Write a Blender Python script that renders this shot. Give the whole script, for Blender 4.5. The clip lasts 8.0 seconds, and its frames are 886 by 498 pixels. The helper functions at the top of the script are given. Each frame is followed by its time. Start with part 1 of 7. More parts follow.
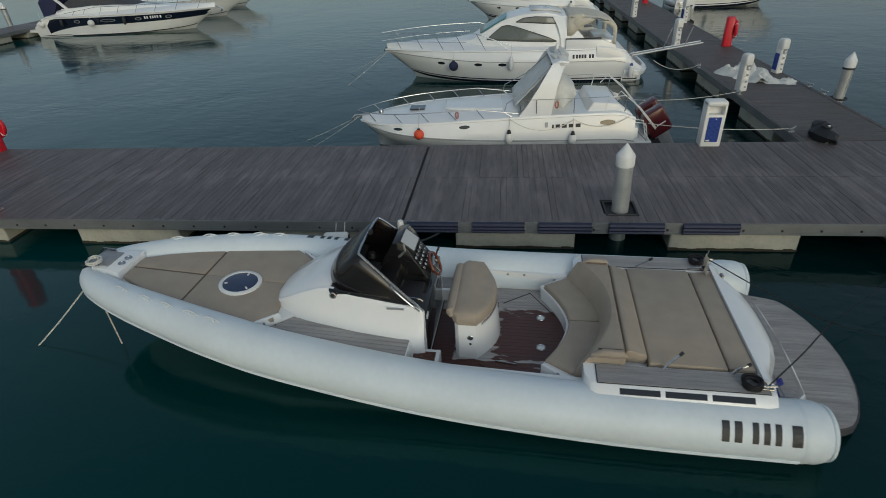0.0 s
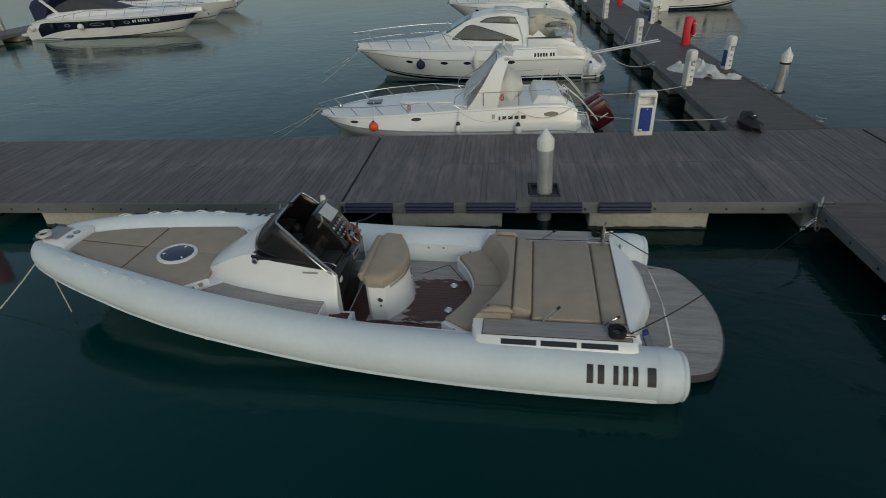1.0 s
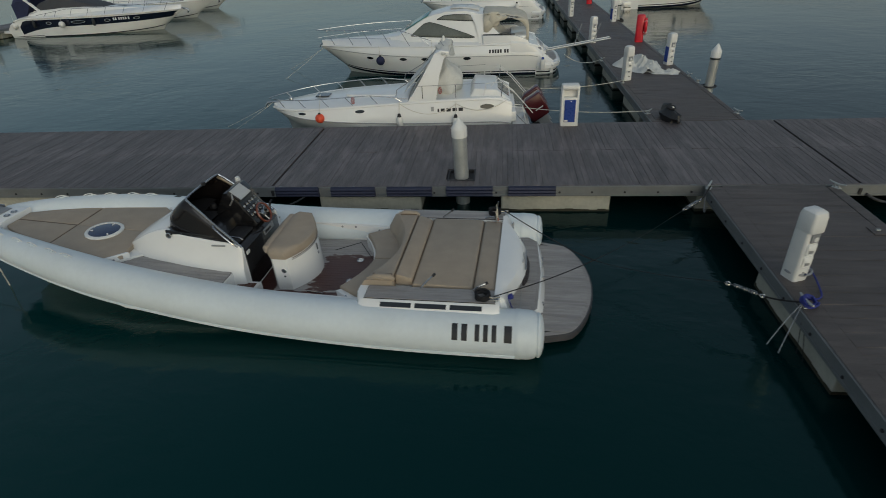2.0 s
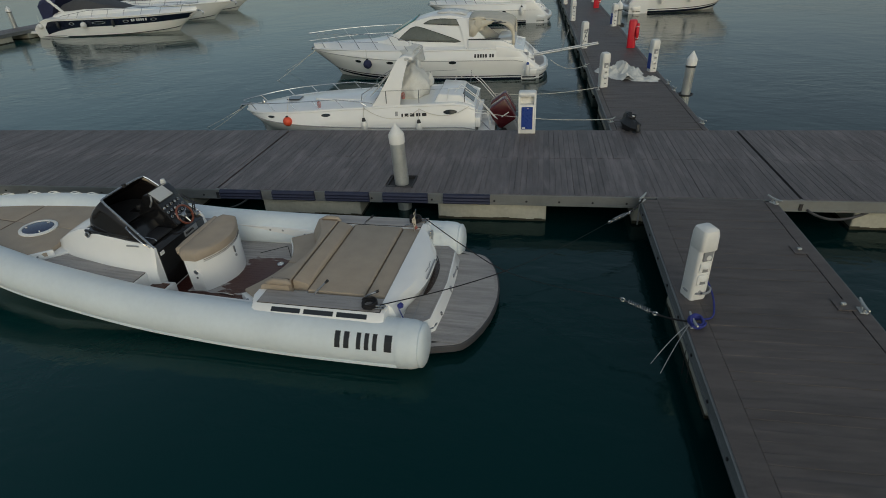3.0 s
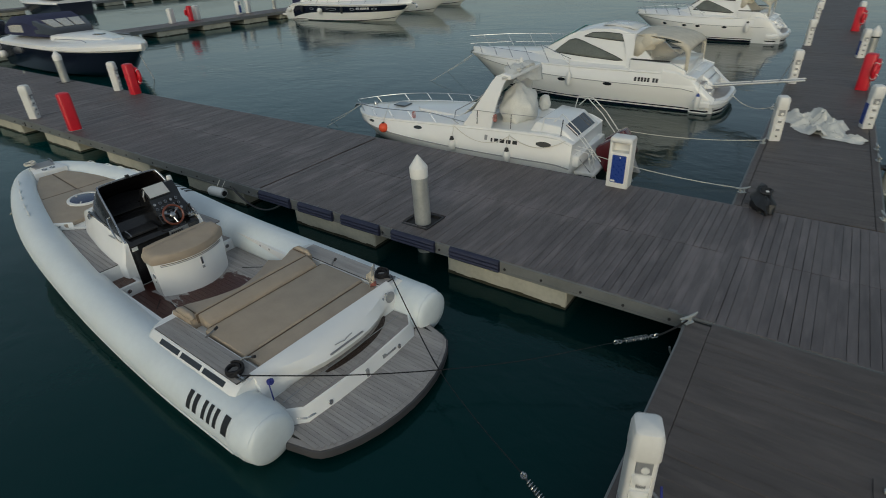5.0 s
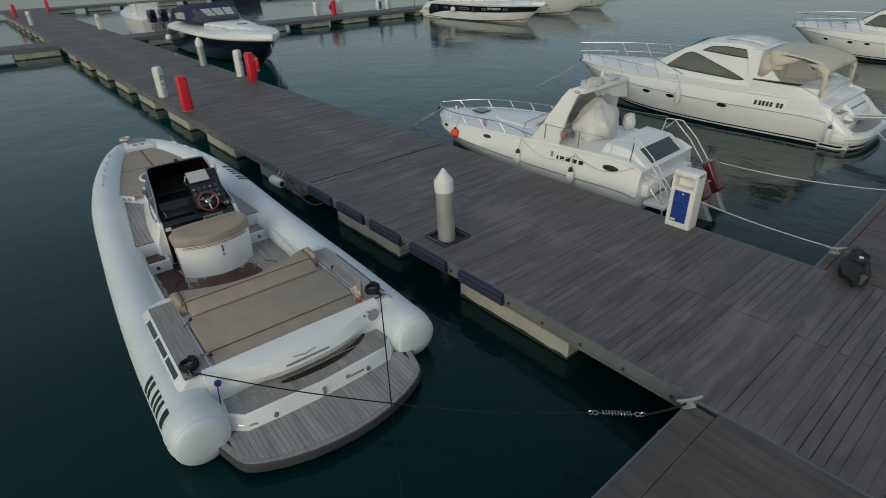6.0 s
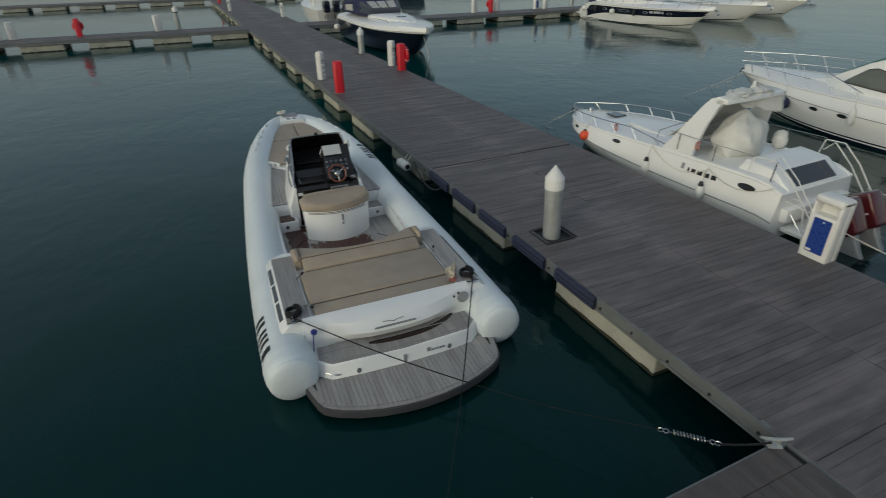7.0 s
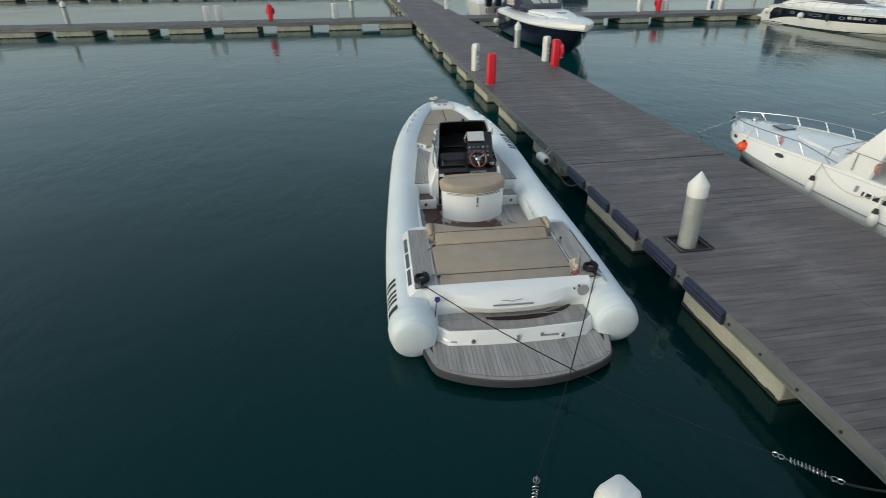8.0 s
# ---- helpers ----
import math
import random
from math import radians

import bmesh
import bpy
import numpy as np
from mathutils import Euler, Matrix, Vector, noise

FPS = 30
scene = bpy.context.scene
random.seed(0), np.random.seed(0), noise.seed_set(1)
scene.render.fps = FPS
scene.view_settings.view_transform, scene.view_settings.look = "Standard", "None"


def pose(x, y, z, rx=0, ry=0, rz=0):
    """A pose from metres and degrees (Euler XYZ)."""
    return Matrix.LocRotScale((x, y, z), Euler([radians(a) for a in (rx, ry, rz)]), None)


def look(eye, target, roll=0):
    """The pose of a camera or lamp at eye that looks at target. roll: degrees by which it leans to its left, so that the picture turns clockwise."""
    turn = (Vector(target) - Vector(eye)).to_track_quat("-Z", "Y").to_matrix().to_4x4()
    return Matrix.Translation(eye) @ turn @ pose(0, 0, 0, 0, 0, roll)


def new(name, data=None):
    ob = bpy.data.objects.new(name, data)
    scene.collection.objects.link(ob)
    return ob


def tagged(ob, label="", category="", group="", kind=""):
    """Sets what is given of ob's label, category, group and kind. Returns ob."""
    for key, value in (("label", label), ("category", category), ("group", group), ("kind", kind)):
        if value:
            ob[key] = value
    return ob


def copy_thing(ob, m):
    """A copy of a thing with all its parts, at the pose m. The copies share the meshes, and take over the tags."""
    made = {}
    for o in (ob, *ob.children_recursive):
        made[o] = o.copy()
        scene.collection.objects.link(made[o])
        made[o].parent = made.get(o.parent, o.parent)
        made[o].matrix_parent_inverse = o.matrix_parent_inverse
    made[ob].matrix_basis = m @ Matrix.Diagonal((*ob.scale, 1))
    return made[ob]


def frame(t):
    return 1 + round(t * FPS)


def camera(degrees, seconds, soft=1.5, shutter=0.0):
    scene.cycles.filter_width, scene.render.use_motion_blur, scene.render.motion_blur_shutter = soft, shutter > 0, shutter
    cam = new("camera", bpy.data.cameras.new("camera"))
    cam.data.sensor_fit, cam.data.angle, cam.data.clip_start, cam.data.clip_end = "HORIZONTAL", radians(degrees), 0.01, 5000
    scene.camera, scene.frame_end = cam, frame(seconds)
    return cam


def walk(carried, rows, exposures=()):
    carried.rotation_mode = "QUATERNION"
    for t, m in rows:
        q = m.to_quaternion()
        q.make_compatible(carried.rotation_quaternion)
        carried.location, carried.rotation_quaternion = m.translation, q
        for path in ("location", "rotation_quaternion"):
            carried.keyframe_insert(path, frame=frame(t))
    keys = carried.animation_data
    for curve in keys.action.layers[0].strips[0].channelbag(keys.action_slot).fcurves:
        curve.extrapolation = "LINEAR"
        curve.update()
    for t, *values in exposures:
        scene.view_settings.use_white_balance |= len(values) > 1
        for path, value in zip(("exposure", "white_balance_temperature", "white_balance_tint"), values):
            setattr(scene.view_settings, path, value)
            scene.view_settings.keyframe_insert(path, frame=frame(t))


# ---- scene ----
cam = camera(78.9, 8.0, soft=0.9, shutter=0.3)
PATH = [
    (0, (-2.058, -8.908, 5.155), (-2.283, -7.209, 4.124), -3.2),
    (0.5, (-1.434, -9.26, 5.081), (-1.663, -7.554, 4.062), -3.4),
    (1, (-0.736, -9.619, 5.027), (-0.964, -7.911, 4.011), -3.4),
    (1.5, (0.018, -9.966, 4.977), (-0.205, -8.256, 3.964), -3.3),
    (2, (0.881, -10.271, 5.004), (0.66, -8.564, 3.985), -3.3),
    (2.2, (1.247, -10.277, 5.012), (1.025, -8.568, 3.996), -3.4),
    (3.3, (3.257, -9.726, 5.003), (2.854, -8.045, 3.997), -3.2),
    (3.5, (3.574, -9.495, 5.011), (3.111, -7.829, 4.006), -3.0),
    (4, (4.288, -8.734, 5.035), (3.657, -7.124, 4.03), -2.8),
    (4.5, (4.86, -7.836, 5.011), (4.046, -6.308, 4.009), -2.5),
    (4.7, (5.069, -7.436, 4.957), (4.176, -5.947, 3.963), -2.6),
    (5.8, (6.057, -5.483, 4.891), (4.775, -4.293, 3.921), -1.7),
    (6, (6.255, -5.215, 4.892), (4.912, -4.093, 3.923), -1.8),
    (6.5, (6.557, -4.948, 4.893), (5.081, -4.005, 3.927), -1.5),
    (7, (6.695, -5.008, 4.835), (5.099, -4.279, 3.875), -1.0),
    (7.5, (6.797, -5.146, 4.816), (5.122, -4.635, 3.851), -0.4),
    (8, (7.078, -5.126, 4.837), (5.349, -4.847, 3.87), -0.5),
]
walk(cam, [(t, look(eye, target, roll)) for t, eye, target, roll in PATH], [(0, -0.38, 5950, 2), (0.6, -0.53, 6000, 2), (2, -0.57, 6100, 2), (3.5, -0.45, 6200, 2), (4.5, -0.42, 6200, 2), (6.0, -0.27, 6150, 2), (6.7, -0.33, 6200, 2), (7.3, -0.20, 6250, 2), (8, 0.32, 6200, 2)])

# ---- light ----
world = bpy.data.worlds.new("sky")
scene.world = world
world.use_nodes = True
wn = world.node_tree
sky = wn.nodes.new("ShaderNodeTexSky")
sky.sky_type = "NISHITA"
sky.sun_disc = False
sky.sun_elevation = radians(14)
sky.sun_rotation = radians(158)
sky.air_density, sky.dust_density, sky.ozone_density = 1.0, 3.0, 1.5
# thin even cloud over the clear sky
veil = wn.nodes.new("ShaderNodeMix")
veil.data_type = "RGBA"
veil.inputs["Factor"].default_value = 0.45
veil.inputs["B"].default_value = (3.32, 3.33, 3.46, 1)
wn.links.new(sky.outputs["Color"], veil.inputs["A"])
wn.links.new(veil.outputs["Result"], wn.nodes["Background"].inputs["Color"])
wn.nodes["Background"].inputs["Strength"].default_value = 0.15
sun = new("sun", bpy.data.lights.new("sun", "SUN"))
sun.data.energy, sun.data.angle, sun.data.color = 0.58, radians(40), (1.0, 0.985, 0.955)
sun.matrix_world = look((9, -22, 12), (0, 0, 0))


# ---- materials ----
def mat(name, colour, rough=0.5, metal=0.0, vary=0.12, scale=3.0, bump=0.0, bscale=60.0, island=0.0, stretch=None, coat=0.0, spots=0.0, wear=0.0, world_size=False, trodden=None):
    """A surface whose colour wanders at two sizes, with a fine relief."""
    m = bpy.data.materials.new(name)
    m.use_nodes = True
    nt = m.node_tree
    b = nt.nodes["Principled BSDF"]
    b.inputs["Metallic"].default_value = metal
    b.inputs["Coat Weight"].default_value = coat
    tc = nt.nodes.new("ShaderNodeTexCoord")
    src = tc.outputs["Object"]
    if world_size:
        src = nt.nodes.new("ShaderNodeNewGeometry").outputs["Position"]
    whole = src
    if stretch:
        mp = nt.nodes.new("ShaderNodeMapping")
        mp.inputs["Scale"].default_value = stretch
        nt.links.new(src, mp.inputs["Vector"])
        src = mp.outputs["Vector"]
    n1 = nt.nodes.new("ShaderNodeTexNoise")
    n1.inputs["Scale"].default_value, n1.inputs["Detail"].default_value = scale, 5
    n2 = nt.nodes.new("ShaderNodeTexNoise")
    n2.inputs["Scale"].default_value, n2.inputs["Detail"].default_value = scale * 9, 4
    nt.links.new(src, n1.inputs["Vector"])
    nt.links.new(src, n2.inputs["Vector"])
    add = nt.nodes.new("ShaderNodeMath")
    add.operation = "MULTIPLY_ADD"
    nt.links.new(n2.outputs["Fac"], add.inputs[0])
    add.inputs[1].default_value = 0.5
    nt.links.new(n1.outputs["Fac"], add.inputs[2])
    mr = nt.nodes.new("ShaderNodeMapRange")
    mr.inputs["From Min"].default_value, mr.inputs["From Max"].default_value = 0.45, 1.05
    mr.inputs["To Min"].default_value, mr.inputs["To Max"].default_value = 1 - vary, 1 + vary
    nt.links.new(add.outputs[0], mr.inputs["Value"])
    out = mr.outputs["Result"]
    if island:
        oi = nt.nodes.new("ShaderNodeObjectInfo")
        ge = nt.nodes.new("ShaderNodeNewGeometry")
        s = nt.nodes.new("ShaderNodeMath")
        s.operation = "ADD"
        nt.links.new(oi.outputs["Random"], s.inputs[0])
        nt.links.new(ge.outputs["Random Per Island"], s.inputs[1])
        fr = nt.nodes.new("ShaderNodeMath")
        fr.operation = "FRACT"
        nt.links.new(s.outputs[0], fr.inputs[0])
        mr2 = nt.nodes.new("ShaderNodeMapRange")
        mr2.inputs["To Min"].default_value, mr2.inputs["To Max"].default_value = 1 - island, 1 + island
        nt.links.new(fr.outputs[0], mr2.inputs["Value"])
        mu = nt.nodes.new("ShaderNodeMath")
        mu.operation = "MULTIPLY"
        nt.links.new(out, mu.inputs[0])
        nt.links.new(mr2.outputs["Result"], mu.inputs[1])
        out = mu.outputs[0]
    vm = nt.nodes.new("ShaderNodeVectorMath")
    vm.operation = "SCALE"
    vm.inputs[0].default_value = colour
    nt.links.new(out, vm.inputs["Scale"])
    base = vm.outputs["Vector"]
    if spots:
        n3 = nt.nodes.new("ShaderNodeTexNoise")
        n3.inputs["Scale"].default_value, n3.inputs["Detail"].default_value = scale * 0.6, 8
        nt.links.new(src, n3.inputs["Vector"])
        r3 = nt.nodes.new("ShaderNodeMapRange")
        r3.inputs["From Min"].default_value, r3.inputs["From Max"].default_value = 0.55, 0.75
        r3.inputs["To Max"].default_value = spots
        nt.links.new(n3.outputs["Fac"], r3.inputs["Value"])
        mx = nt.nodes.new("ShaderNodeMix")
        mx.data_type = "RGBA"
        nt.links.new(r3.outputs["Result"], mx.inputs["Factor"])
        nt.links.new(base, mx.inputs["A"])
        mx.inputs["B"].default_value = (*[c * 0.45 for c in colour], 1)
        base = mx.outputs["Result"]
    if wear:
        n5 = nt.nodes.new("ShaderNodeTexNoise")
        n5.inputs["Scale"].default_value, n5.inputs["Detail"].default_value = scale * 0.45, 6
        n5.inputs["Distortion"].default_value = 0.6
        nt.links.new(src, n5.inputs["Vector"])
        n6 = nt.nodes.new("ShaderNodeTexNoise")
        n6.inputs["Scale"].default_value, n6.inputs["Detail"].default_value = 0.7, 4
        nt.links.new(whole, n6.inputs["Vector"])
        ad = nt.nodes.new("ShaderNodeMath")
        ad.operation = "MULTIPLY_ADD"
        nt.links.new(n6.outputs["Fac"], ad.inputs[0])
        ad.inputs[1].default_value = 0.55
        nt.links.new(n5.outputs["Fac"], ad.inputs[2])
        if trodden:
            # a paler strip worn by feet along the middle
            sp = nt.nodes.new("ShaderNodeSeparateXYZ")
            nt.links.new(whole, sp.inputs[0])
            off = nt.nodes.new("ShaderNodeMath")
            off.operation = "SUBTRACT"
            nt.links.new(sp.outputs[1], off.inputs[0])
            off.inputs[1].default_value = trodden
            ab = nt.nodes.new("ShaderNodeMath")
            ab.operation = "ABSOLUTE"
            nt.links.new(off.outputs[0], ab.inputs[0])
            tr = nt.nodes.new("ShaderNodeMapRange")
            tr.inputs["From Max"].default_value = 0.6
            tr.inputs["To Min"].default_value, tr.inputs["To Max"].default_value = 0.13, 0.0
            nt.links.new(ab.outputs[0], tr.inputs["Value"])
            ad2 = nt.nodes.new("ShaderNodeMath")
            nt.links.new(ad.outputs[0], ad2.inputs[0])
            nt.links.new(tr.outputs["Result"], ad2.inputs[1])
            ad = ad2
        r5 = nt.nodes.new("ShaderNodeMapRange")
        r5.inputs["From Min"].default_value, r5.inputs["From Max"].default_value = 0.80, 1.02
        r5.inputs["To Max"].default_value = wear
        nt.links.new(ad.outputs[0], r5.inputs["Value"])
        mx5 = nt.nodes.new("ShaderNodeMix")
        mx5.data_type = "RGBA"
        nt.links.new(r5.outputs["Result"], mx5.inputs["Factor"])
        nt.links.new(base, mx5.inputs["A"])
        mx5.inputs["B"].default_value = (*[min(c * 2.3, 0.8) for c in colour], 1)
        base = mx5.outputs["Result"]
    nt.links.new(base, b.inputs["Base Color"])
    rr = nt.nodes.new("ShaderNodeMapRange")
    rr.inputs["From Min"].default_value, rr.inputs["From Max"].default_value = 0.3, 0.7
    swing = 0.015 if coat else 0.08
    rr.inputs["To Min"].default_value, rr.inputs["To Max"].default_value = max(rough - swing, 0.02), min(rough + swing, 1)
    nt.links.new(n2.outputs["Fac"], rr.inputs["Value"])
    nt.links.new(rr.outputs["Result"], b.inputs["Roughness"])
    if bump:
        n4 = nt.nodes.new("ShaderNodeTexNoise")
        n4.inputs["Scale"].default_value, n4.inputs["Detail"].default_value = bscale, 3
        nt.links.new(src, n4.inputs["Vector"])
        bp = nt.nodes.new("ShaderNodeBump")
        bp.inputs["Strength"].default_value, bp.inputs["Distance"].default_value = bump, 0.01
        nt.links.new(n4.outputs["Fac"], bp.inputs["Height"])
        nt.links.new(bp.outputs["Normal"], b.inputs["Normal"])
    return m


def water_material():
    m = bpy.data.materials.new("sea_water")
    m.use_nodes = True
    nt = m.node_tree
    b = nt.nodes["Principled BSDF"]
    b.inputs["IOR"].default_value = 1.33
    b.inputs["Specular IOR Level"].default_value = 0.50
    b.inputs["Specular Tint"].default_value = (0.36, 0.97, 1.0, 1)
    b.inputs["Roughness"].default_value = 0.09
    tc = nt.nodes.new("ShaderNodeTexCoord")
    nz = nt.nodes.new("ShaderNodeTexNoise")
    nz.inputs["Scale"].default_value, nz.inputs["Detail"].default_value = 0.06, 3
    nt.links.new(tc.outputs["Object"], nz.inputs["Vector"])
    cr = nt.nodes.new("ShaderNodeValToRGB")
    cr.color_ramp.elements[0].position, cr.color_ramp.elements[1].position = 0.3, 0.7
    cr.color_ramp.elements[0].color = (0.0012, 0.0106, 0.0108, 1)
    cr.color_ramp.elements[1].color = (0.0014, 0.0190, 0.0188, 1)
    nt.links.new(nz.outputs["Fac"], cr.inputs["Fac"])
    # base colour turns greener and brighter towards -x
    sep = nt.nodes.new("ShaderNodeSeparateXYZ")
    nt.links.new(tc.outputs["Object"], sep.inputs["Vector"])
    reach = nt.nodes.new("ShaderNodeMapRange")
    reach.inputs["From Min"].default_value, reach.inputs["From Max"].default_value = 1.0, -13.0
    nt.links.new(sep.outputs["X"], reach.inputs["Value"])
    teal_mix = nt.nodes.new("ShaderNodeMix")
    teal_mix.data_type = "RGBA"
    teal_mix.inputs["B"].default_value = (0.0012, 0.042, 0.042, 1)
    nt.links.new(reach.outputs["Result"], teal_mix.inputs["Factor"])
    nt.links.new(cr.outputs["Color"], teal_mix.inputs["A"])
    nt.links.new(teal_mix.outputs["Result"], b.inputs["Base Color"])
    wind = nt.nodes.new("ShaderNodeTexNoise")
    wind.inputs["Scale"].default_value, wind.inputs["Detail"].default_value = 0.16, 2
    nt.links.new(tc.outputs["Object"], wind.inputs["Vector"])
    prev = None
    for size, dist, detail, st in ((0.35, 0.034, 3, (1.0, 1.0, 1)), (1.5, 0.017, 4, (1.0, 1.7, 1)), (9.0, 0.0030, 3, (1, 1, 1))):
        mp = nt.nodes.new("ShaderNodeMapping")
        mp.inputs["Scale"].default_value = st
        mp.inputs["Rotation"].default_value = (0, 0, 0.5)
        nt.links.new(tc.outputs["Object"], mp.inputs["Vector"])
        n = nt.nodes.new("ShaderNodeTexNoise")
        n.inputs["Scale"].default_value, n.inputs["Detail"].default_value = size, detail
        n.inputs["Distortion"].default_value = 0.4
        nt.links.new(mp.outputs["Vector"], n.inputs["Vector"])
        bp = nt.nodes.new("ShaderNodeBump")
        bp.inputs["Strength"].default_value, bp.inputs["Distance"].default_value = 1.0, dist
        nt.links.new(n.outputs["Fac"], bp.inputs["Height"])
        if size > 1:
            # wind patches: ripples gather in some stretches and leave others smooth
            gust = nt.nodes.new("ShaderNodeMapRange")
            gust.inputs["From Min"].default_value, gust.inputs["From Max"].default_value = 0.38, 0.62
            gust.inputs["To Min"].default_value, gust.inputs["To Max"].default_value = 0.25, 1.0
            nt.links.new(wind.outputs["Fac"], gust.inputs["Value"])
            nt.links.new(gust.outputs["Result"], bp.inputs["Strength"])
        if prev:
            nt.links.new(prev, bp.inputs["Normal"])
        prev = bp.outputs["Normal"]
    nt.links.new(prev, b.inputs["Normal"])
    return m


M_WATER = water_material()
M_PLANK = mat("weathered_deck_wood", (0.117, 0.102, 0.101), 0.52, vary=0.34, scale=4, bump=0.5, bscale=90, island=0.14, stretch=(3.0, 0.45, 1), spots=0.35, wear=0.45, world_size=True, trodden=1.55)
M_PLANKX = mat("weathered_finger_wood", (0.089, 0.076, 0.071), 0.55, vary=0.32, scale=4, bump=0.5, bscale=90, island=0.05, stretch=(0.45, 3.0, 1), spots=0.35, wear=0.30, world_size=True)
M_FASCIA = mat("grey_aluminium_fascia", (0.20, 0.21, 0.21), 0.55, 0.3, vary=0.2, scale=1.2, bump=0.2, spots=0.4)
M_CONC = mat("stained_concrete", (0.42, 0.41, 0.34), 0.85, vary=0.22, scale=1.6, bump=0.5, bscale=40, spots=0.45)
M_NAVY = mat("navy_rubber", (0.018, 0.022, 0.050), 0.6, vary=0.3, scale=5, bump=0.3)
M_GALV = mat("galvanised_steel", (0.45, 0.47, 0.46), 0.45, 0.45, vary=0.2, scale=3, bump=0.2, bscale=30, spots=0.25)
M_WHITEP = mat("white_plastic", (0.78, 0.78, 0.75), 0.4, vary=0.06, scale=3, spots=0.08)
M_TUBE = mat("white_rubberised_fabric", (0.715, 0.775, 0.795), 0.42, vary=0.06, scale=1.5, bump=0.08, bscale=160, spots=0.07)
M_GEL = mat("white_gelcoat", (0.86, 0.865, 0.85), 0.20, vary=0.03, scale=0.7, coat=0.3, spots=0.03)
M_GELO = mat("cream_gelcoat", (0.86, 0.86, 0.835), 0.18, vary=0.02, scale=0.5, coat=0.4, spots=0.02)
M_BEIGE = mat("beige_vinyl", (0.375, 0.312, 0.24), 0.6, vary=0.10, scale=4, bump=0.25, bscale=220, spots=0.12)
M_BEIGED = mat("beige_piping", (0.17, 0.128, 0.09), 0.7, vary=0.1)
M_TEAK = mat("weathered_teak", (0.345, 0.328, 0.315), 0.58, vary=0.22, scale=4, bump=0.3, bscale=120, island=0.10, stretch=(0.5, 5, 1), spots=0.15)
M_TEAKWETSHADE = mat("wet_shaded_teak", (0.040, 0.027, 0.022), 0.25, vary=0.35, scale=6, bump=0.2, stretch=(0.6, 4, 1))
M_TEAKDARK = mat("wet_teak", (0.085, 0.035, 0.022), 0.25, vary=0.35, scale=6, bump=0.2, stretch=(0.6, 4, 1))


def wet_floor():
    """Grey teak with irregular dark red-brown wet patches, laid out in the boat's own measures."""
    m = M_TEAK.copy()
    m.name = "half_wet_teak"
    nt = m.node_tree
    b = nt.nodes["Principled BSDF"]
    dry = b.inputs["Base Color"].links[0].from_socket
    dry_rough = b.inputs["Roughness"].links[0].from_socket
    tc = nt.nodes.new("ShaderNodeTexCoord")
    xyz = nt.nodes.new("ShaderNodeSeparateXYZ")
    nt.links.new(tc.outputs["Object"], xyz.inputs[0])

    def calc(op, a, c):
        n = nt.nodes.new("ShaderNodeMath")
        n.operation = op
        for k, v in enumerate((a, c)):
            if isinstance(v, (int, float)):
                n.inputs[k].default_value = v
            else:
                nt.links.new(v, n.inputs[k])
        return n.outputs[0]

    def patch(cx, hx, cy, hy):
        dx = calc("DIVIDE", calc("ABSOLUTE", calc("SUBTRACT", xyz.outputs[0], cx), 0.0), hx)
        dy = calc("DIVIDE", calc("ABSOLUTE", calc("SUBTRACT", xyz.outputs[1], cy), 0.0), hy)
        return calc("MAXIMUM", dx, dy)

    d = calc("MINIMUM", patch(2.75, 0.64, 0.03, 0.52), calc("MINIMUM", patch(4.15, 0.22, 0.15, 0.56), patch(3.70, 0.95, 0.77, 0.17)))
    mp = nt.nodes.new("ShaderNodeMapping")
    mp.inputs["Scale"].default_value = (5.0, 13.0, 1)
    nt.links.new(tc.outputs["Object"], mp.inputs["Vector"])
    nz = nt.nodes.new("ShaderNodeTexNoise")
    nz.inputs["Scale"].default_value, nz.inputs["Detail"].default_value = 1.0, 5
    nt.links.new(mp.outputs["Vector"], nz.inputs["Vector"])
    e = calc("ADD", d, calc("MULTIPLY", calc("SUBTRACT", nz.outputs["Fac"], 0.5), 0.75))
    r = nt.nodes.new("ShaderNodeMapRange")
    r.inputs["From Min"].default_value, r.inputs["From Max"].default_value = 0.97, 1.03
    r.inputs["To Min"].default_value, r.inputs["To Max"].default_value = 1.0, 0.0
    nt.links.new(e, r.inputs["Value"])
    mx = nt.nodes.new("ShaderNodeMix")
    mx.data_type = "RGBA"
    nt.links.new(r.outputs["Result"], mx.inputs["Factor"])
    nt.links.new(dry, mx.inputs["A"])
    mx.inputs["B"].default_value = (0.070, 0.022, 0.016, 1)
    nt.links.new(mx.outputs["Result"], b.inputs["Base Color"])
    mr = nt.nodes.new("ShaderNodeMix")
    nt.links.new(r.outputs["Result"], mr.inputs["Factor"])
    nt.links.new(dry_rough, mr.inputs["A"])
    mr.inputs["B"].default_value = 0.28
    nt.links.new(mr.outputs["Result"], b.inputs["Roughness"])
    return m


M_FLOOR = wet_floor()
M_CAULK = mat("black_caulk", (0.02, 0.02, 0.02), 0.7)
M_BLACK = mat("black_gloss_panel", (0.012, 0.012, 0.013), 0.16, vary=0.2, coat=0.3)
M_TINT = mat("smoked_acrylic", (0.012, 0.010, 0.010), 0.12, vary=0.15)
M_RUBBER = mat("black_rubber", (0.02, 0.02, 0.022), 0.6, vary=0.2, bump=0.3)
M_STEEL = mat("stainless_steel", (0.46, 0.47, 0.48), 0.22, 1.0, vary=0.05)
M_BLUEH = mat("navy_acrylic_hatch", (0.02, 0.035, 0.09), 0.12, vary=0.25, scale=8, coat=0.4)
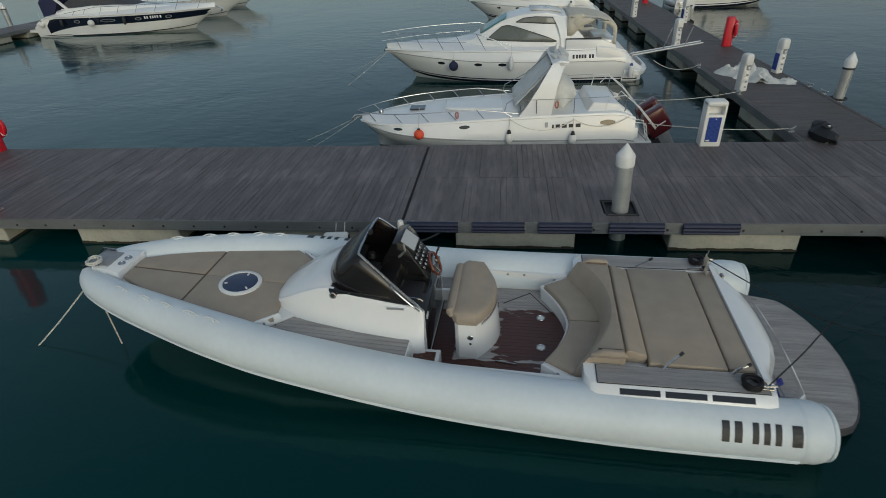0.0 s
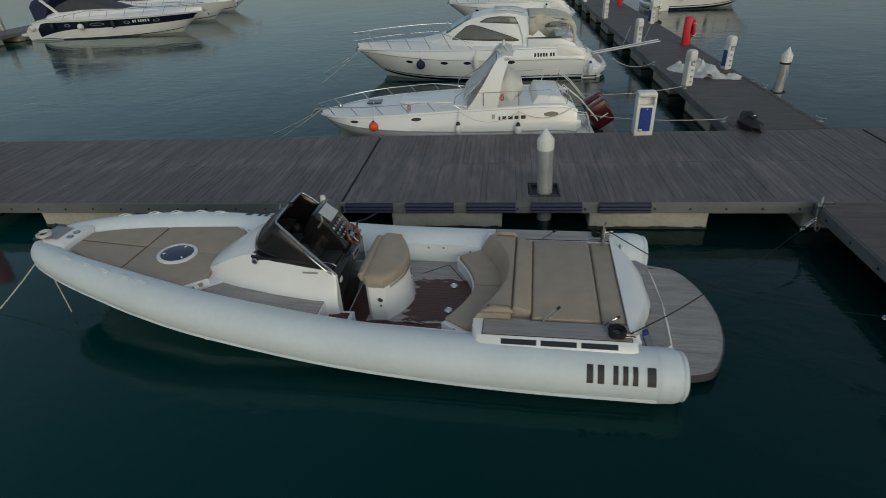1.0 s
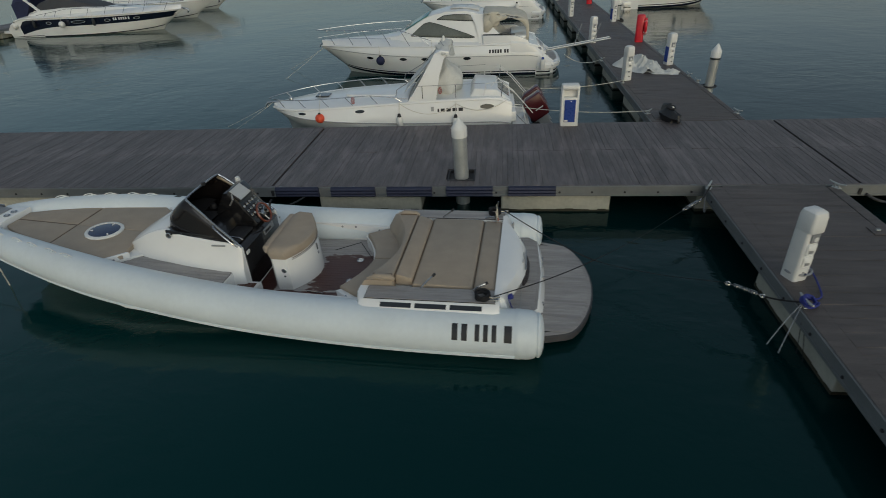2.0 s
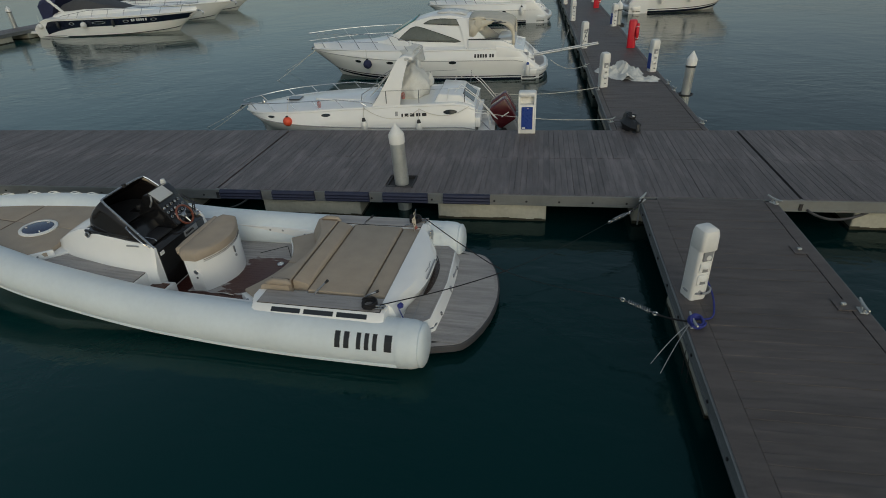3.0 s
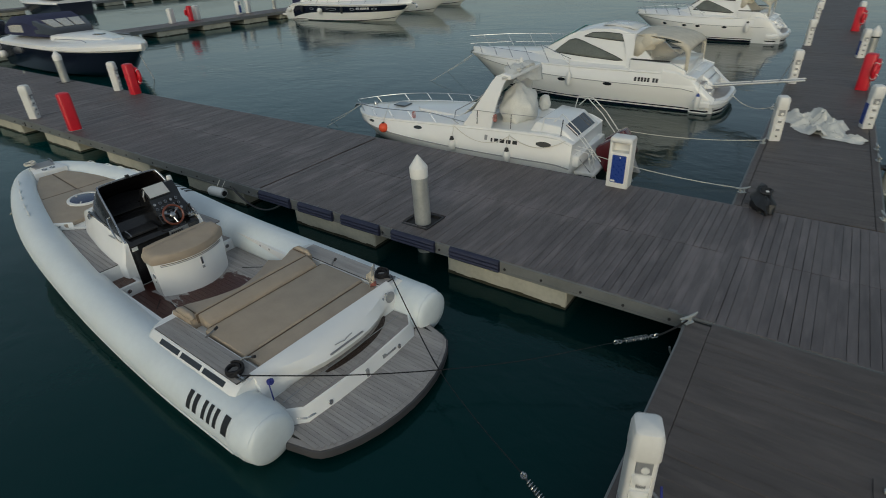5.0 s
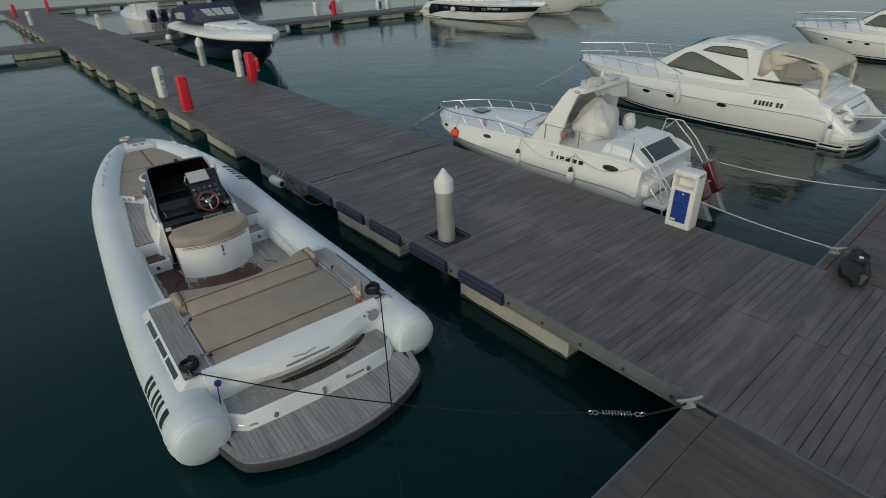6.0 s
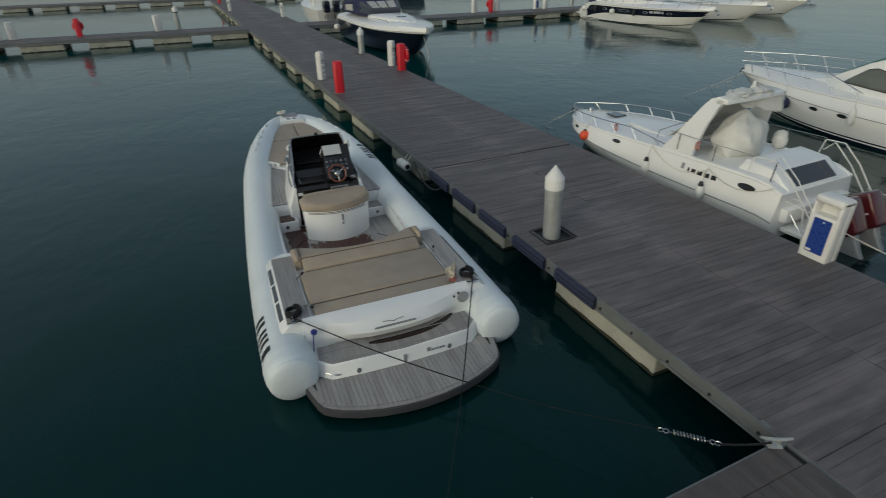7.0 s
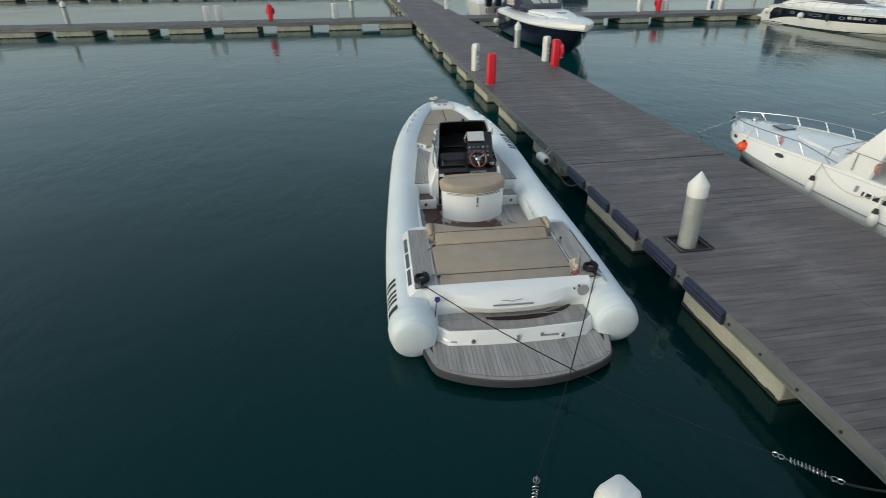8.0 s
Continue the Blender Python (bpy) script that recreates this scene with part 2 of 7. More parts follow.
M_BLUEP = mat("blue_panel", (0.02, 0.055, 0.27), 0.3, vary=0.08)
M_RED = mat("red_glass_fibre", (0.60, 0.012, 0.028), 0.35, vary=0.10, scale=4, spots=0.1)
M_ORANGE = mat("orange_buoy_plastic", (0.75, 0.09, 0.035), 0.45, vary=0.1, scale=8)
M_MAROON = mat("maroon_engine_paint", (0.085, 0.012, 0.016), 0.25, vary=0.1, coat=0.4)
M_GREY = mat("grey_metal", (0.32, 0.33, 0.34), 0.45, 0.3, vary=0.15)
M_WINDOW = mat("dark_boat_window", (0.02, 0.024, 0.028), 0.06, vary=0.2, coat=0.5)
M_GREYC = mat("grey_canvas", (0.055, 0.057, 0.064), 0.7, vary=0.15, scale=3, bump=0.3, bscale=20)
M_CABGLASS = mat("greenish_cabin_glass", (0.13, 0.14, 0.12), 0.05, vary=0.25, scale=2, coat=0.5)
M_GREENW = mat("green_windscreen", (0.09, 0.25, 0.25), 0.08, vary=0.2, coat=0.4)
M_CANVAS = mat("cream_canvas", (0.62, 0.58, 0.48), 0.8, vary=0.12, scale=4, bump=0.5, bscale=14)
M_CLOTH = mat("white_tarpaulin", (0.66, 0.66, 0.62), 0.7, vary=0.14, scale=4, bump=0.4, bscale=12)
M_ROPE = mat("white_rope", (0.62, 0.60, 0.54), 0.8, vary=0.2, scale=30, bump=0.6, bscale=120)
M_ROPEB = mat("black_rope", (0.008, 0.008, 0.010), 0.8, vary=0.2, scale=30, bump=0.5, bscale=120)
M_ROPEBL = mat("blue_rope", (0.03, 0.04, 0.22), 0.8, vary=0.25, scale=30, bump=0.5, bscale=120)
M_WOODV = mat("varnished_wood", (0.15, 0.04, 0.02), 0.2, vary=0.3, scale=8, coat=0.5)
M_ALGAE = mat("waterline_growth", (0.035, 0.032, 0.018), 0.8, vary=0.4, scale=6, bump=0.6, bscale=30)
M_DARKM = mat("dark_engine_metal", (0.07, 0.07, 0.075), 0.5, 0.3, vary=0.25, scale=6)
M_EDGE = mat("dark_platform_edge", (0.055, 0.055, 0.06), 0.6, vary=0.2)
M_SCREEN = mat("pale_screen_cover", (0.55, 0.56, 0.55), 0.35, vary=0.05)
M_HULLB = mat("black_hull_paint", (0.010, 0.013, 0.028), 0.15, vary=0.15, coat=0.4)
M_INK = mat("black_lettering", (0.015, 0.017, 0.02), 0.5, vary=0.1)
M_INKW = mat("white_lettering", (0.7, 0.7, 0.7), 0.5, vary=0.1)
M_NAVYC = mat("navy_canvas", (0.02, 0.025, 0.07), 0.8, vary=0.2, bump=0.4)
M_FLAG = mat("faded_flag_cloth", (0.60, 0.54, 0.44), 0.8, vary=0.3, scale=18)
M_PINKR = mat("faded_red_rope", (0.42, 0.17, 0.15), 0.8, vary=0.2, scale=20)
M_FLAGR = mat("faded_red_cloth", (0.42, 0.16, 0.13), 0.8, vary=0.3, scale=18)
M_CLEARV = mat("milky_clear_vinyl", (0.5, 0.5, 0.46), 0.25, vary=0.2, scale=6, bump=0.4, bscale=9)


# ---- mesh helpers ----
def thing(name, m, label, category, group="", kind=""):
    ob = new(name)
    ob.empty_display_size = 0.2
    ob.matrix_world = m
    return tagged(ob, label, category, group, kind)


def part(name, bm, material, parent=None, label="", smooth=False, kind=""):
    me = bpy.data.meshes.new(name)
    bmesh.ops.recalc_face_normals(bm, faces=bm.faces)
    bm.to_mesh(me)
    bm.free()
    me.materials.append(material)
    if smooth:
        me.shade_smooth()
        try:
            me.set_sharp_from_angle(angle=radians(38))
        except AttributeError:
            pass
    ob = new(name, me)
    if parent is not None:
        ob.parent = parent
    return tagged(ob, label, kind=kind)


def structure(name, bm, material, label, category, smooth=False):
    ob = part(name, bm, material, None, label, smooth)
    return tagged(ob, category=category, kind="structure")


def box(x0, x1, y0, y1, z0, z1, bevel=0.0, seg=2, bm=None):
    own = bmesh.new()
    v = [own.verts.new(p) for p in ((x0, y0, z0), (x1, y0, z0), (x1, y1, z0), (x0, y1, z0), (x0, y0, z1), (x1, y0, z1), (x1, y1, z1), (x0, y1, z1))]
    for f in ((0, 3, 2, 1), (4, 5, 6, 7), (0, 1, 5, 4), (1, 2, 6, 5), (2, 3, 7, 6), (3, 0, 4, 7)):
        own.faces.new([v[i] for i in f])
    if bevel:
        bmesh.ops.bevel(own, geom=own.edges[:], offset=bevel, segments=seg, affect="EDGES", profile=0.5)
    return own if bm is None else join(bm, own)


def join(bm, other, m=None):
    """Moves the faces of other into bm."""
    if m is not None:
        other.transform(m)
    tmp = bpy.data.meshes.new("tmp")
    other.to_mesh(tmp)
    other.free()
    bm.from_mesh(tmp)
    bpy.data.meshes.remove(tmp)
    return bm


def prism(pts, z0, z1, bevel=0.0, seg=2, bm=None):
    """An upright prism on a polygon of (x, y)."""
    own = bmesh.new()
    lo = [own.verts.new((x, y, z0)) for x, y in pts]
    hi = [own.verts.new((x, y, z1)) for x, y in pts]
    own.faces.new(lo[::-1])
    own.faces.new(hi)
    n = len(pts)
    for i in range(n):
        own.faces.new((lo[i], lo[(i + 1) % n], hi[(i + 1) % n], hi[i]))
    bmesh.ops.recalc_face_normals(own, faces=own.faces)
    if bevel:
        top = [e for e in own.edges if all(v.co.z > z1 - 1e-5 for v in e.verts)]
        bmesh.ops.bevel(own, geom=top, offset=bevel, segments=seg, affect="EDGES", profile=0.5)
    return own if bm is None else join(bm, own)


def slab(pts, y0, y1, bevel=0.0, seg=2, bm=None):
    """A prism across y on a profile of (x, z)."""
    own = bmesh.new()
    lo = [own.verts.new((x, y0, z)) for x, z in pts]
    hi = [own.verts.new((x, y1, z)) for x, z in pts]
    own.faces.new(lo)
    own.faces.new(hi[::-1])
    n = len(pts)
    for i in range(n):
        own.faces.new((lo[i], hi[i], hi[(i + 1) % n], lo[(i + 1) % n]))
    bmesh.ops.recalc_face_normals(own, faces=own.faces)
    if bevel:
        bmesh.ops.bevel(own, geom=own.edges[:], offset=bevel, segments=seg, affect="EDGES", profile=0.5)
    return own if bm is None else join(bm, own)


def loft(rings, bm=None, closed=True, cap0=True, cap1=True):
    bm = bm or bmesh.new()
    rows = [[bm.verts.new(p) for p in r] for r in rings]
    n = len(rows[0])
    for a, b in zip(rows, rows[1:]):
        for i in range(n if closed else n - 1):
            j = (i + 1) % n
            bm.faces.new((a[i], a[j], b[j], b[i]))
    if closed and cap0:
        bm.faces.new(rows[0][::-1])
    if closed and cap1:
        bm.faces.new(rows[-1])
    return bm


def pipe(pts, r, n=8, bm=None, radii=None, close=False):
    """A round bar along points."""
    pts = [Vector(p) for p in pts]
    rings = []
    side = None
    for i, p in enumerate(pts):
        a = pts[i - 1] if i else (pts[-1] if close else p)
        b = pts[i + 1] if i + 1 < len(pts) else (pts[0] if close else p)
        t = (b - a).normalized()
        if side is None:
            side = t.orthogonal().normalized()
        side = (side - t * side.dot(t)).normalized()
        up = t.cross(side)
        rad = radii[i] if radii else r
        rings.append([p + (side * math.cos(2 * math.pi * k / n) + up * math.sin(2 * math.pi * k / n)) * rad for k in range(n)])
    if close:
        rings.append(rings[0])
    return loft(rings, bm, cap0=not close, cap1=not close)


def lathe(profile, n=20, centre=(0, 0, 0), bm=None):
    """A body of revolution about z from (radius, height)."""
    cx, cy, cz = centre
    rings = [[(cx + max(r, 1e-4) * math.cos(2 * math.pi * k / n), cy + max(r, 1e-4) * math.sin(2 * math.pi * k / n), cz + z) for k in range(n)] for r, z in profile]
    return loft(rings, bm)


def disc_on(c, normal, r, h, n=16, bm=None):
    own = lathe([(r, 0), (r, h * 0.7), (r * 0.85, h)], n)
    q = Vector(normal).to_track_quat("Z", "Y").to_matrix().to_4x4()
    return join(bm or bmesh.new(), own, Matrix.Translation(c) @ q)


def ring_on(c, normal, R, r, n=20, k=6, bm=None):
    pts = [(R * math.cos(2 * math.pi * i / n), R * math.sin(2 * math.pi * i / n), 0) for i in range(n)]
    own = pipe(pts, r, k, close=True)
    q = Vector(normal).to_track_quat("Z", "Y").to_matrix().to_4x4()
    return join(bm or bmesh.new(), own, Matrix.Translation(c) @ q)


def curve_pts(ctrl, steps):
    """A smooth line through control points of any number of values."""
    P = [np.array(c, float) for c in ctrl]
    P = [2 * P[0] - P[1]] + P + [2 * P[-1] - P[-2]]
    out = []
    for i in range(1, len(P) - 2):
        for s in range(steps):
            t = s / steps
            a, b, c, d = P[i - 1:i + 3]
            out.append(0.5 * (2 * b + (c - a) * t + (2 * a - 5 * b + 4 * c - d) * t * t + (3 * b - a - 3 * c + d) * t ** 3))
    out.append(P[-2])
    return out


def sag(p, q, drop, n=14):
    p, q = Vector(p), Vector(q)
    return [p.lerp(q, i / n) - Vector((0, 0, drop * 4 * (i / n) * (1 - i / n))) for i in range(n + 1)]


def bars(text_widths, h, material, parent, m, label, name="lettering_bar", depth=0.006):
    """Plain upright bars in a row, in place of writing: (offset, width) each."""
    for off, w in text_widths:
        ob = part(name, box(off, off + w, -depth, depth, 0, h), material, parent, label)
        ob.matrix_local = m


# ---- water and piers ----
def sheet(x0, x1, y0, y1, z):
    bm = bmesh.new()
    bm.faces.new([bm.verts.new(p) for p in ((x0, y0, z), (x1, y0, z), (x1, y1, z), (x0, y1, z))])
    return bm


structure("water", sheet(-2500, 2500, -2500, 2500, 0), M_WATER, "calm dark teal marina water with fine ripples", "water")

DECK = 0.60
NEAR, FAR = -0.45, 3.45


def pier_body(name, length, width, label, thick=0.13):
    """Side channels, cross beams and a dark underdeck of a floating pier along local x, its middle on y = 0."""
    t = structure(name, box(0, length, -width / 2 + 0.06, width / 2 - 0.06, DECK - thick - 0.02, DECK - 0.035), M_CAULK, label, "pier")
    for s in (-1, 1):
        y0, y1 = sorted((s * width / 2, s * (width / 2 - 0.055)))
        bm = box(0, length, y0, y1, DECK - thick - 0.09, DECK - 0.004)
        box(0, length, *sorted((s * (width / 2 + 0.018), s * (width / 2))), DECK - 0.07, DECK - 0.012, bm=bm)
        box(0, length, *sorted((s * (width / 2 + 0.012), s * (width / 2))), DECK - thick - 0.09, DECK - thick - 0.05, bm=bm)
        part("side_channel", bm, M_FASCIA, t, "grey weathered metal channel")
    return t


main_pier = pier_body("pier_main", 112, FAR - NEAR, "long floating pier with weathered grey wooden planks")
main_pier.matrix_world = pose(-72, (NEAR + FAR) / 2, 0)
near_finger = pier_body("pier_finger_near", 14, 2.28, "short wooden finger pier beside the moored inflatable boat")
near_finger.matrix_world = pose(5.83, -14.46, 0, 0, 0, 90)
far_finger = pier_body("pier_finger_far", 46, 2.26, "wooden finger pier with white service pedestals")
far_finger.matrix_world = pose(5.70, 3.46, 0, 0, 0, 90.8)
CROSS = pose(-35.5, 1.45, 0, 0, 0, 88.3)
cross_pier = pier_body("pier_cross", 110, 2.4, "distant cross pier on concrete floats")
cross_pier.matrix_world = CROSS @ pose(-55, 0, 0)
outer_pier = pier_body("pier_outer", 140, 2.4, "far outer pier on concrete floats")
outer_pier.matrix_world = pose(-74, -90, 0, 0, 0, 88)


def concrete_float(l, w, h=0.75):
    return box(-l / 2, l / 2, -w / 2, w / 2, 0.37 - h, 0.37, 0.03, 2)


def float_row(first, pitch, count, length, width, m, label, group):
    """Concrete floats under a pier along local x."""
    src = None
    for i in range(count):
        place = m @ pose(first + pitch * i, 0, 0)
        if src is None:
            src = part("concrete_float", concrete_float(length, width), M_CONC, None, label)
            bm = bmesh.new()
            rnd_ = random.Random(int(length * 100))
            for s in (1, -1):
                x = -length / 2
                while x < length / 2 - 0.01:
                    x1 = min(x + 0.16, length / 2)
                    box(x, x1, *sorted((s * width / 2, s * (width / 2 + 0.004))), -0.05, 0.035 + 0.035 * rnd_.random(), bm=bm)
                    x = x1
                box(*sorted((s * length / 2, s * (length / 2 + 0.004))), -width / 2, width / 2, -0.05, 0.05, bm=bm)
            part("waterline_growth", bm, M_ALGAE, src, "brown growth along the waterline")
            tagged(src, category="float", group=group)
            src.matrix_world = place
        else:
            copy_thing(src, place)


float_row(1.91 - 3.78 * 18, 3.78, 26, 2.15, 3.72, pose(0, (NEAR + FAR) / 2, 0), "stained pale concrete float under the wooden pier", "floats of the long pier")
float_row(2.0, 4.2, 3, 2.3, 2.1, near_finger.matrix_world.copy(), "stained concrete float under the short finger pier", "floats of the near finger")
float_row(2.6, 3.9, 11, 2.2, 2.1, far_finger.matrix_world.copy(), "stained concrete float under the far finger pier", "floats of the far finger")
float_row(1.5, 3.6, 30, 2.3, 2.3, cross_pier.matrix_world.copy(), "pale concrete float under the distant cross pier", "floats of the cross pier")
float_row(1.5, 3.6, 38, 2.3, 2.3, outer_pier.matrix_world.copy(), "pale concrete float under the far outer pier", "floats of the outer pier")

# bolts along the near channel, gap covers, section joints
for i in range(34):
    x = -16.0 + i * 0.62
    b = part("bolt", disc_on((0, 0, 0), (0, -1, 0), 0.022, 0.014, 8), M_RUBBER, main_pier)
    b.matrix_world = pose(x, NEAR - 0.001, DECK - 0.14)
for i in range(12):
    b = part("bolt", disc_on((0, 0, 0), (-1, 0, 0), 0.022, 0.014, 8), M_RUBBER, near_finger)
    b.matrix_world = pose(5.83 - 1.141, -0.9 - i * 0.75, DECK - 0.14)

# navy fender strips on the pier's edge
for x0 in (-3.80, -2.62, -1.46, -0.25, 0.98):
    f = thing("dock_fender", pose(x0, NEAR - 0.022, 0), "ribbed navy rubber fender strip on the pier edge", "fender", "navy fenders on the pier edge")
    prof = [(0.0, 0.40), (-0.045, 0.405), (-0.065, 0.43), (-0.05, 0.455), (-0.068, 0.49), (-0.05, 0.52), (-0.066, 0.555), (-0.045, 0.588), (0.0, 0.606)]
    part("rubber_profile", loft([[(x, y, z) for y, z in prof] for x in (0.0, 0.02, 0.90, 0.92)]), M_NAVY, f)
    for dx in (0.02, 0.88):
        part("mounting_plate", box(dx, dx + 0.03, 0.0, 0.004, 0.42, 0.60), M_GREY, f)


def pile(m, label, top=1.25, r=0.148, band=False, collar=True):
    t = thing("mooring_pile", m, label, "pile", "mooring piles")
    part("shaft", lathe([(r, -2.2), (r, top - 0.38)], 24), M_GALV, t, "mottled galvanised steel shaft", True)
    part("cap", lathe([(r + 0.010, top - 0.40), (r + 0.012, top - 0.225), (r + 0.002, top - 0.205), (0.012, top - 0.008), (0.0, top)], 24), M_WHITEP, t, "white pointed plastic cap", True)
    if band:
        part("band", lathe([(r + 0.014, top - 0.45), (r + 0.014, top - 0.40)], 24), M_INK, t, "black band", True)
    if collar:
        bm = bmesh.new()
        for x0, x1, y0, y1 in ((-0.285, -0.25, -0.285, 0.285), (0.25, 0.285, -0.285, 0.285), (-0.25, 0.25, -0.285, -0.25), (-0.25, 0.25, 0.25, 0.285)):
            box(x0, x1, y0, y1, -0.12, 0.012, bm=bm)
        part("collar", bm, M_RUBBER, t, "dark square collar")
    return t


pile(pose(0.02, 0.085, DECK, 0.8, -1.2, 0), "galvanised steel mooring pile with white cap through the deck")
pile(pose(7.05, 6.98, DECK, 0, 1.5, 0), "galvanised pile with white cap beside the finger pier", 1.17, 0.132, True, False)
guide = thing("pile_guide", pose(7.05, 6.98, DECK - 0.06), "dark steel guide ring holding a pile to the pier", "bracket")
part("ring", ring_on((0, 0, 0), (0, 0, 1), 0.19, 0.025, 20, 6), M_RUBBER, guide)
part("arm", box(-0.24, -0.16, -0.10, 0.10, -0.03, 0.03, 0.006), M_RUBBER, guide)
pile(pose(-20.4, 3.14, DECK), "galvanised pile with white cap through the deck", 1.25)
pile(CROSS @ pose(-6.2, 1.3, DECK), "far pile with white cap on the cross pier", 1.5, 0.16, True, False)
pile(CROSS @ pose(-26.0, 1.3, DECK), "far pile with white cap on the cross pier", 1.5, 0.16, True, False)
pile(pose(6.62, 20.3, DECK), "galvanised pile with white cap beside the finger pier", 1.1, 0.15, True)
pile(CROSS @ pose(26.0, 1.25, DECK), "far pile with white cap on the cross pier", 1.5, 0.16, True, False)


# ---- pedestals, red cabinets, cleats ----
def round_rect(hw, hd, r, n=4):
    pts = []
    for cx, cy, a0 in ((hw - r, hd - r, 0), (-hw + r, hd - r, 90), (-hw + r, -hd + r, 180), (hw - r, -hd + r, 270)):
        for k in range(n + 1):
            a = radians(a0 + 90 * k / n)
            pts.append((cx + r * math.cos(a), cy + r * math.sin(a)))
    return pts


def wide_pedestal(m, label):
    """A broad white pedestal with a hooded niche and a blue panel; its front looks to -y."""
    t = thing("service_pedestal", m, label, "pedestal", "service pedestals")
    bm = bmesh.new()
    h, hw = 1.02, 0.215
    back = [(-hw, 0), (-hw, h - 0.05), (-hw + 0.05, h), (hw - 0.05, h), (hw, h - 0.05), (hw, 0)]
    # shell with an open front: back, sides, hood and sill
    box(-hw, hw, 0.02, 0.15, 0.0, h - 0.03, 0.02, bm=bm)
    box(-hw, -hw + 0.055, -0.14, 0.03, 0.0, h - 0.03, 0.018, bm=bm)
    box(hw - 0.055, hw, -0.14, 0.03, 0.0, h - 0.03, 0.018, bm=bm)
    box(-hw, hw, -0.16, 0.15, h - 0.12, h, 0.045, 3, bm=bm)
    box(-hw + 0.04, hw - 0.04, -0.135, 0.03, 0.0, 0.72, 0.012, bm=bm)
    part("housing", bm, M_WHITEP, t, "white moulded plastic housing", True)
    part("panel", box(-0.135, 0.135, -0.15, -0.133, 0.11, 0.67, 0.012), M_BLUEP, t, "royal blue panel")
    part("sticker", box(-0.12, -0.04, -0.1535, -0.150, 0.13, 0.165), M_WHITEP, t, "small white sticker")
    part("button", disc_on((0.02, -0.15, 0.63), (0, -1, 0), 0.014, 0.006, 8), M_WHITEP, t)
    return t


def slim_pedestal(m, label, blue=False):
    """A slim white pedestal with a rounded hood, meter window and two sockets towards -y."""
    t = thing("service_pedestal", m, label, "pedestal", "service pedestals")
    body = [[(x * s, y * s * 0.95, z) for x, y in round_rect(0.120, 0.13, 0.045)] for z, s in ((0, 1.0), (0.02, 1.03), (0.74, 1.0))]
    hood = [[(x * s, y * s - 0.015, z) for x, y in round_rect(0.126, 0.142, 0.055)] for z, s in ((0.74, 0.97), (0.75, 1.01), (0.95, 0.98), (1.01, 0.86), (1.035, 0.6))]
    part("body", loft(body), M_WHITEP, t, "white plastic body", True)
    part("hood", loft(hood), M_WHITEP, t, "rounded white hood", True)
    part("meter", box(-0.066, 0.066, -0.148, -0.118, 0.60, 0.755, 0.006), M_GREY, t, "grey meter window")
    part("meter_dial", disc_on((0.01, -0.148, 0.65), (0, -1, 0), 0.035, 0.008, 12), M_WHITEP, t)
    for z in (0.42, 0.235):
        # a scalloped hollow with a hooded flap over the socket
        flap = part("socket", box(-0.082, 0.082, -0.140, -0.115, z, z + 0.155, 0.024, 3), M_GELO, t, "moulded socket recess", True)
        part("socket_hood", loft([[(x, -0.138 - d * (1 - (x / 0.07) ** 2), zz) for x in np.linspace(-0.07, 0.07, 9)] for zz, d in ((z + 0.145, 0.004), (z + 0.125, 0.020), (z + 0.085, 0.034), (z + 0.075, 0.030))], closed=False), M_WHITEP, flap, "rounded flap", True)
        # grey panel stands in for the shade inside the socket hollow
        part("socket_shade", box(-0.040, 0.040, -0.146, -0.139, z + 0.018, z + 0.066, 0.002), M_GREY, flap, "grey panel painted as shade in the socket")
    if blue:
        part("side_panel", box(-0.135, -0.118, -0.09, 0.09, 0.10, 0.60, 0.006), M_BLUEP, t, "royal blue side panel")
    part("tap", disc_on((0, -0.12, 0.13), (0, -1, 0), 0.022, 0.05, 8), M_STEEL, t, "metal tap")
    return t


wide_pedestal(pose(2.50, 3.31, DECK), "white service pedestal with hooded niche and blue panel")
slim_pedestal(pose(4.905, -3.57, DECK, 0, 0, 22) @ Matrix.Diagonal((0.97, 0.97, 1.03, 1)), "slim white service pedestal with meter and sockets, hose coiled round it")
for x, y, a in ((4.74, 7.75, 20), (4.55, 14.2, 20), (4.45, 22.0, 20), (6.53, 9.75, 20), (6.32, 19.7, 20), (4.3, 29.5, 20), (6.15, 30.0, 20), (4.2, 36.0, 20)):
    slim_pedestal(pose(x, y, DECK, 0, 0, a), "slim white service pedestal at the edge of the far finger pier", x > 6)
slim_pedestal(pose(-15.1, -0.16, DECK, 0, 0, 125), "slim white service pedestal at the pier edge beside a red cabinet")
slim_pedestal(pose(-16.55, 3.30, DECK, 0, 0, 125), "white service pedestal beside a red lifebuoy stand")
for x, y in ((-41.7, 3.2), (-50.1, 0.0)):
    slim_pedestal(pose(x, y, DECK, 0, 0, 70), "slim white service pedestal far along the pier")
for s in (-16.4, -15.6, -7.4, -31.0, 16.1, 18.2, 22.0, 22.9, -45):
    wide_pedestal(CROSS @ pose(s, 0.75, DECK, 0, 0, 200 if s % 2 else 15), "white service pedestal with dark panel on the cross pier")


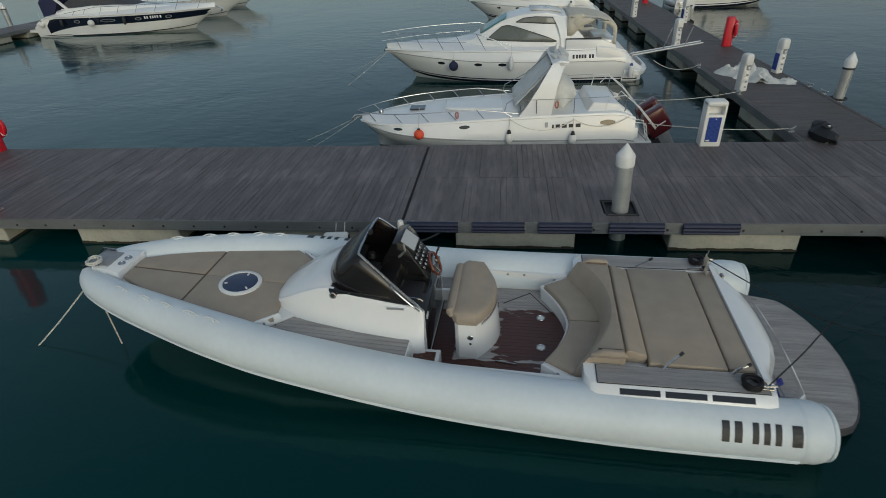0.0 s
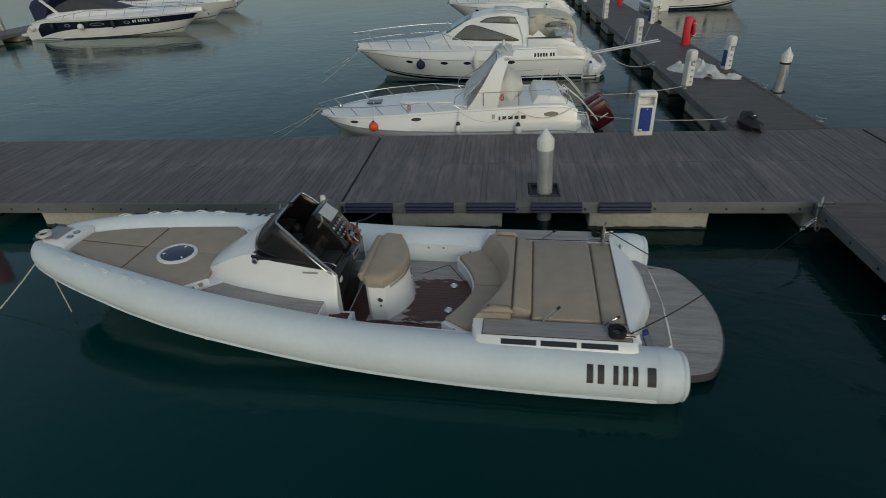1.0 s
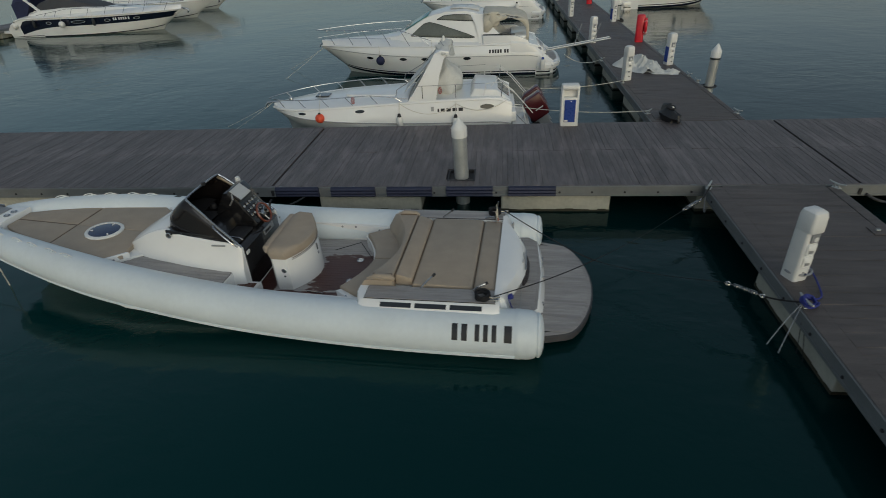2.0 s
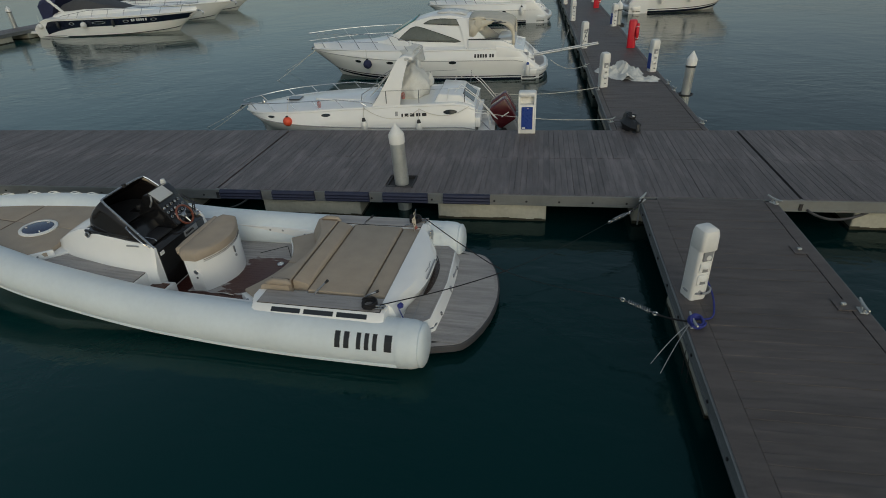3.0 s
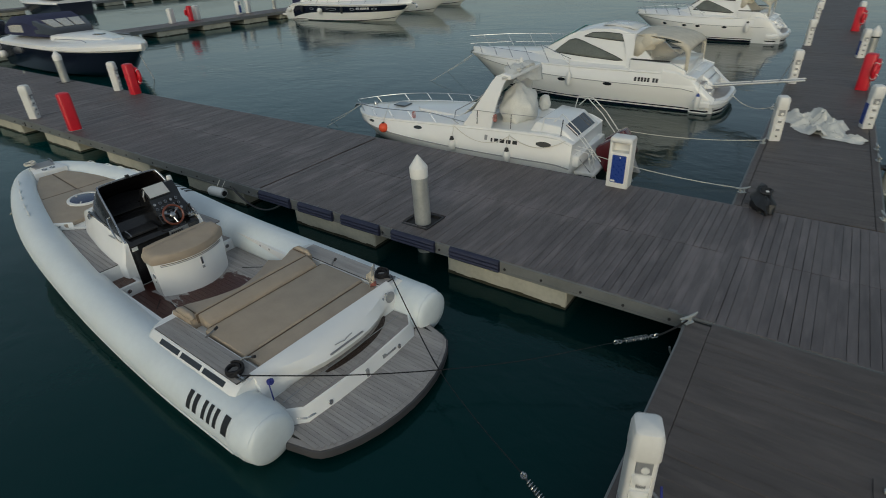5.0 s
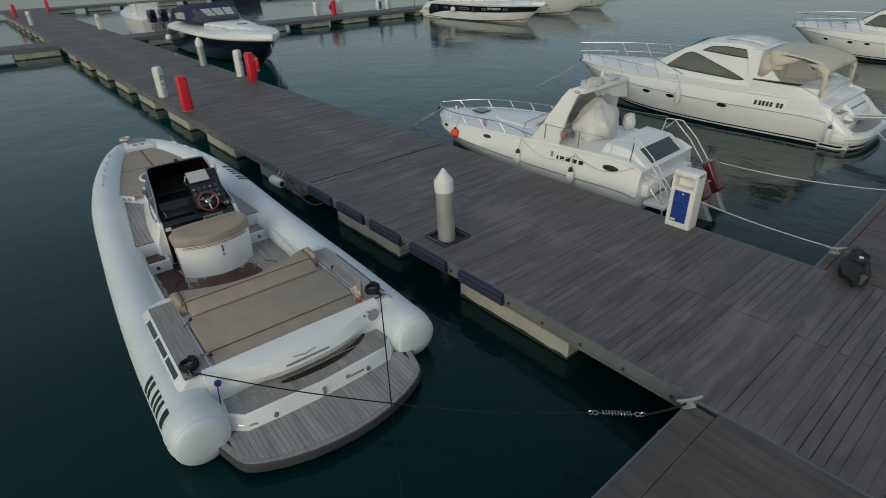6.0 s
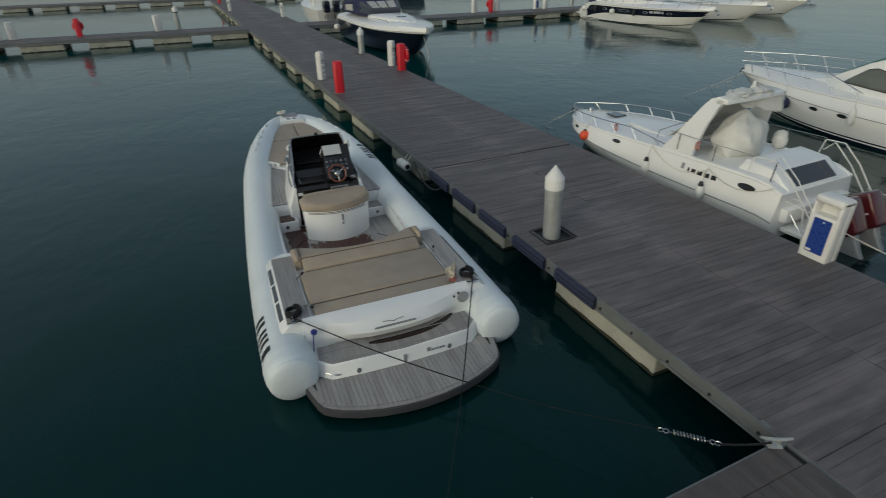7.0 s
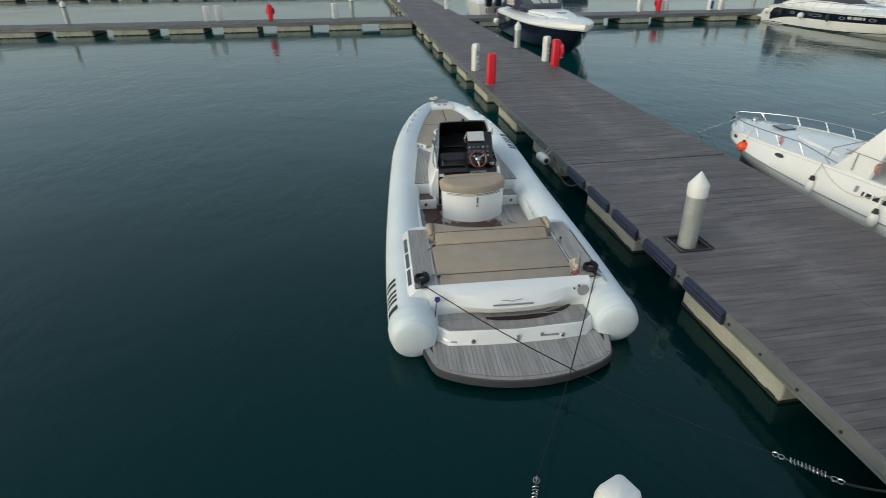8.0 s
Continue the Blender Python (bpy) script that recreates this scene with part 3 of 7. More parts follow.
def red_cabinet(m, label):
    t = thing("fire_cabinet", m, label, "cabinet", "red cabinets")
    body = [[(x, y, z) for x, y in round_rect(0.17 * s, 0.15 * s, 0.09 * s)] for z, s in ((0, 1), (1.0, 1.0), (1.05, 0.9), (1.075, 0.55))]
    part("body", loft(body), M_RED, t, "red glass-fibre shell", True)
    part("hinge_seam", box(-0.172, -0.168, -0.05, -0.04, 0.05, 0.98), M_MAROON, t)
    part("base_plate", box(-0.19, 0.19, -0.17, 0.17, 0, 0.012), M_GREY, t)
    return t


def lifebuoy_stand(m, label):
    t = thing("lifebuoy_stand", m, label, "lifebuoy stand", "red lifebuoy stands")
    body = [[(x, y, z) for x, y in round_rect(0.17 * s, 0.16 * s, 0.08 * s)] for z, s in ((0, 1), (0.98, 1.0), (1.04, 0.85), (1.06, 0.5))]
    part("body", loft(body), M_RED, t, "red glass-fibre post", True)
    part("ring", ring_on((0, -0.20, 0.60), (0, -1, 0), 0.27, 0.06, 24, 10), M_RED, t, "red lifebuoy ring", True)
    part("backboard", disc_on((0, -0.165, 0.60), (0, -1, 0), 0.24, 0.02, 20), M_RED, t, "red round backboard")
    for a in (45, 135, 225, 315):
        c = Vector((0.27 * math.cos(radians(a)), -0.20, 0.60 + 0.27 * math.sin(radians(a))))
        bm = ring_on((0, 0, 0), (-math.sin(radians(a)), 0, math.cos(radians(a))), 0.062, 0.012, 12, 5)
        ob = part("white_band", bm, M_WHITEP, t, "white band")
        ob.matrix_local = Matrix.Translation(c)
    part("notice", box(-0.06, 0.06, -0.169, -0.162, 0.16, 0.26), M_WHITEP, t, "small white notice")
    return t


red_cabinet(pose(-12.45, -0.16, DECK, 0, 0, 80), "red cabinet standing at the pier edge")
lifebuoy_stand(pose(-15.35, 3.3, DECK, 0, 0, 178), "red stand with lifebuoy ring at the pier edge")
lifebuoy_stand(pose(6.42, 14.1, DECK, 0, 0, 80), "red stand with lifebuoy ring on the finger pier")
lifebuoy_stand(pose(6.08, 27.0, DECK, 0, 0, 80), "red stand with lifebuoy ring farther along the finger pier")
lifebuoy_stand(CROSS @ pose(-12.0, 0.5, DECK, 0, 0, 180), "red stand with lifebuoy ring on the cross pier")
lifebuoy_stand(CROSS @ pose(17.5, 0.5, DECK, 0, 0, 180), "red stand with lifebuoy ring on the cross pier")
red_cabinet(pose(-60.8, 0.0, DECK), "distant red cabinet at the pier edge")
red_cabinet(pose(-64.5, 3.15, DECK), "distant red cabinet across the pier")


def cleat(m, label="galvanised mooring cleat bolted to the deck edge"):
    t = thing("mooring_cleat", m, label, "cleat", "mooring cleats")
    bm = bmesh.new()
    box(-0.07, 0.07, -0.045, 0.045, 0, 0.015, 0.004, bm=bm)
    for x in (-0.04, 0.04):
        pipe([(x, 0, 0.01), (x * 0.9, 0, 0.075)], 0.016, 8, bm)
    part("base", bm, M_GALV, t)
    part("horn", pipe([(-0.15, 0, 0.105), (-0.09, 0, 0.088), (0, 0, 0.08), (0.09, 0, 0.088), (0.15, 0, 0.105)], 0.017, 8, radii=[0.012, 0.018, 0.02, 0.018, 0.012]), M_GALV, t, smooth=True)
    return t


CLEAT_A, CLEAT_B = (4.70, -0.60), (4.76, -4.25)
for x, y, a in ((*CLEAT_A, 60), (6.92, -0.60, 120), (*CLEAT_B, 95), (6.90, -3.75, 85), (4.62, 4.1, 40), (6.80, 4.0, 110), (4.58, 7.35, 80), (6.76, 7.2, 100), (6.74, 8.0, 100), (4.4, 10.6, 90), (-24.5, 3.2, 0)):
    cleat(pose(x, y, DECK, 0, 0, a))


# ---- the inflatable boat ----
def inflatable_boat():
    """x runs to the bow from the stern, y to port; the water is at 0."""
    t = thing("inflatable_boat", pose(1.25, -3.185, 0, 0, 0, 177.2), "large white rigid inflatable boat with beige cushions moored at the pier", "boat")
    half = [(0.12, 1.415, 0.30, 0.333), (1.6, 1.415, 0.312, 0.332), (3.0, 1.375, 0.348, 0.326), (4.4, 1.30, 0.432, 0.318), (6.0, 1.178, 0.63, 0.304),
            (6.9, 1.04, 0.755, 0.291), (7.6, 0.885, 0.845, 0.268), (8.4, 0.655, 0.915, 0.236), (9.0, 0.42, 0.955, 0.20), (9.27, 0.22, 0.965, 0.18)]
    ctrl = half + [(9.35, 0.0, 0.965, 0.175)] + [(x, -y, z, r) for x, y, z, r in half[::-1]]
    line = curve_pts(ctrl, 7)

    def ring_at(i, n=28, grow=0.0):
        p = Vector(line[i][:3])
        a, b = Vector(line[max(i - 1, 0)][:3]), Vector(line[min(i + 1, len(line) - 1)][:3])
        tan = (b - a).normalized()
        side = tan.cross(Vector((0, 0, 1))).normalized()
        up = side.cross(tan)
        return p, side, up, line[i][3] + grow, n

    def circle(i, n=28):
        p, side, up, r, n = ring_at(i, n)
        return [p + (side * math.cos(2 * math.pi * k / n) + up * math.sin(2 * math.pi * k / n)) * r for k in range(n)]

    rings = [circle(i) for i in range(len(line))]
    part("tube", loft(rings, cap0=False, cap1=False), M_TUBE, t, "white rubberised inflated tube", True)
    # rounded end cones with a moulded lip
    for s in (1, -1):
        prof = [(0.332, 0.17), (0.336, 0.155), (0.336, 0.10), (0.331, 0.085), (0.330, 0.0), (0.322, -0.05), (0.305, -0.095), (0.285, -0.118), (0.296, -0.124), (0.300, -0.136), (0.292, -0.158), (0.25, -0.186), (0.16, -0.208), (0.06, -0.216), (0.0, -0.217)]
        rr = [[(x - 0.04, s * 1.415 + r * 1.008 * math.cos(2 * math.pi * k / 28), 0.30 + r * 1.008 * math.sin(2 * math.pi * k / 28)) for k in range(28)] for r, x in prof]
        part("end_cone", loft(rr, cap0=False), M_TUBE, t, "rounded white tube end", True)
    # rubbing strake low on the outside of the tube
    for s in (1, -1):
        for ang, name in ((-24, "rubbing_strake"), (-33, "rubbing_strake")):
            pts = []
            for i in range(0, len(line) // 2 - 2):
                p, side, up, r, _ = ring_at(i)
                out = Vector((side.x, side.y, 0)).normalized()
                if out.y < 0:
                    out = -out
                q = p + (out * math.cos(radians(ang)) + Vector((0, 0, 1)) * math.sin(radians(ang))) * (r + 0.002)
                pts.append((q.x, s * q.y, q.z))
            part(name, pipe(pts, 0.013, 6), M_TUBE, t, smooth=True)
    # grab-rope patches near the bow on the outer top of the tube
    for s in (1, -1):
        for i in (35, 38, 42, 45, 49):
            p, side, up, r, _ = ring_at(i)
            out = Vector((side.x, side.y, 0)).normalized()
            out = -out if out.y < 0 else out
            c = p + (out * 0.12 + Vector((0, 0, 1)) * 0.992) * (r + 0.004)
            ob = part("grab_patch", lathe([(0.045, -0.006), (0.042, 0.008), (0.02, 0.014), (0.0, 0.015)], 12), M_TUBE, t, smooth=True)
            ob.matrix_local = Matrix.Translation((c.x, s * c.y, c.z)) @ pose(0, 0, 0, -12 * s, 0, -30 * s) @ Matrix.Diagonal((1.6, 0.6, 1, 1))
            along = Vector(line[i + 1][:3]) - Vector(line[i - 1][:3])
            along.normalize()
            arc = [c + along * (0.115 * u) + Vector((0, 0, 0.034 * (1 - u * u))) for u in np.linspace(-1, 1, 9)]
            part("grab_loop", pipe([(q.x, s * q.y, q.z) for q in arc], 0.008, 6), M_WHITEP, t, "white grab-rope loop", True)
    # hull below the tubes
    st = [(-0.05, 1.10, -0.25, -0.02, 0.12), (2.5, 1.16, -0.35, -0.02, 0.16), (4.4, 1.24, -0.38, 0.0, 0.19), (4.6, 1.26, -0.38, 0.0, 0.40), (6.2, 1.14, -0.34, 0.10, 0.52), (7.4, 0.80, -0.22, 0.28, 0.70), (8.4, 0.46, 0.05, 0.52, 0.82), (9.05, 0.14, 0.50, 0.72, 0.86)]
    rings = []
    for x, w, k, c, s2 in st:
        rings.append([(x, 0, k), (x, w * 0.95, c), (x, w, c + 0.05), (x, w, s2), (x, -w, s2), (x, -w, c + 0.05), (x, -w * 0.95, c)])
    part("hull", loft(rings), M_GEL, t, "white moulded hull below the tubes", True)

    # cockpit floor, sides
    part("cockpit_liner", prism([(0.3, -1.06), (0.3, 1.06), (4.5, 1.02), (4.5, -1.02)], 0.17, 0.225), M_GEL, t, "white cockpit moulding")
    for s in (1, -1):
        part("side_liner", slab([(0.4, 0.2), (4.5, 0.2), (4.5, 0.60), (2.2, 0.50), (0.4, 0.5)], *sorted((s * 1.06, s * 1.16))), M_GEL, t)
    fl = part("teak_floor", prism([(1.9, -1.05), (1.9, 1.05), (4.25, 1.05), (4.25, -1.05)], 0.226, 0.236), M_CAULK, t, "teak cockpit floor, dark where wet")
    for i in range(30):
        y = -1.05 + i * 0.07
        part("teak_strip", box(1.92, 4.23, y + 0.0015, y + 0.0685, 0.236, 0.242), M_FLOOR, fl)
    for pts in (((2.95, -0.95), (3.34, -0.66)), ((2.95, -0.95), (2.60, -0.42)), ((3.40, 0.82), (3.60, 0.66))):
        part("floor_trim", pipe([(x, y, 0.243) for x, y in pts], 0.007, 5), M_CAULK, t)
    for y in (0.28, -0.35):
        d = part("floor_drain", ring_on((2.79, y, 0.246), (0, 0, 1), 0.055, 0.010, 16, 6), M_STEEL, t, "round steel floor fitting")
        part("drain_core", disc_on((2.79, y, 0.240), (0, 0, 1), 0.05, 0.006, 14), M_WHITEP, d)

    # bow: plate, cushions, hatch, all on a foredeck that rises to the bow
    rise = pose(6.6, 0, 0.905, 0, -4.2, 0) @ Matrix.Translation((-6.6, 0, -1.005))

    def fore(name, bm, material, label="", smooth=False, parent=t):
        ob = part(name, bm, material, parent, label, smooth)
        if parent is t:
            ob.matrix_local = rise
        return ob

    fore("bow_plate", prism([(8.76, 0.31), (8.76, -0.31), (9.22, -0.24), (9.34, -0.10), (9.34, 0.10), (9.22, 0.24)], 0.90, 1.085, 0.02), M_GEL, "white bow plate", True)
    fore("anchor_roller", slab([(9.00, 1.07), (9.00, 1.10), (9.28, 1.11), (9.42, 1.03), (9.40, 0.97), (9.26, 1.02)], -0.19, 0.19, 0.012), M_GREY, "grey metal anchor roller", True)
    for s in (1, -1):
        fore("roller_cheek", slab([(9.12, 1.06), (9.14, 1.14), (9.34, 1.14), (9.44, 1.05), (9.38, 0.98)], *sorted((s * 0.19, s * 0.205))), M_STEEL)
    for y in (-0.075, 0.075):
        d = fore("deck_fitting", ring_on((8.86, y, 1.092), (0, 0, 1), 0.042, 0.012, 16, 6), M_STEEL, "round steel fitting", True)
        fore("fitting_core", disc_on((8.86, y, 1.085), (0, 0, 1), 0.034, 0.008, 14), M_GREY, parent=d)
    fore("foredeck", prism([(8.80, 0.34), (8.80, -0.34), (7.6, -0.80), (6.50, -1.02), (6.0, -0.5), (6.0, 0.5), (6.50, 1.02), (7.6, 0.80)], 0.84, 0.93), M_GEL, "white foredeck moulding")

    def cushion(pts, z0, z1, name, parent=t, bev=0.022):
        return part(name, prism(pts, z0, z1, bev, 3), M_BEIGE, parent, "beige vinyl cushion", True)

    for pts in ([(8.74, 0.012), (8.74, 0.25), (8.40, 0.42), (7.63, 0.70), (7.63, 0.012)], [(8.74, -0.25), (8.74, -0.012), (7.63, -0.012), (7.63, -0.70), (8.40, -0.42)],
                [(7.61, 0.71), (7.1, 0.87), (6.60, 0.985), (6.26, 0.75), (6.30, 0.42), (6.40, 0.2), (6.42, 0.0), (7.61, 0.0)], [(7.61, -0.71), (7.61, -0.002), (6.42, -0.002), (6.36, -0.30), (6.18, -0.62), (6.58, -0.93), (7.1, -0.87)]):
        cushion(pts, 0.93, 1.005, "bow_cushion").matrix_local = rise
    fore("cushion_seam", box(7.613, 7.627, -0.70, 0.70, 0.94, 1.000), M_BEIGED)
    fore("cushion_seam", box(7.63, 8.74, -0.010, 0.010, 0.94, 0.998), M_BEIGED)
    hatch = fore("hatch_rim", lathe([(0.24, 0.0), (0.295, 0.0), (0.295, 0.018), (0.28, 0.03), (0.245, 0.032), (0.24, 0.02)], 36, (7.02, 0.12, 1.004)), M_WHITEP, "white round hatch rim", True)
    fore("hatch_lid", lathe([(0.24, 0.0), (0.24, 0.02), (0.21, 0.026), (0.0, 0.028)], 36, (7.02, 0.12, 1.004)), M_BLUEH, "navy blue hatch lid", True, hatch)
    for a in (20, 140, 260):
        fore("hatch_latch", box(-0.02, 0.02, -0.01, 0.01, 0, 0.012), M_WHITEP, parent=hatch).matrix_local = pose(7.02 + 0.19 * math.cos(radians(a)), 0.12 + 0.19 * math.sin(radians(a)), 1.03, 0, 0, a)
    for s in (1, -1):
        fore("tube_cleat", disc_on((7.60, s * 0.74, 1.03), (0, 0, 1), 0.028, 0.05, 10), M_STEEL)

    # side decks, risers and steps beside the console
    for s in (1, -1):
        def q(pts):
            return [(x, s * y) for x, y in (pts if s > 0 else pts[::-1])]
        climb = pose(4.44, 0, 0.645, 0, -3.4, 0) @ Matrix.Translation((-4.44, 0, -0.645))
        part("side_moulding", prism(q([(4.44, 0.55), (4.44, 1.14), (6.45, 1.02), (6.2, 0.5)]), 0.25, 0.645), M_GEL, t, "white side-deck moulding").matrix_local = climb
        part("deck_riser", prism(q([(6.57, 1.00), (6.605, 1.00), (6.235, 0.68), (6.19, 0.68)]), 0.76, 0.893), M_GEL, t)
        part("riser_fitting", disc_on((6.36, s * 0.84, 0.84), (-0.7, s * 0.75, 0), 0.016, 0.03, 10), M_STEEL, t)
        deck = part("side_deck", prism(q([(4.46, 0.56), (4.46, 1.12), (6.46, 0.99), (6.14, 0.52)]), 0.645, 0.657), M_CAULK, t, "weathered teak side deck")
        deck.matrix_local = climb
        for i in range(-2, 6):
            y = 0.715 + i * 0.068
            x1 = 6.24 + min(i, 3) * 0.05
            part("teak_strip", box(4.46, x1, *sorted((s * (y + 0.002), s * (y + 0.065))), 0.657, 0.663), M_TEAK, deck)
        part("step_block", prism(q([(4.08, 0.66), (4.08, 1.14), (4.44, 1.14), (4.44, 0.66)]), 0.22, 0.43, 0.01), M_GEL, t, "white step", True)
        part("step_tread", box(4.13, 4.42, *sorted((s * 0.72, s * 1.02)), 0.43, 0.438), M_TEAKDARK if s > 0 else M_TEAK, t, "teak step tread")
        part("vent", disc_on((4.082, s * 0.88, 0.34), (-1, 0, 0), 0.035, 0.012, 14), M_STEEL, t, "round vent")
        part("side_lamp", disc_on((3.3, s * 1.075, 0.50), (0, -s, 0), 0.022, 0.02, 10), M_GREY, t)
        part("side_lamp", disc_on((3.05, s * 1.075, 0.50), (0, -s, 0), 0.022, 0.02, 10), M_GREY, t)

    # console shell
    rings = []
    for x, w, zt, zw, wb in ((4.27, 0.655, 1.00, 0.24, 0.74), (4.30, 0.66, 1.045, 0.28, 0.755), (4.36, 0.655, 1.075, 0.8, 0.77), (4.6, 0.645, 1.10, 0.9, 0.785), (5.1, 0.62, 1.17, 1.0, 0.755),
                             (5.38, 0.60, 1.245, 1.1, 0.715), (5.50, 0.585, 1.265, 1.27, 0.695), (5.66, 0.57, 1.235, 1.27, 0.675), (5.90, 0.54, 1.14, 1.18, 0.635), (6.12, 0.49, 1.02, 1.06, 0.58), (6.32, 0.41, 0.91, 0.95, 0.49), (6.46, 0.29, 0.82, 0.85, 0.36), (6.54, 0.14, 0.75, 0.77, 0.18)):
        r = min(0.07, w * 0.4)
        zk = min(0.66, zt - 0.12)
        sec = [(wb, 0.22), (wb, zk), (wb - (wb - w) * 0.30, zk + (zt - zk) * 0.22), (w + (wb - w) * 0.22, zk + (zt - zk) * 0.62), (w, zt - 0.05), (w - 0.008, zt - 0.015), (w - 0.022, zt), (w - r + 0.012, zt), (w - r, min(zt + 0.01, zw)), (w * 0.4, zw)]
        rings.append([(x, y, z) for y, z in sec] + [(x, -y, z) for y, z in sec[::-1]])
    part("console_shell", loft(rings), M_GEL, t, "white moulded steering console", True)
    for s in (1, -1):
        b = part("console_vent", ring_on((5.44, s * 0.622, 1.185), (0, s, 0.25), 0.036, 0.012, 16, 6), M_STEEL, t, "round chrome vent", True)
        part("vent_core", disc_on((5.44, s * 0.612, 1.182), (0, s, 0.25), 0.032, 0.014, 14), M_RUBBER, b)
    # maker's name on the console side: a plain thin bar
    part("name_bar", box(4.52, 4.74, 0.0, 0.006, -0.011, 0.011), M_GREY, t, "small grey lettering strip").matrix_local = pose(0, 0.660, 1.055, 8, 0, 0)

    # smoked windscreen with steel frame
    base = [(4.36, 0.615, 1.075), (4.8, 0.61, 1.13), (5.15, 0.59, 1.19), (5.42, 0.53, 1.27), (5.56, 0.30, 1.31), (5.60, 0.0, 1.33)]
    top = [(4.36, 0.617, 1.10), (4.64, 0.555, 1.33), (4.86, 0.525, 1.55), (5.03, 0.49, 1.705), (5.08, 0.42, 1.735), (5.09, 0.0, 1.742)]
    base = base + [(x, -y, z) for x, y, z in base[-2::-1]]
    top = top + [(x, -y, z) for x, y, z in top[-2::-1]]
    base, top = [tuple(p) for p in curve_pts(base, 4)], [tuple(p) for p in curve_pts(top, 4)]
    rows = []
    for f in (0.0, 0.25, 0.5, 0.75, 1.0):
        rows.append([(b[0] + (c[0] - b[0]) * f + 0.07 * math.sin(math.pi * f ** 0.8), b[1] + (c[1] - b[1]) * f, b[2] + (c[2] - b[2]) * f) for b, c in zip(base, top)])
    ws = part("windscreen", loft(rows, closed=False), M_TINT, t, "dark smoked acrylic windscreen", True)
    so = ws.modifiers.new("thick", "SOLIDIFY")
    so.thickness = 0.012
    part("screen_rail", pipe([(4.28, 0.625, 1.02)] + top + [(4.28, -0.625, 1.02)], 0.017, 8), M_STEEL, t, "stainless windscreen rail", True)
    for s in (1, -1):
        if s > 0:
            part("hand_rail", pipe([tuple(p) for p in curve_pts([(4.32, s * 0.66, 1.04), (4.40, s * 0.69, 1.14), (4.62, s * 0.645, 1.33), (4.68, s * 0.58, 1.36)], 4)], 0.011, 6), M_STEEL, t, smooth=True)
        for k in range(5):
            part("screen_screw", disc_on((4.75 + k * 0.16, s * (0.622 - k * 0.009), 1.135 + k * 0.026), (0, s, 0), 0.008, 0.008, 6), M_STEEL, t)
    part("antenna", lathe([(0.02, 0), (0.045, 0.01), (0.045, 0.10), (0.035, 0.14), (0.0, 0.155)], 14, (4.78, -0.55, 1.52)), M_WHITEP, t, "white antenna dome", True)
    part("antenna_stem", pipe([(4.78, -0.54, 1.45), (4.78, -0.55, 1.53)], 0.012, 6), M_STEEL, t)
    part("camera_mount", box(5.02, 5.07, -0.04, 0.02, 1.745, 1.80, 0.008), M_RUBBER, t)

    # dash
    apron = [Vector(p) for p in base if p[0] > 4.75]
    part("dash_apron", loft([[(p.x - 0.012, p.y * f, p.z + 0.012 + 0.01 * (1 - f)) for p in apron] for f in (0.975, 0.6, 0.25, 0.0)], closed=False), M_RUBBER, t, "black apron under the windscreen")
    part("dash", slab([(4.258, 0.240), (4.252, 0.95), (4.31, 0.995), (4.66, 1.07), (4.72, 1.19), (5.04, 1.22), (5.50, 1.26), (5.44, 0.9), (4.6, 0.4)], -0.60, 0.60, 0.012), M_BLACK, t, "gloss black dashboard", True)
    part("dash_lid", box(4.36, 4.64, 0.04, 0.54, 1.030, 1.068, 0.012), M_RUBBER, t, "black locker lid", True)
    part("dash_grip", pipe([(4.30, 0.50, 1.08), (4.34, 0.50, 1.11), (4.50, 0.50, 1.13), (4.55, 0.50, 1.09)], 0.010, 6), M_STEEL, t, smooth=True)
    part("dash_tag", box(4.242, 4.252, 0.49, 0.58, 0.86, 0.92), M_WHITEP, t, "small white switch plate")
    pod = part("instrument_pod", slab([(4.36, 1.02), (4.30, 1.08), (4.50, 1.36), (4.56, 1.50), (4.66, 1.62), (4.78, 1.60), (5.00, 1.22), (4.9, 1.05)], -0.54, -0.02, 0.015), M_BLACK, t, "black instrument pod", True)
    part("plotter", box(-0.185, 0.185, -0.012, 0.012, -0.125, 0.125, 0.008), M_RUBBER, pod, "chart plotter").matrix_local = pose(4.585, -0.20, 1.555, -50, 0, -90)
    part("plotter_cover", box(-0.168, 0.168, -0.02, -0.012, -0.11, 0.11, 0.003), M_SCREEN, pod, "pale grey screen cover").matrix_local = pose(4.585, -0.20, 1.555, -50, 0, -90)
    part("pod_bracket", pipe([(4.70, -0.02, 1.40), (4.60, 0.02, 1.52), (4.62, -0.02, 1.60)], 0.014, 6), M_GREY, pod)
    nrm = Vector((-0.81, 0, 0.58)).normalized()
    for r in range(3):
        for c in range(5):
            p = Vector((4.485 - r * 0.052, -0.06 - c * 0.092, 1.365 - r * 0.072)) + nrm * 0.008
            g = part("gauge", ring_on(p, nrm, 0.022, 0.005, 14, 5), M_STEEL, pod, "chrome-rimmed gauge")
            part("gauge_face", disc_on(p - nrm * 0.004, nrm, 0.020, 0.004, 10), M_RUBBER if (r + c) % 3 else M_GREY, g)
    lower = part("switch_panel", box(-0.17, 0.17, -0.012, 0.012, -0.05, 0.05, 0.006), M_GREY, pod, "grey switch panel")
    lower.matrix_local = pose(4.25, -0.22, 0.90, -4, 0, -90)
    for k in range(6):
        part("switch", box(-0.01, 0.01, -0.02, -0.01, -0.015, 0.02), M_RUBBER, lower).matrix_local = pose(-0.13 + k * 0.035, 0, 0)
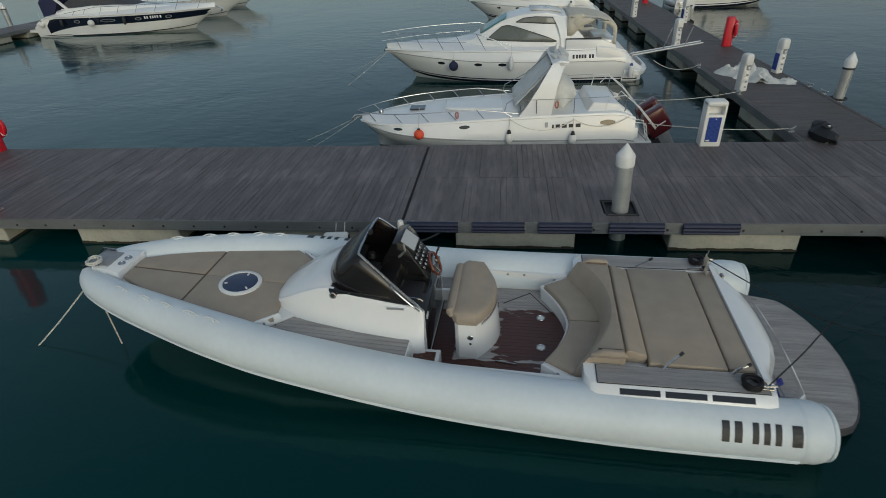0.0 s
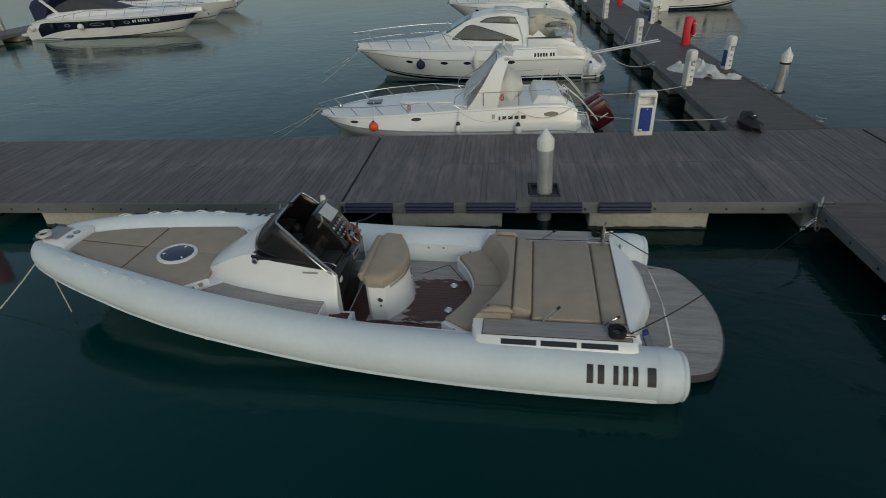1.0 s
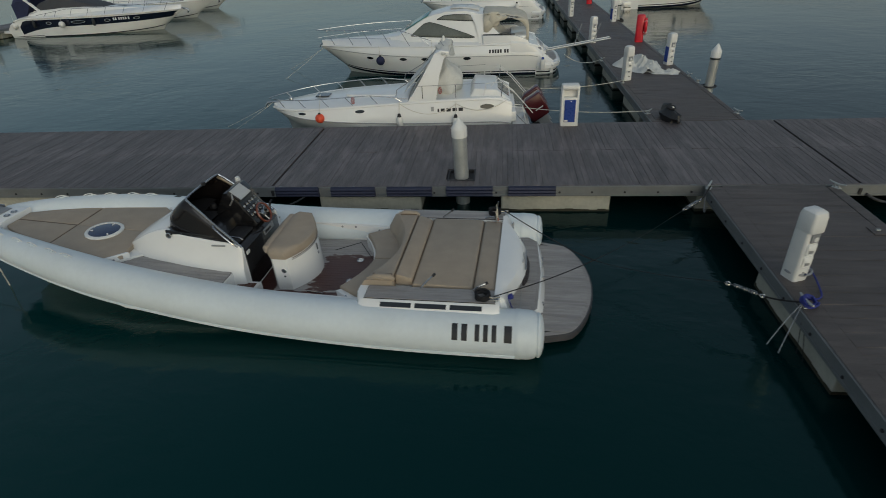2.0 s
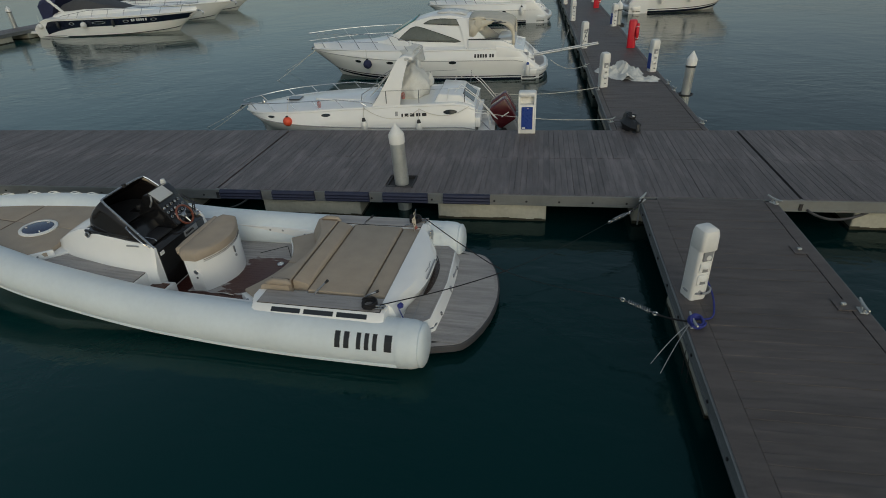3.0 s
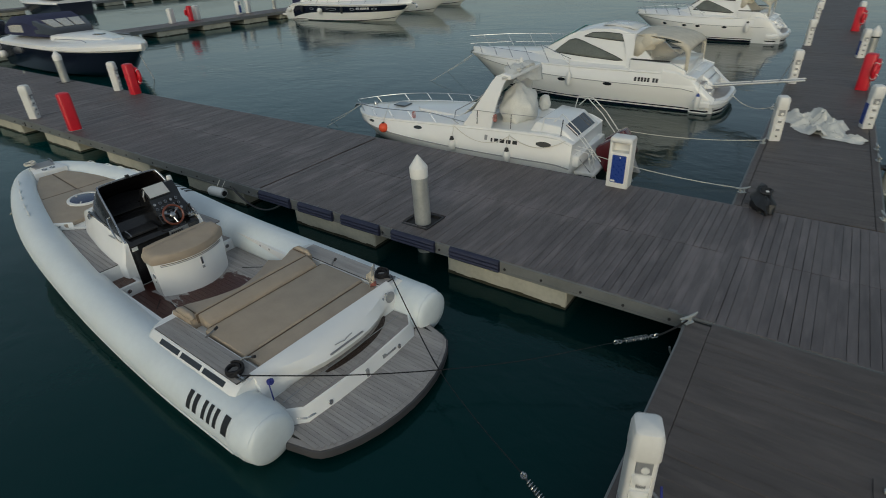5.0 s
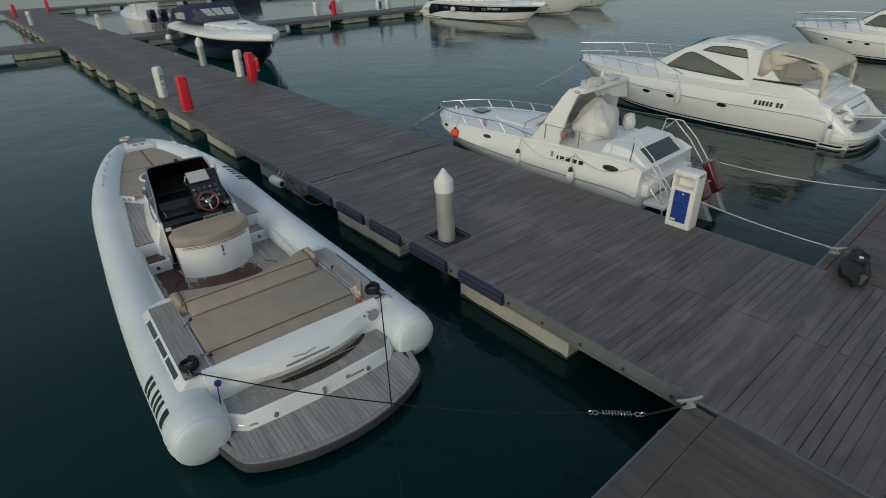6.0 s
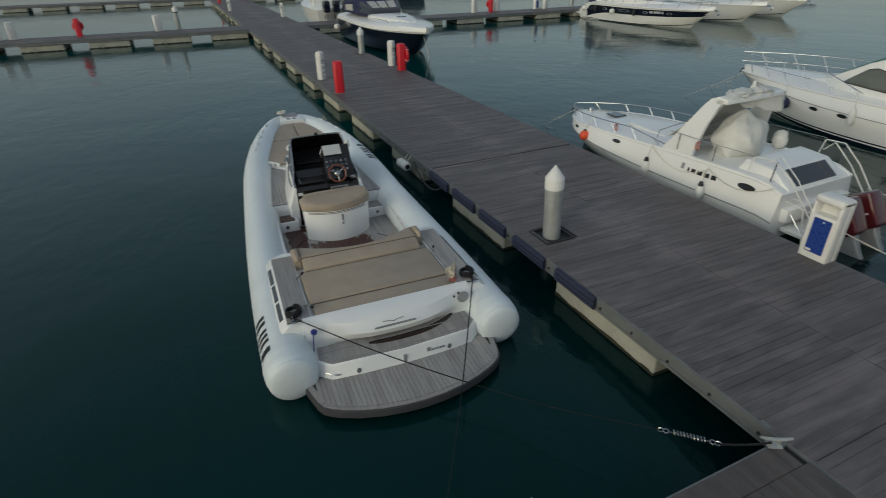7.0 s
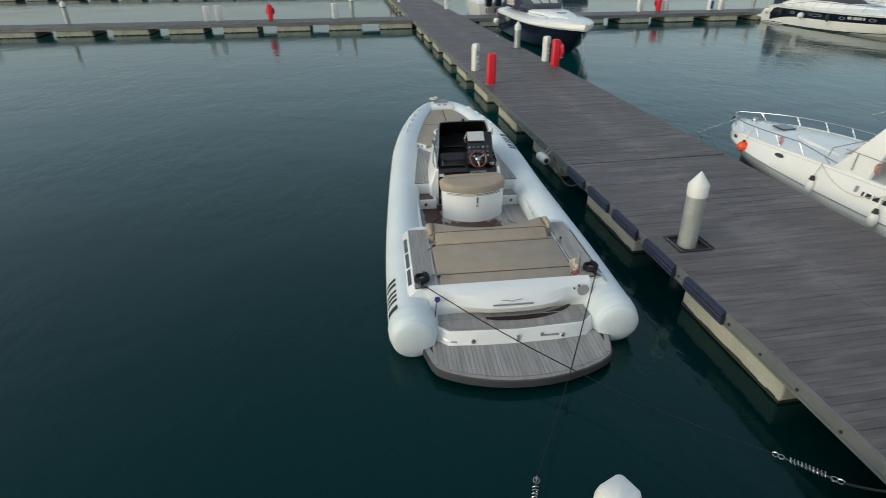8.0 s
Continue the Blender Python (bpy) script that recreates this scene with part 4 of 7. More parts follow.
    wheel_m = Matrix.Translation((4.255, -0.21, 1.20)) @ Vector((-0.90, 0, 0.43)).to_track_quat("Z", "Y").to_matrix().to_4x4()
    wheel = part("steering_wheel", ring_on((0, 0, 0), (0, 0, 1), 0.160, 0.019, 28, 8), M_WOODV, t, "varnished wooden steering wheel", True)
    wheel.matrix_local = wheel_m
    for a in (35, 155, 275):
        part("spoke", pipe([(0, 0, -0.03), (0.09 * math.cos(radians(a)), 0.09 * math.sin(radians(a)), -0.018), (0.165 * math.cos(radians(a)), 0.165 * math.sin(radians(a)), 0)], 0.013, 6, radii=[0.02, 0.014, 0.010]), M_STEEL, wheel, smooth=True)
    part("wheel_hub", lathe([(0.045, -0.05), (0.05, -0.015), (0.03, 0.0), (0.0, 0.004)], 16), M_STEEL, wheel, "chrome hub", True)
    part("wheel_column", pipe([(4.40, -0.21, 1.125), (4.28, -0.21, 1.186)], 0.035, 10), M_RUBBER, t)
    thr = part("throttle", box(4.24, 4.36, -0.54, -0.44, 1.05, 1.12, 0.015), M_STEEL, t, "chrome throttle control", True)
    for y in (-0.515, -0.465):
        part("lever", pipe([(4.30, y, 1.11), (4.27, y, 1.24), (4.25, y, 1.27)], 0.012, 6, radii=[0.01, 0.01, 0.018]), M_RUBBER, thr)
    part("sun_shade", box(4.95, 5.30, -0.10, 0.45, 1.235, 1.25, 0.004), M_RUBBER, t)
    part("compass", lathe([(0.06, 0), (0.06, 0.04), (0.045, 0.075), (0.0, 0.085)], 14, (5.15, -0.25, 1.235)), M_RUBBER, t, "black compass", True)

    # leaning seat
    def seat_ring(z, mid, grow=1.0, front=3.90, turn=0.05):
        """A plan that is flat before and bows out behind."""
        rear = [(3.62 - mid * (1 - abs(v) ** 2.0), v * 0.60 * grow) for v in np.linspace(-1, 1, 15)]
        return [(x, y, z) for x, y in rear] + [(front - turn, 0.595 * grow, z), (front, (0.595 - turn) * grow, z), (front, -(0.595 - turn) * grow, z), (front - turn, -0.595 * grow, z)]

    part("seat_box", loft([seat_ring(0.24, 0.27, 0.955), seat_ring(0.30, 0.268, 0.975), seat_ring(0.60, 0.24, 0.99), seat_ring(0.82, 0.215, 1.0)]), M_GEL, t, "white curved seat box", True)
    for z, grow, material in ((0.795, 1.004, M_BEIGED), (0.770, 1.003, M_GREY)):
        part("seat_trim", pipe([(x - 0.006, y, zz) for x, y, zz in seat_ring(z, 0.219, grow)[1:14]], 0.006, 6), material, t, smooth=True)
    part("seat_latch", box(3.374, 3.394, -0.065, -0.035, 0.62, 0.74, 0.004), M_STEEL, t)
    part("latch_hook", box(3.368, 3.388, -0.07, -0.03, 0.55, 0.59, 0.004), M_GREY, t)
    for z, r in ((0.60, 0.04), (0.50, 0.018)):
        part("seat_vent", disc_on((3.70, 0.585, z), (0, 1, 0), r, 0.012, 14), M_STEEL, t, "round steel vent")
    rings = []
    for z, grow, fr in ((0.815, 1.00, 3.90), (0.822, 1.03, 3.92), (0.86, 1.045, 3.935), (0.905, 1.03, 3.93), (0.94, 0.985, 3.90), (0.957, 0.91, 3.86), (0.962, 0.80, 3.80)):
        g = 1.0 if z < 0.93 else grow
        rings.append([(3.62 + (x - 3.62) * g, y, zz + 0.045 * max(0.0, min(1.0, (x - 3.45) / 0.4)) * (z > 0.85) + 0.05 * max(0.0, -y - 0.42) / 0.18 * (z > 0.85)) for x, y, zz in seat_ring(z, 0.225 * g, grow, fr, 0.07)])
    part("seat_cushion", loft(rings), M_BEIGE, t, "beige vinyl seat cushion", True)
    part("seat_bolster", pipe([(3.93, -0.57, 0.93), (3.945, -0.53, 0.945), (3.95, -0.3, 0.94), (3.95, 0.3, 0.935), (3.945, 0.50, 0.93), (3.93, 0.55, 0.90)], 0.07, 14, radii=[0.03, 0.070, 0.075, 0.075, 0.068, 0.03]), M_BEIGE, t, "rolled beige front bolster", True)
    part("bolster_seam", pipe([(3.872, -0.52, 0.990), (3.868, 0.0, 0.984), (3.872, 0.50, 0.980)], 0.006, 5), M_BEIGED, t)
    part("foot_stay", pipe([(3.38, 0.60, 0.25), (3.10, 0.64, 0.25)], 0.012, 6), M_STEEL, t)

    # curved lounge seat before the sun pad
    front = [(2.43 + 0.36 * (abs(y) / 0.86) ** 1.7, y) for y in np.linspace(-0.82, 0.82, 19)]
    base_pts = [(x + 0.03, y) for x, y in front] + [(2.50, 1.05), (1.95, 1.05), (1.95, -1.05), (2.50, -1.05)]
    part("lounge_base", prism(base_pts, 0.23, 0.44), M_GEL, t, "white curved lounge base", True)
    for s in (1, -1):
        part("lounge_lamp", disc_on((2.66, s * 0.66, 0.36), (0.75, -s * 0.66, 0), 0.035, 0.02, 12), M_STEEL, t)
        part("corner_lamp", disc_on((2.60, s * 1.0, 0.455), (0, 0, 1), 0.02, 0.03, 10), M_STEEL, t)
        part("lounge_corner", prism([(2.80, s * 0.84), (2.46, s * 1.10), (2.36, s * 1.10), (2.36, s * 1.02), (2.72, s * 0.80)][::s], 0.30, 0.47, 0.012), M_GEL, t, "white lounge corner moulding", True)

    def inner(y):
        return 2.03 + 0.40 * abs(y) ** 1.8
    for y0, y1 in ((-0.80, -0.005), (0.005, 0.80)):
        ys_ = np.linspace(y0, y1, 10)
        pts = [(2.43 + 0.36 * (abs(y) / 0.86) ** 1.7, y) for y in ys_]
        e = 1.0 if y1 > 0.5 else -1.0
        tail = [(2.44, e), (2.0, e), (1.98, 0.005 * e)] if e > 0 else [(1.98, 0.005 * e), (2.0, e), (2.44, e)]
        cushion(pts + tail, 0.44, 0.53, "lounge_cushion", bev=0.035)
    # curved backrest that runs up into the head cushion
    rings = []
    for v in np.linspace(-1, 1, 25):
        y = v * 1.03
        xb, xt = inner(y), 1.94 + 0.36 * v * v
        k = 0.045 if abs(v) == 1 else (0.012 if abs(v) > 0.9 else 0.0)
        rings.append([(xb + 0.01 - k, y, 0.47), (xb - k, y, 0.56), (xb * 0.45 + xt * 0.55 - k, y, 0.71), (xt + 0.015 - k, y, 0.80), (xt - 0.02 - k, y, 0.842 - k), (xt - 0.07, y, 0.852 - k), (1.872, y, 0.848 - k), (1.858, y, 0.830 - k), (1.855, y, 0.47)])
    part("lounge_back", loft(rings), M_BEIGE, t, "beige curved backrest", True)
    part("head_roll", slab([(1.60, 0.66), (1.60, 0.765), (1.64, 0.795), (1.80, 0.848), (1.835, 0.842), (1.848, 0.80), (1.848, 0.66)], -0.90, 0.92, 0.02), M_BEIGE, t, "beige head cushion", True)
    for s in (1, -1):
        part("corner_roll", pipe([(1.84, s * 0.985, 0.80), (1.90, s * 0.985, 0.835), (2.10, s * 0.985, 0.845), (2.24, s * 0.985, 0.80)], 0.05, 10, radii=[0.02, 0.05, 0.05, 0.02]), M_BEIGE, t, "beige corner bolster", True)
        part("corner_seam", box(1.88, 2.16, s * 0.925 - 0.005, s * 0.925 + 0.005, 0.80, 0.858), M_BEIGED, t)
    part("pad_base", prism([(0.42, -1.02), (0.42, 1.02), (1.90, 1.04), (1.90, -1.04)], 0.20, 0.64), M_GEL, t, "white sun-pad locker")
    for x0, x1, y0, y1, z in ((0.732, 1.592, -1.0, 1.0, 0.752), (0.42, 0.725, -0.98, 0.98, 0.732)):
        part("sun_pad", slab([(x0, 0.64), (x0, z - 0.045), (x0 + 0.012, z - 0.018), (x0 + 0.045, z - 0.008), (x1 - 0.05, z), (x1 - 0.012, z - 0.008), (x1, z - 0.03), (x1, 0.64)], y0, y1, 0.02), M_BEIGE, t, "beige vinyl sun-pad cushion", True)
    part("pad_seam", box(0.7255, 0.7315, -0.97, 0.97, 0.66, 0.722), M_BEIGED, t)
    part("pad_seam", box(1.592, 1.598, -0.97, 0.97, 0.66, 0.738), M_BEIGED, t)
    part("pad_seam", box(1.849, 1.855, -0.92, 0.94, 0.70, 0.838), M_BEIGED, t)

    # side boxes with teak tops and dark slots
    for s in (1, -1):
        ys = lambda a, b: sorted((s * a, s * b))
        rows = [[(x, s * y, z) for y, z in ((1.03, 0.36), (1.03, 0.715), (top - 0.012, 0.717), (top, 0.710), (low - 0.006, 0.640), (low, 0.615), (low - 0.02, 0.42))] for x, top, low in ((0.34, 1.34, 1.43), (0.42, 1.36, 1.455), (2.20, 1.36, 1.455), (2.27, 1.33, 1.42), (2.33, 1.20, 1.28))]
        bx = part("side_box", loft(rows), M_GEL, t, "white side box with teak top", True)
        tt = part("teak_top", box(0.40, 2.20, *ys(1.05, 1.345), 0.717, 0.727), M_CAULK, t, "weathered teak top")
        for i in range(5):
            part("teak_strip", box(0.41, 2.19, *ys(1.053 + i * 0.058, 1.109 + i * 0.058), 0.727, 0.733), M_TEAK, tt)
        for x0 in (0.62, 1.10, 1.58):
            w = part("slot_window", box(x0, x0 + 0.43, -0.034, 0.034, -0.004, 0.004, 0.003), M_WINDOW, bx, "dark slot window")
            w.matrix_local = pose(-0.05, s * 1.405, 0.676, -38 * s, 0, 0)
        for x in (0.72, 1.45):
            part("rod_holder", pipe([(x, s * 1.07, 0.73), (x - 0.05, s * 1.04, 0.79 if x > 1 else 0.765), (x - 0.17, s * 1.0, 0.90 if x > 1 else 0.81)], 0.014, 8), M_STEEL, t, "steel rod holder", True)
            part("holder_tip", pipe([(x - 0.165, s * 1.002, 0.895 if x > 1 else 0.807), (x - 0.20, s * 0.99, 0.93 if x > 1 else 0.822)], 0.020, 8), M_RUBBER, t)
        cl = part("stern_cleat", box(0.36, 0.52, *ys(1.24, 1.30), 0.731, 0.755, 0.006), M_STEEL, t, "steel stern cleat")
        part("cleat_horn", pipe([(0.34, s * 1.27, 0.785), (0.44, s * 1.27, 0.77), (0.54, s * 1.27, 0.785)], 0.014, 6), M_STEEL, cl)

    # transom: bulged white back, step and swim platform
    rings = []
    for v in np.linspace(-1, 1, 13):
        y = v * 1.16
        b = 0.25 * max(0.0, 1 - (abs(v) / 0.80) ** 2.6)
        rings.append([(0.42, y, 0.20), (0.42, y, 0.745), (0.37 - b * 0.35, y, 0.74), (0.30 - b * 0.8, y, 0.69), (0.25 - b, y, 0.56), (0.25 - b * 0.85, y, 0.47), (0.25 - b * 0.3, y, 0.40), (0.25, y, 0.20)])
    part("transom", loft(rings), M_GEL, t, "white bulged transom", True)
    part("logo_bar", box(0.022, 0.044, -0.25, 0.31, 0.605, 0.618), M_GREY, t, "grey logo strip").matrix_local = pose(-0.02, 0, 0)
    part("logo_wing", pipe([(0.054, -0.10, 0.664), (0.048, 0.0, 0.654), (0.040, 0.04, 0.644), (0.048, 0.09, 0.654), (0.054, 0.19, 0.664)], 0.006, 5), M_GREY, t)
    for y, z, r in ((0.86, 0.60, 0.03), (-0.90, 0.64, 0.02), (-0.97, 0.68, 0.02), (-0.92, 0.57, 0.02)):
        part("transom_fitting", disc_on((0.262, y, z), (-1, 0, 0.1), r, 0.02, 12), M_STEEL, t)
    part("shower_box", disc_on((0.255, -1.04, 0.60), (-1, 0, 0), 0.085, 0.02, 18), M_GREY, t, "round grey stern hatch", True)
    foot = [(0.30, 1.09), (-0.03, 1.09), (-0.17, 0.94), (-0.21, 0.5), (-0.225, 0.0), (-0.21, -0.5), (-0.17, -0.94), (-0.03, -1.09), (0.30, -1.09)]
    part("stern_step", loft([[(x - (d if x < 0.2 else 0), y * (1 + d * 0.25), z) for x, y in foot] for z, d in ((-0.05, 0.075), (0.165, 0.07), (0.20, 0.055), (0.345, 0.012), (0.362, 0.004), (0.37, -0.012))]), M_GEL, t, "white stern step", True)
    tr = part("step_teak", prism([(0.22, 1.05), (-0.022, 1.07), (-0.162, 0.932), (-0.217, 0.0), (-0.162, -0.932), (-0.022, -1.07), (0.22, -1.05)], 0.37, 0.38), M_TEAK, t, "weathered teak step")
    y = -1.02
    while y < 1.0:
        edge = -0.19 + 0.045 * (abs(y + 0.03) / 0.9) ** 2 if abs(y + 0.03) < 0.9 else -0.12 + (abs(y + 0.03) - 0.9) * 0.8
        part("teak_strip", box(edge + 0.03, 0.21, y + 0.0016, y + 0.0564, 0.38, 0.386), M_TEAK, tr)
        y += 0.058
    part("step_hinge", pipe([(0.07, -1.04, 0.389), (0.07, 1.04, 0.389)], 0.007, 6), M_GREY, t, "thin metal hinge line")
    def bulge_edge(y):
        return 0.25 - 0.25 * max(0.0, 1 - (abs(y) / 0.928) ** 2.6)
    # wet teak strip, with the shade below the transom bulge in its colour
    wet = np.linspace(-0.86, 0.40, 13)
    part("step_slot", prism([(bulge_edge(y) - 0.045 * math.sin(math.pi * (y + 0.86) / 1.26) ** 0.5 - 0.004, y) for y in wet] + [(bulge_edge(y) + 0.05, y) for y in wet[::-1]], 0.387, 0.3905), M_TEAKWETSHADE, t, "wet teak darkened by painted shade under the transom")
    part("step_vent", pipe([(-0.13, 1.03, 0.25), (-0.195, 0.95, 0.23), (-0.235, 0.84, 0.23)], 0.022, 8, radii=[0.01, 0.022, 0.01]), M_STEEL, t, "steel air scoop", True)
    for y in (0.62, -0.62):
        part("step_lamp", disc_on((-0.248, y, 0.235), (-1, 0, 0.3), 0.032, 0.014, 14), M_STEEL, t)
    part("step_latch", box(-0.285, -0.255, -0.012, 0.03, 0.19, 0.30, 0.004), M_GREY, t)
    for k, (o, w) in enumerate(((0.0, 0.05), (0.06, 0.03), (0.10, 0.02), (0.13, 0.015), (0.155, 0.015), (0.18, 0.03), (0.22, 0.03))):
        part("name_bar", box(-0.262, -0.236, -0.30 - o - w, -0.30 - o, 0.245, 0.295 if k == 0 else 0.268), M_GREY, t, "grey script lettering")
    half_p = [(-0.08, 1.12), (-0.23, 1.305), (-0.56, 1.215), (-0.655, 1.165), (-0.725, 1.08), (-0.79, 0.97), (-0.878, 0.77), (-0.955, 0.51), (-0.998, 0.25), (-1.012, 0.0)]
    outline = half_p + [(x, -y) for x, y in half_p[-2::-1]]
    plat = part("swim_platform", prism(outline, 0.062, 0.166, 0.012), M_EDGE, t, "dark-edged swim platform", True)
    rim = [(x * 0.985 + (0.008 if i else 0), y * 0.985) for i, (x, y) in enumerate(outline)]
    part("platform_border", prism(rim, 0.166, 0.173), M_TEAK, t, "grey teak border")
    inner = [(x * 0.92 + 0.0, y * 0.93) for x, y in outline]
    part("platform_bed", prism(inner, 0.173, 0.177), M_CAULK, t)

    def plat_edge(yy):
        pts = [(abs(b), a) for a, b in half_p[1:]]
        pts.sort()
        for (y0, x0), (y1, x1) in zip(pts, pts[1:]):
            if y0 <= abs(yy) <= y1:
                return x0 + (x1 - x0) * (abs(yy) - y0) / (y1 - y0)
        return -0.20

    y = -1.16
    while y < 1.14:
        e = max(plat_edge(y), plat_edge(y + 0.055)) * 0.93 + 0.005
        if e < -0.26:
            part("teak_strip", box(e, -0.14, y + 0.0015, y + 0.0545, 0.177, 0.183), M_TEAK, plat)
        y += 0.057

    # registration as plain bars, wrapped on the tube
    run = np.array(line[:len(line) // 2])
    for s in (1, -1):
        for o, w in ((0.0, 0.10), (0.125, 0.10), (0.30, 0.085), (0.41, 0.085), (0.52, 0.085), (0.68, 0.125)):
            x = (0.955 - o - w / 2) if s > 0 else (5.70 + o + w / 2)
            span = (17, 25, 33, 41, 49, 55) if s > 0 else (52, 60, 68, 76, 84, 90)
            rings = []
            for dx in (-w / 2 + 0.012, -0.01, 0.01, w / 2 - 0.012):
                yc, zc, rr = (float(np.interp(x + dx, run[:, 0], run[:, k])) for k in (1, 2, 3))
                rings.append([(x + dx, s * (yc + (rr + 0.004) * math.cos(radians(a))), zc + (rr + 0.004) * math.sin(radians(a))) for a in span])
            part("lettering_bar", loft(rings, closed=False), M_INK, t, "black lettering bar")
    return t


rib = inflatable_boat()
RIB = rib.matrix_world.copy()


def rope(name, pts, r, material, label, category="rope", group=""):
    ob = part(name, pipe(pts, r, 6), material, None, label, True)
    return tagged(ob, category=category, group=group)


def coil(name, m, r, material, label, turns=4, thick=0.018):
    pts = []
    for i in range(turns * 26):
        a = 2 * math.pi * i / 26
        rr = r * (0.80 + 0.17 * math.sin(i * 0.115) + 0.03 * math.sin(i * 0.7))
        pts.append(m @ Vector((rr * math.cos(a), rr * math.sin(a), 0.02 + 0.012 * (i / 26) + 0.004 * math.sin(i * 1.3))))
    return rope(name, pts, thick, material, label, "rope")


coil("rope_coil", RIB @ pose(0.58, 1.24, 0.735), 0.105, M_ROPEB, "black mooring rope coiled on the boat's stern corner", 5, 0.015)
coil("rope_coil", RIB @ pose(0.58, -1.24, 0.735), 0.105, M_ROPEB, "black mooring rope coiled on the boat's stern corner", 5, 0.015)
coil("bow_rope", RIB @ pose(9.17, 0.20, 1.225), 0.11, M_ROPE, "white bow rope coiled beside the anchor roller", 3, 0.014)
# crossed stern lines with steel springs
P_PORT, P_STBD = RIB @ Vector((0.42, 1.27, 0.79)), RIB @ Vector((0.42, -1.27, 0.79))


def stern_line(start, cross, s0, s1, end, label):
    """A rope that dips to the crossing over the platform, then rises to a spring at the pier."""
    start, cross, s0, s1, end = (Vector(p) for p in (start, cross, s0, s1, end))
    mid = cross.lerp(s0, 0.5) + Vector((0, 0, -0.06))
    pts = [tuple(p) for p in curve_pts([tuple(p) for p in (start, start.lerp(cross, 0.5) + Vector((0, 0, -0.04)), cross, mid, s0)], 6)]
    n = len(pts)
    radii = [0.0085 if i < n * 0.52 else 0.0040 for i in range(n)]
    tagged(part("stern_line", pipe(pts, 0.0085, 6, radii=radii), M_ROPEB, None, label, True), category="rope")
    rope("stern_line", sag(s1, end, 0.02), 0.012, M_ROPEB, label)
    d = (s1 - s0).normalized()
    sp = thing("mooring_spring", Matrix.Translation((s0 + s1) / 2) @ d.to_track_quat("X", "Z").to_matrix().to_4x4(), "galvanised mooring spring on a stern line", "spring", "mooring springs")
    hl = (s1 - s0).length / 2
    pts = [(-0.15 + 0.30 * i / 110, 0.030 * math.cos(i * 0.55), 0.030 * math.sin(i * 0.55)) for i in range(111)]
    part("helix", pipe(pts, 0.0062, 5), M_STEEL, sp, "steel helix", True)
    part("rod", pipe([(-0.20, 0, 0), (0.20, 0, 0)], 0.008, 6), M_DARKM, sp)
    for q in (-1, 1):
        part("shackle", ring_on((q * 0.215, 0, 0), (0, 0, 1), 0.028, 0.008, 12, 5), M_STEEL, sp)
        part("link", ring_on((q * (hl - 0.022), 0, 0), (0, 1, 0), 0.028, 0.008, 12, 5), M_STEEL, sp)


CROSS = (2.31, -2.77, 0.33)
stern_line(P_PORT, CROSS, (4.03, -1.41, 0.55), (4.45, -1.02, 0.57), (CLEAT_A[0], CLEAT_A[1] - 0.06, 0.67), "dark stern line crossing to the pier corner")
stern_line(P_STBD, (CROSS[0], CROSS[1], CROSS[2] + 0.022), (3.95, -3.77, 0.62), (4.40, -3.96, 0.53), (CLEAT_B[0], CLEAT_B[1], 0.66), "dark stern line crossing to the finger pier")
rope("bow_line", sag(RIB @ Vector((9.43, 0.16, 0.86)), (-9.20, -3.45, -0.15), 0.03), 0.011, M_ROPE, "pale bow line running down into the water")
rope("bow_line", sag(RIB @ Vector((8.95, 0.56, 0.82)), (-7.75, -3.25, -0.15), 0.03), 0.010, M_ROPE, "pale bow line running down into the water")
rope("fender_rope", sag(RIB @ Vector((0.24, 1.06, 0.62)), RIB @ Vector((0.06, 1.13, 0.22)), 0.02), 0.008, M_ROPEBL, "blue rope hanging at the boat's stern")
coil("blue_rope", RIB @ pose(0.24, 1.055, 0.63, 0, -60, 0), 0.024, M_ROPEBL, "small blue rope bundle on the transom", 3, 0.018)
fl = thing("boat_flag", RIB @ pose(0.55, -1.06, 0.73), "small faded flag on a short stern staff", "flag")
part("staff", pipe([(0, 0, 0), (-0.05, 0.02, 0.34)], 0.010, 6), M_STEEL, fl)
rows = [[(-0.03 + 0.02 * math.sin(j * 2 + i), 0.02 + 0.035 * j + 0.012 * math.sin(i * 2.1), 0.30 - 0.06 * i - 0.02 * j) for j in range(5)] for i in range(5)]
part("cloth", loft(rows, closed=False), M_FLAG, fl, "pale folded flag cloth", True)
rows = [[(-0.04 + 0.02 * math.sin(j * 2 + i), 0.00 + 0.03 * j + 0.01 * math.sin(i * 2.1), 0.08 - 0.03 * i - 0.01 * j) for j in range(5)] for i in range(4)]
part("cloth_edge", loft(rows, closed=False), M_FLAGR, fl, "faded red flag edge", True)


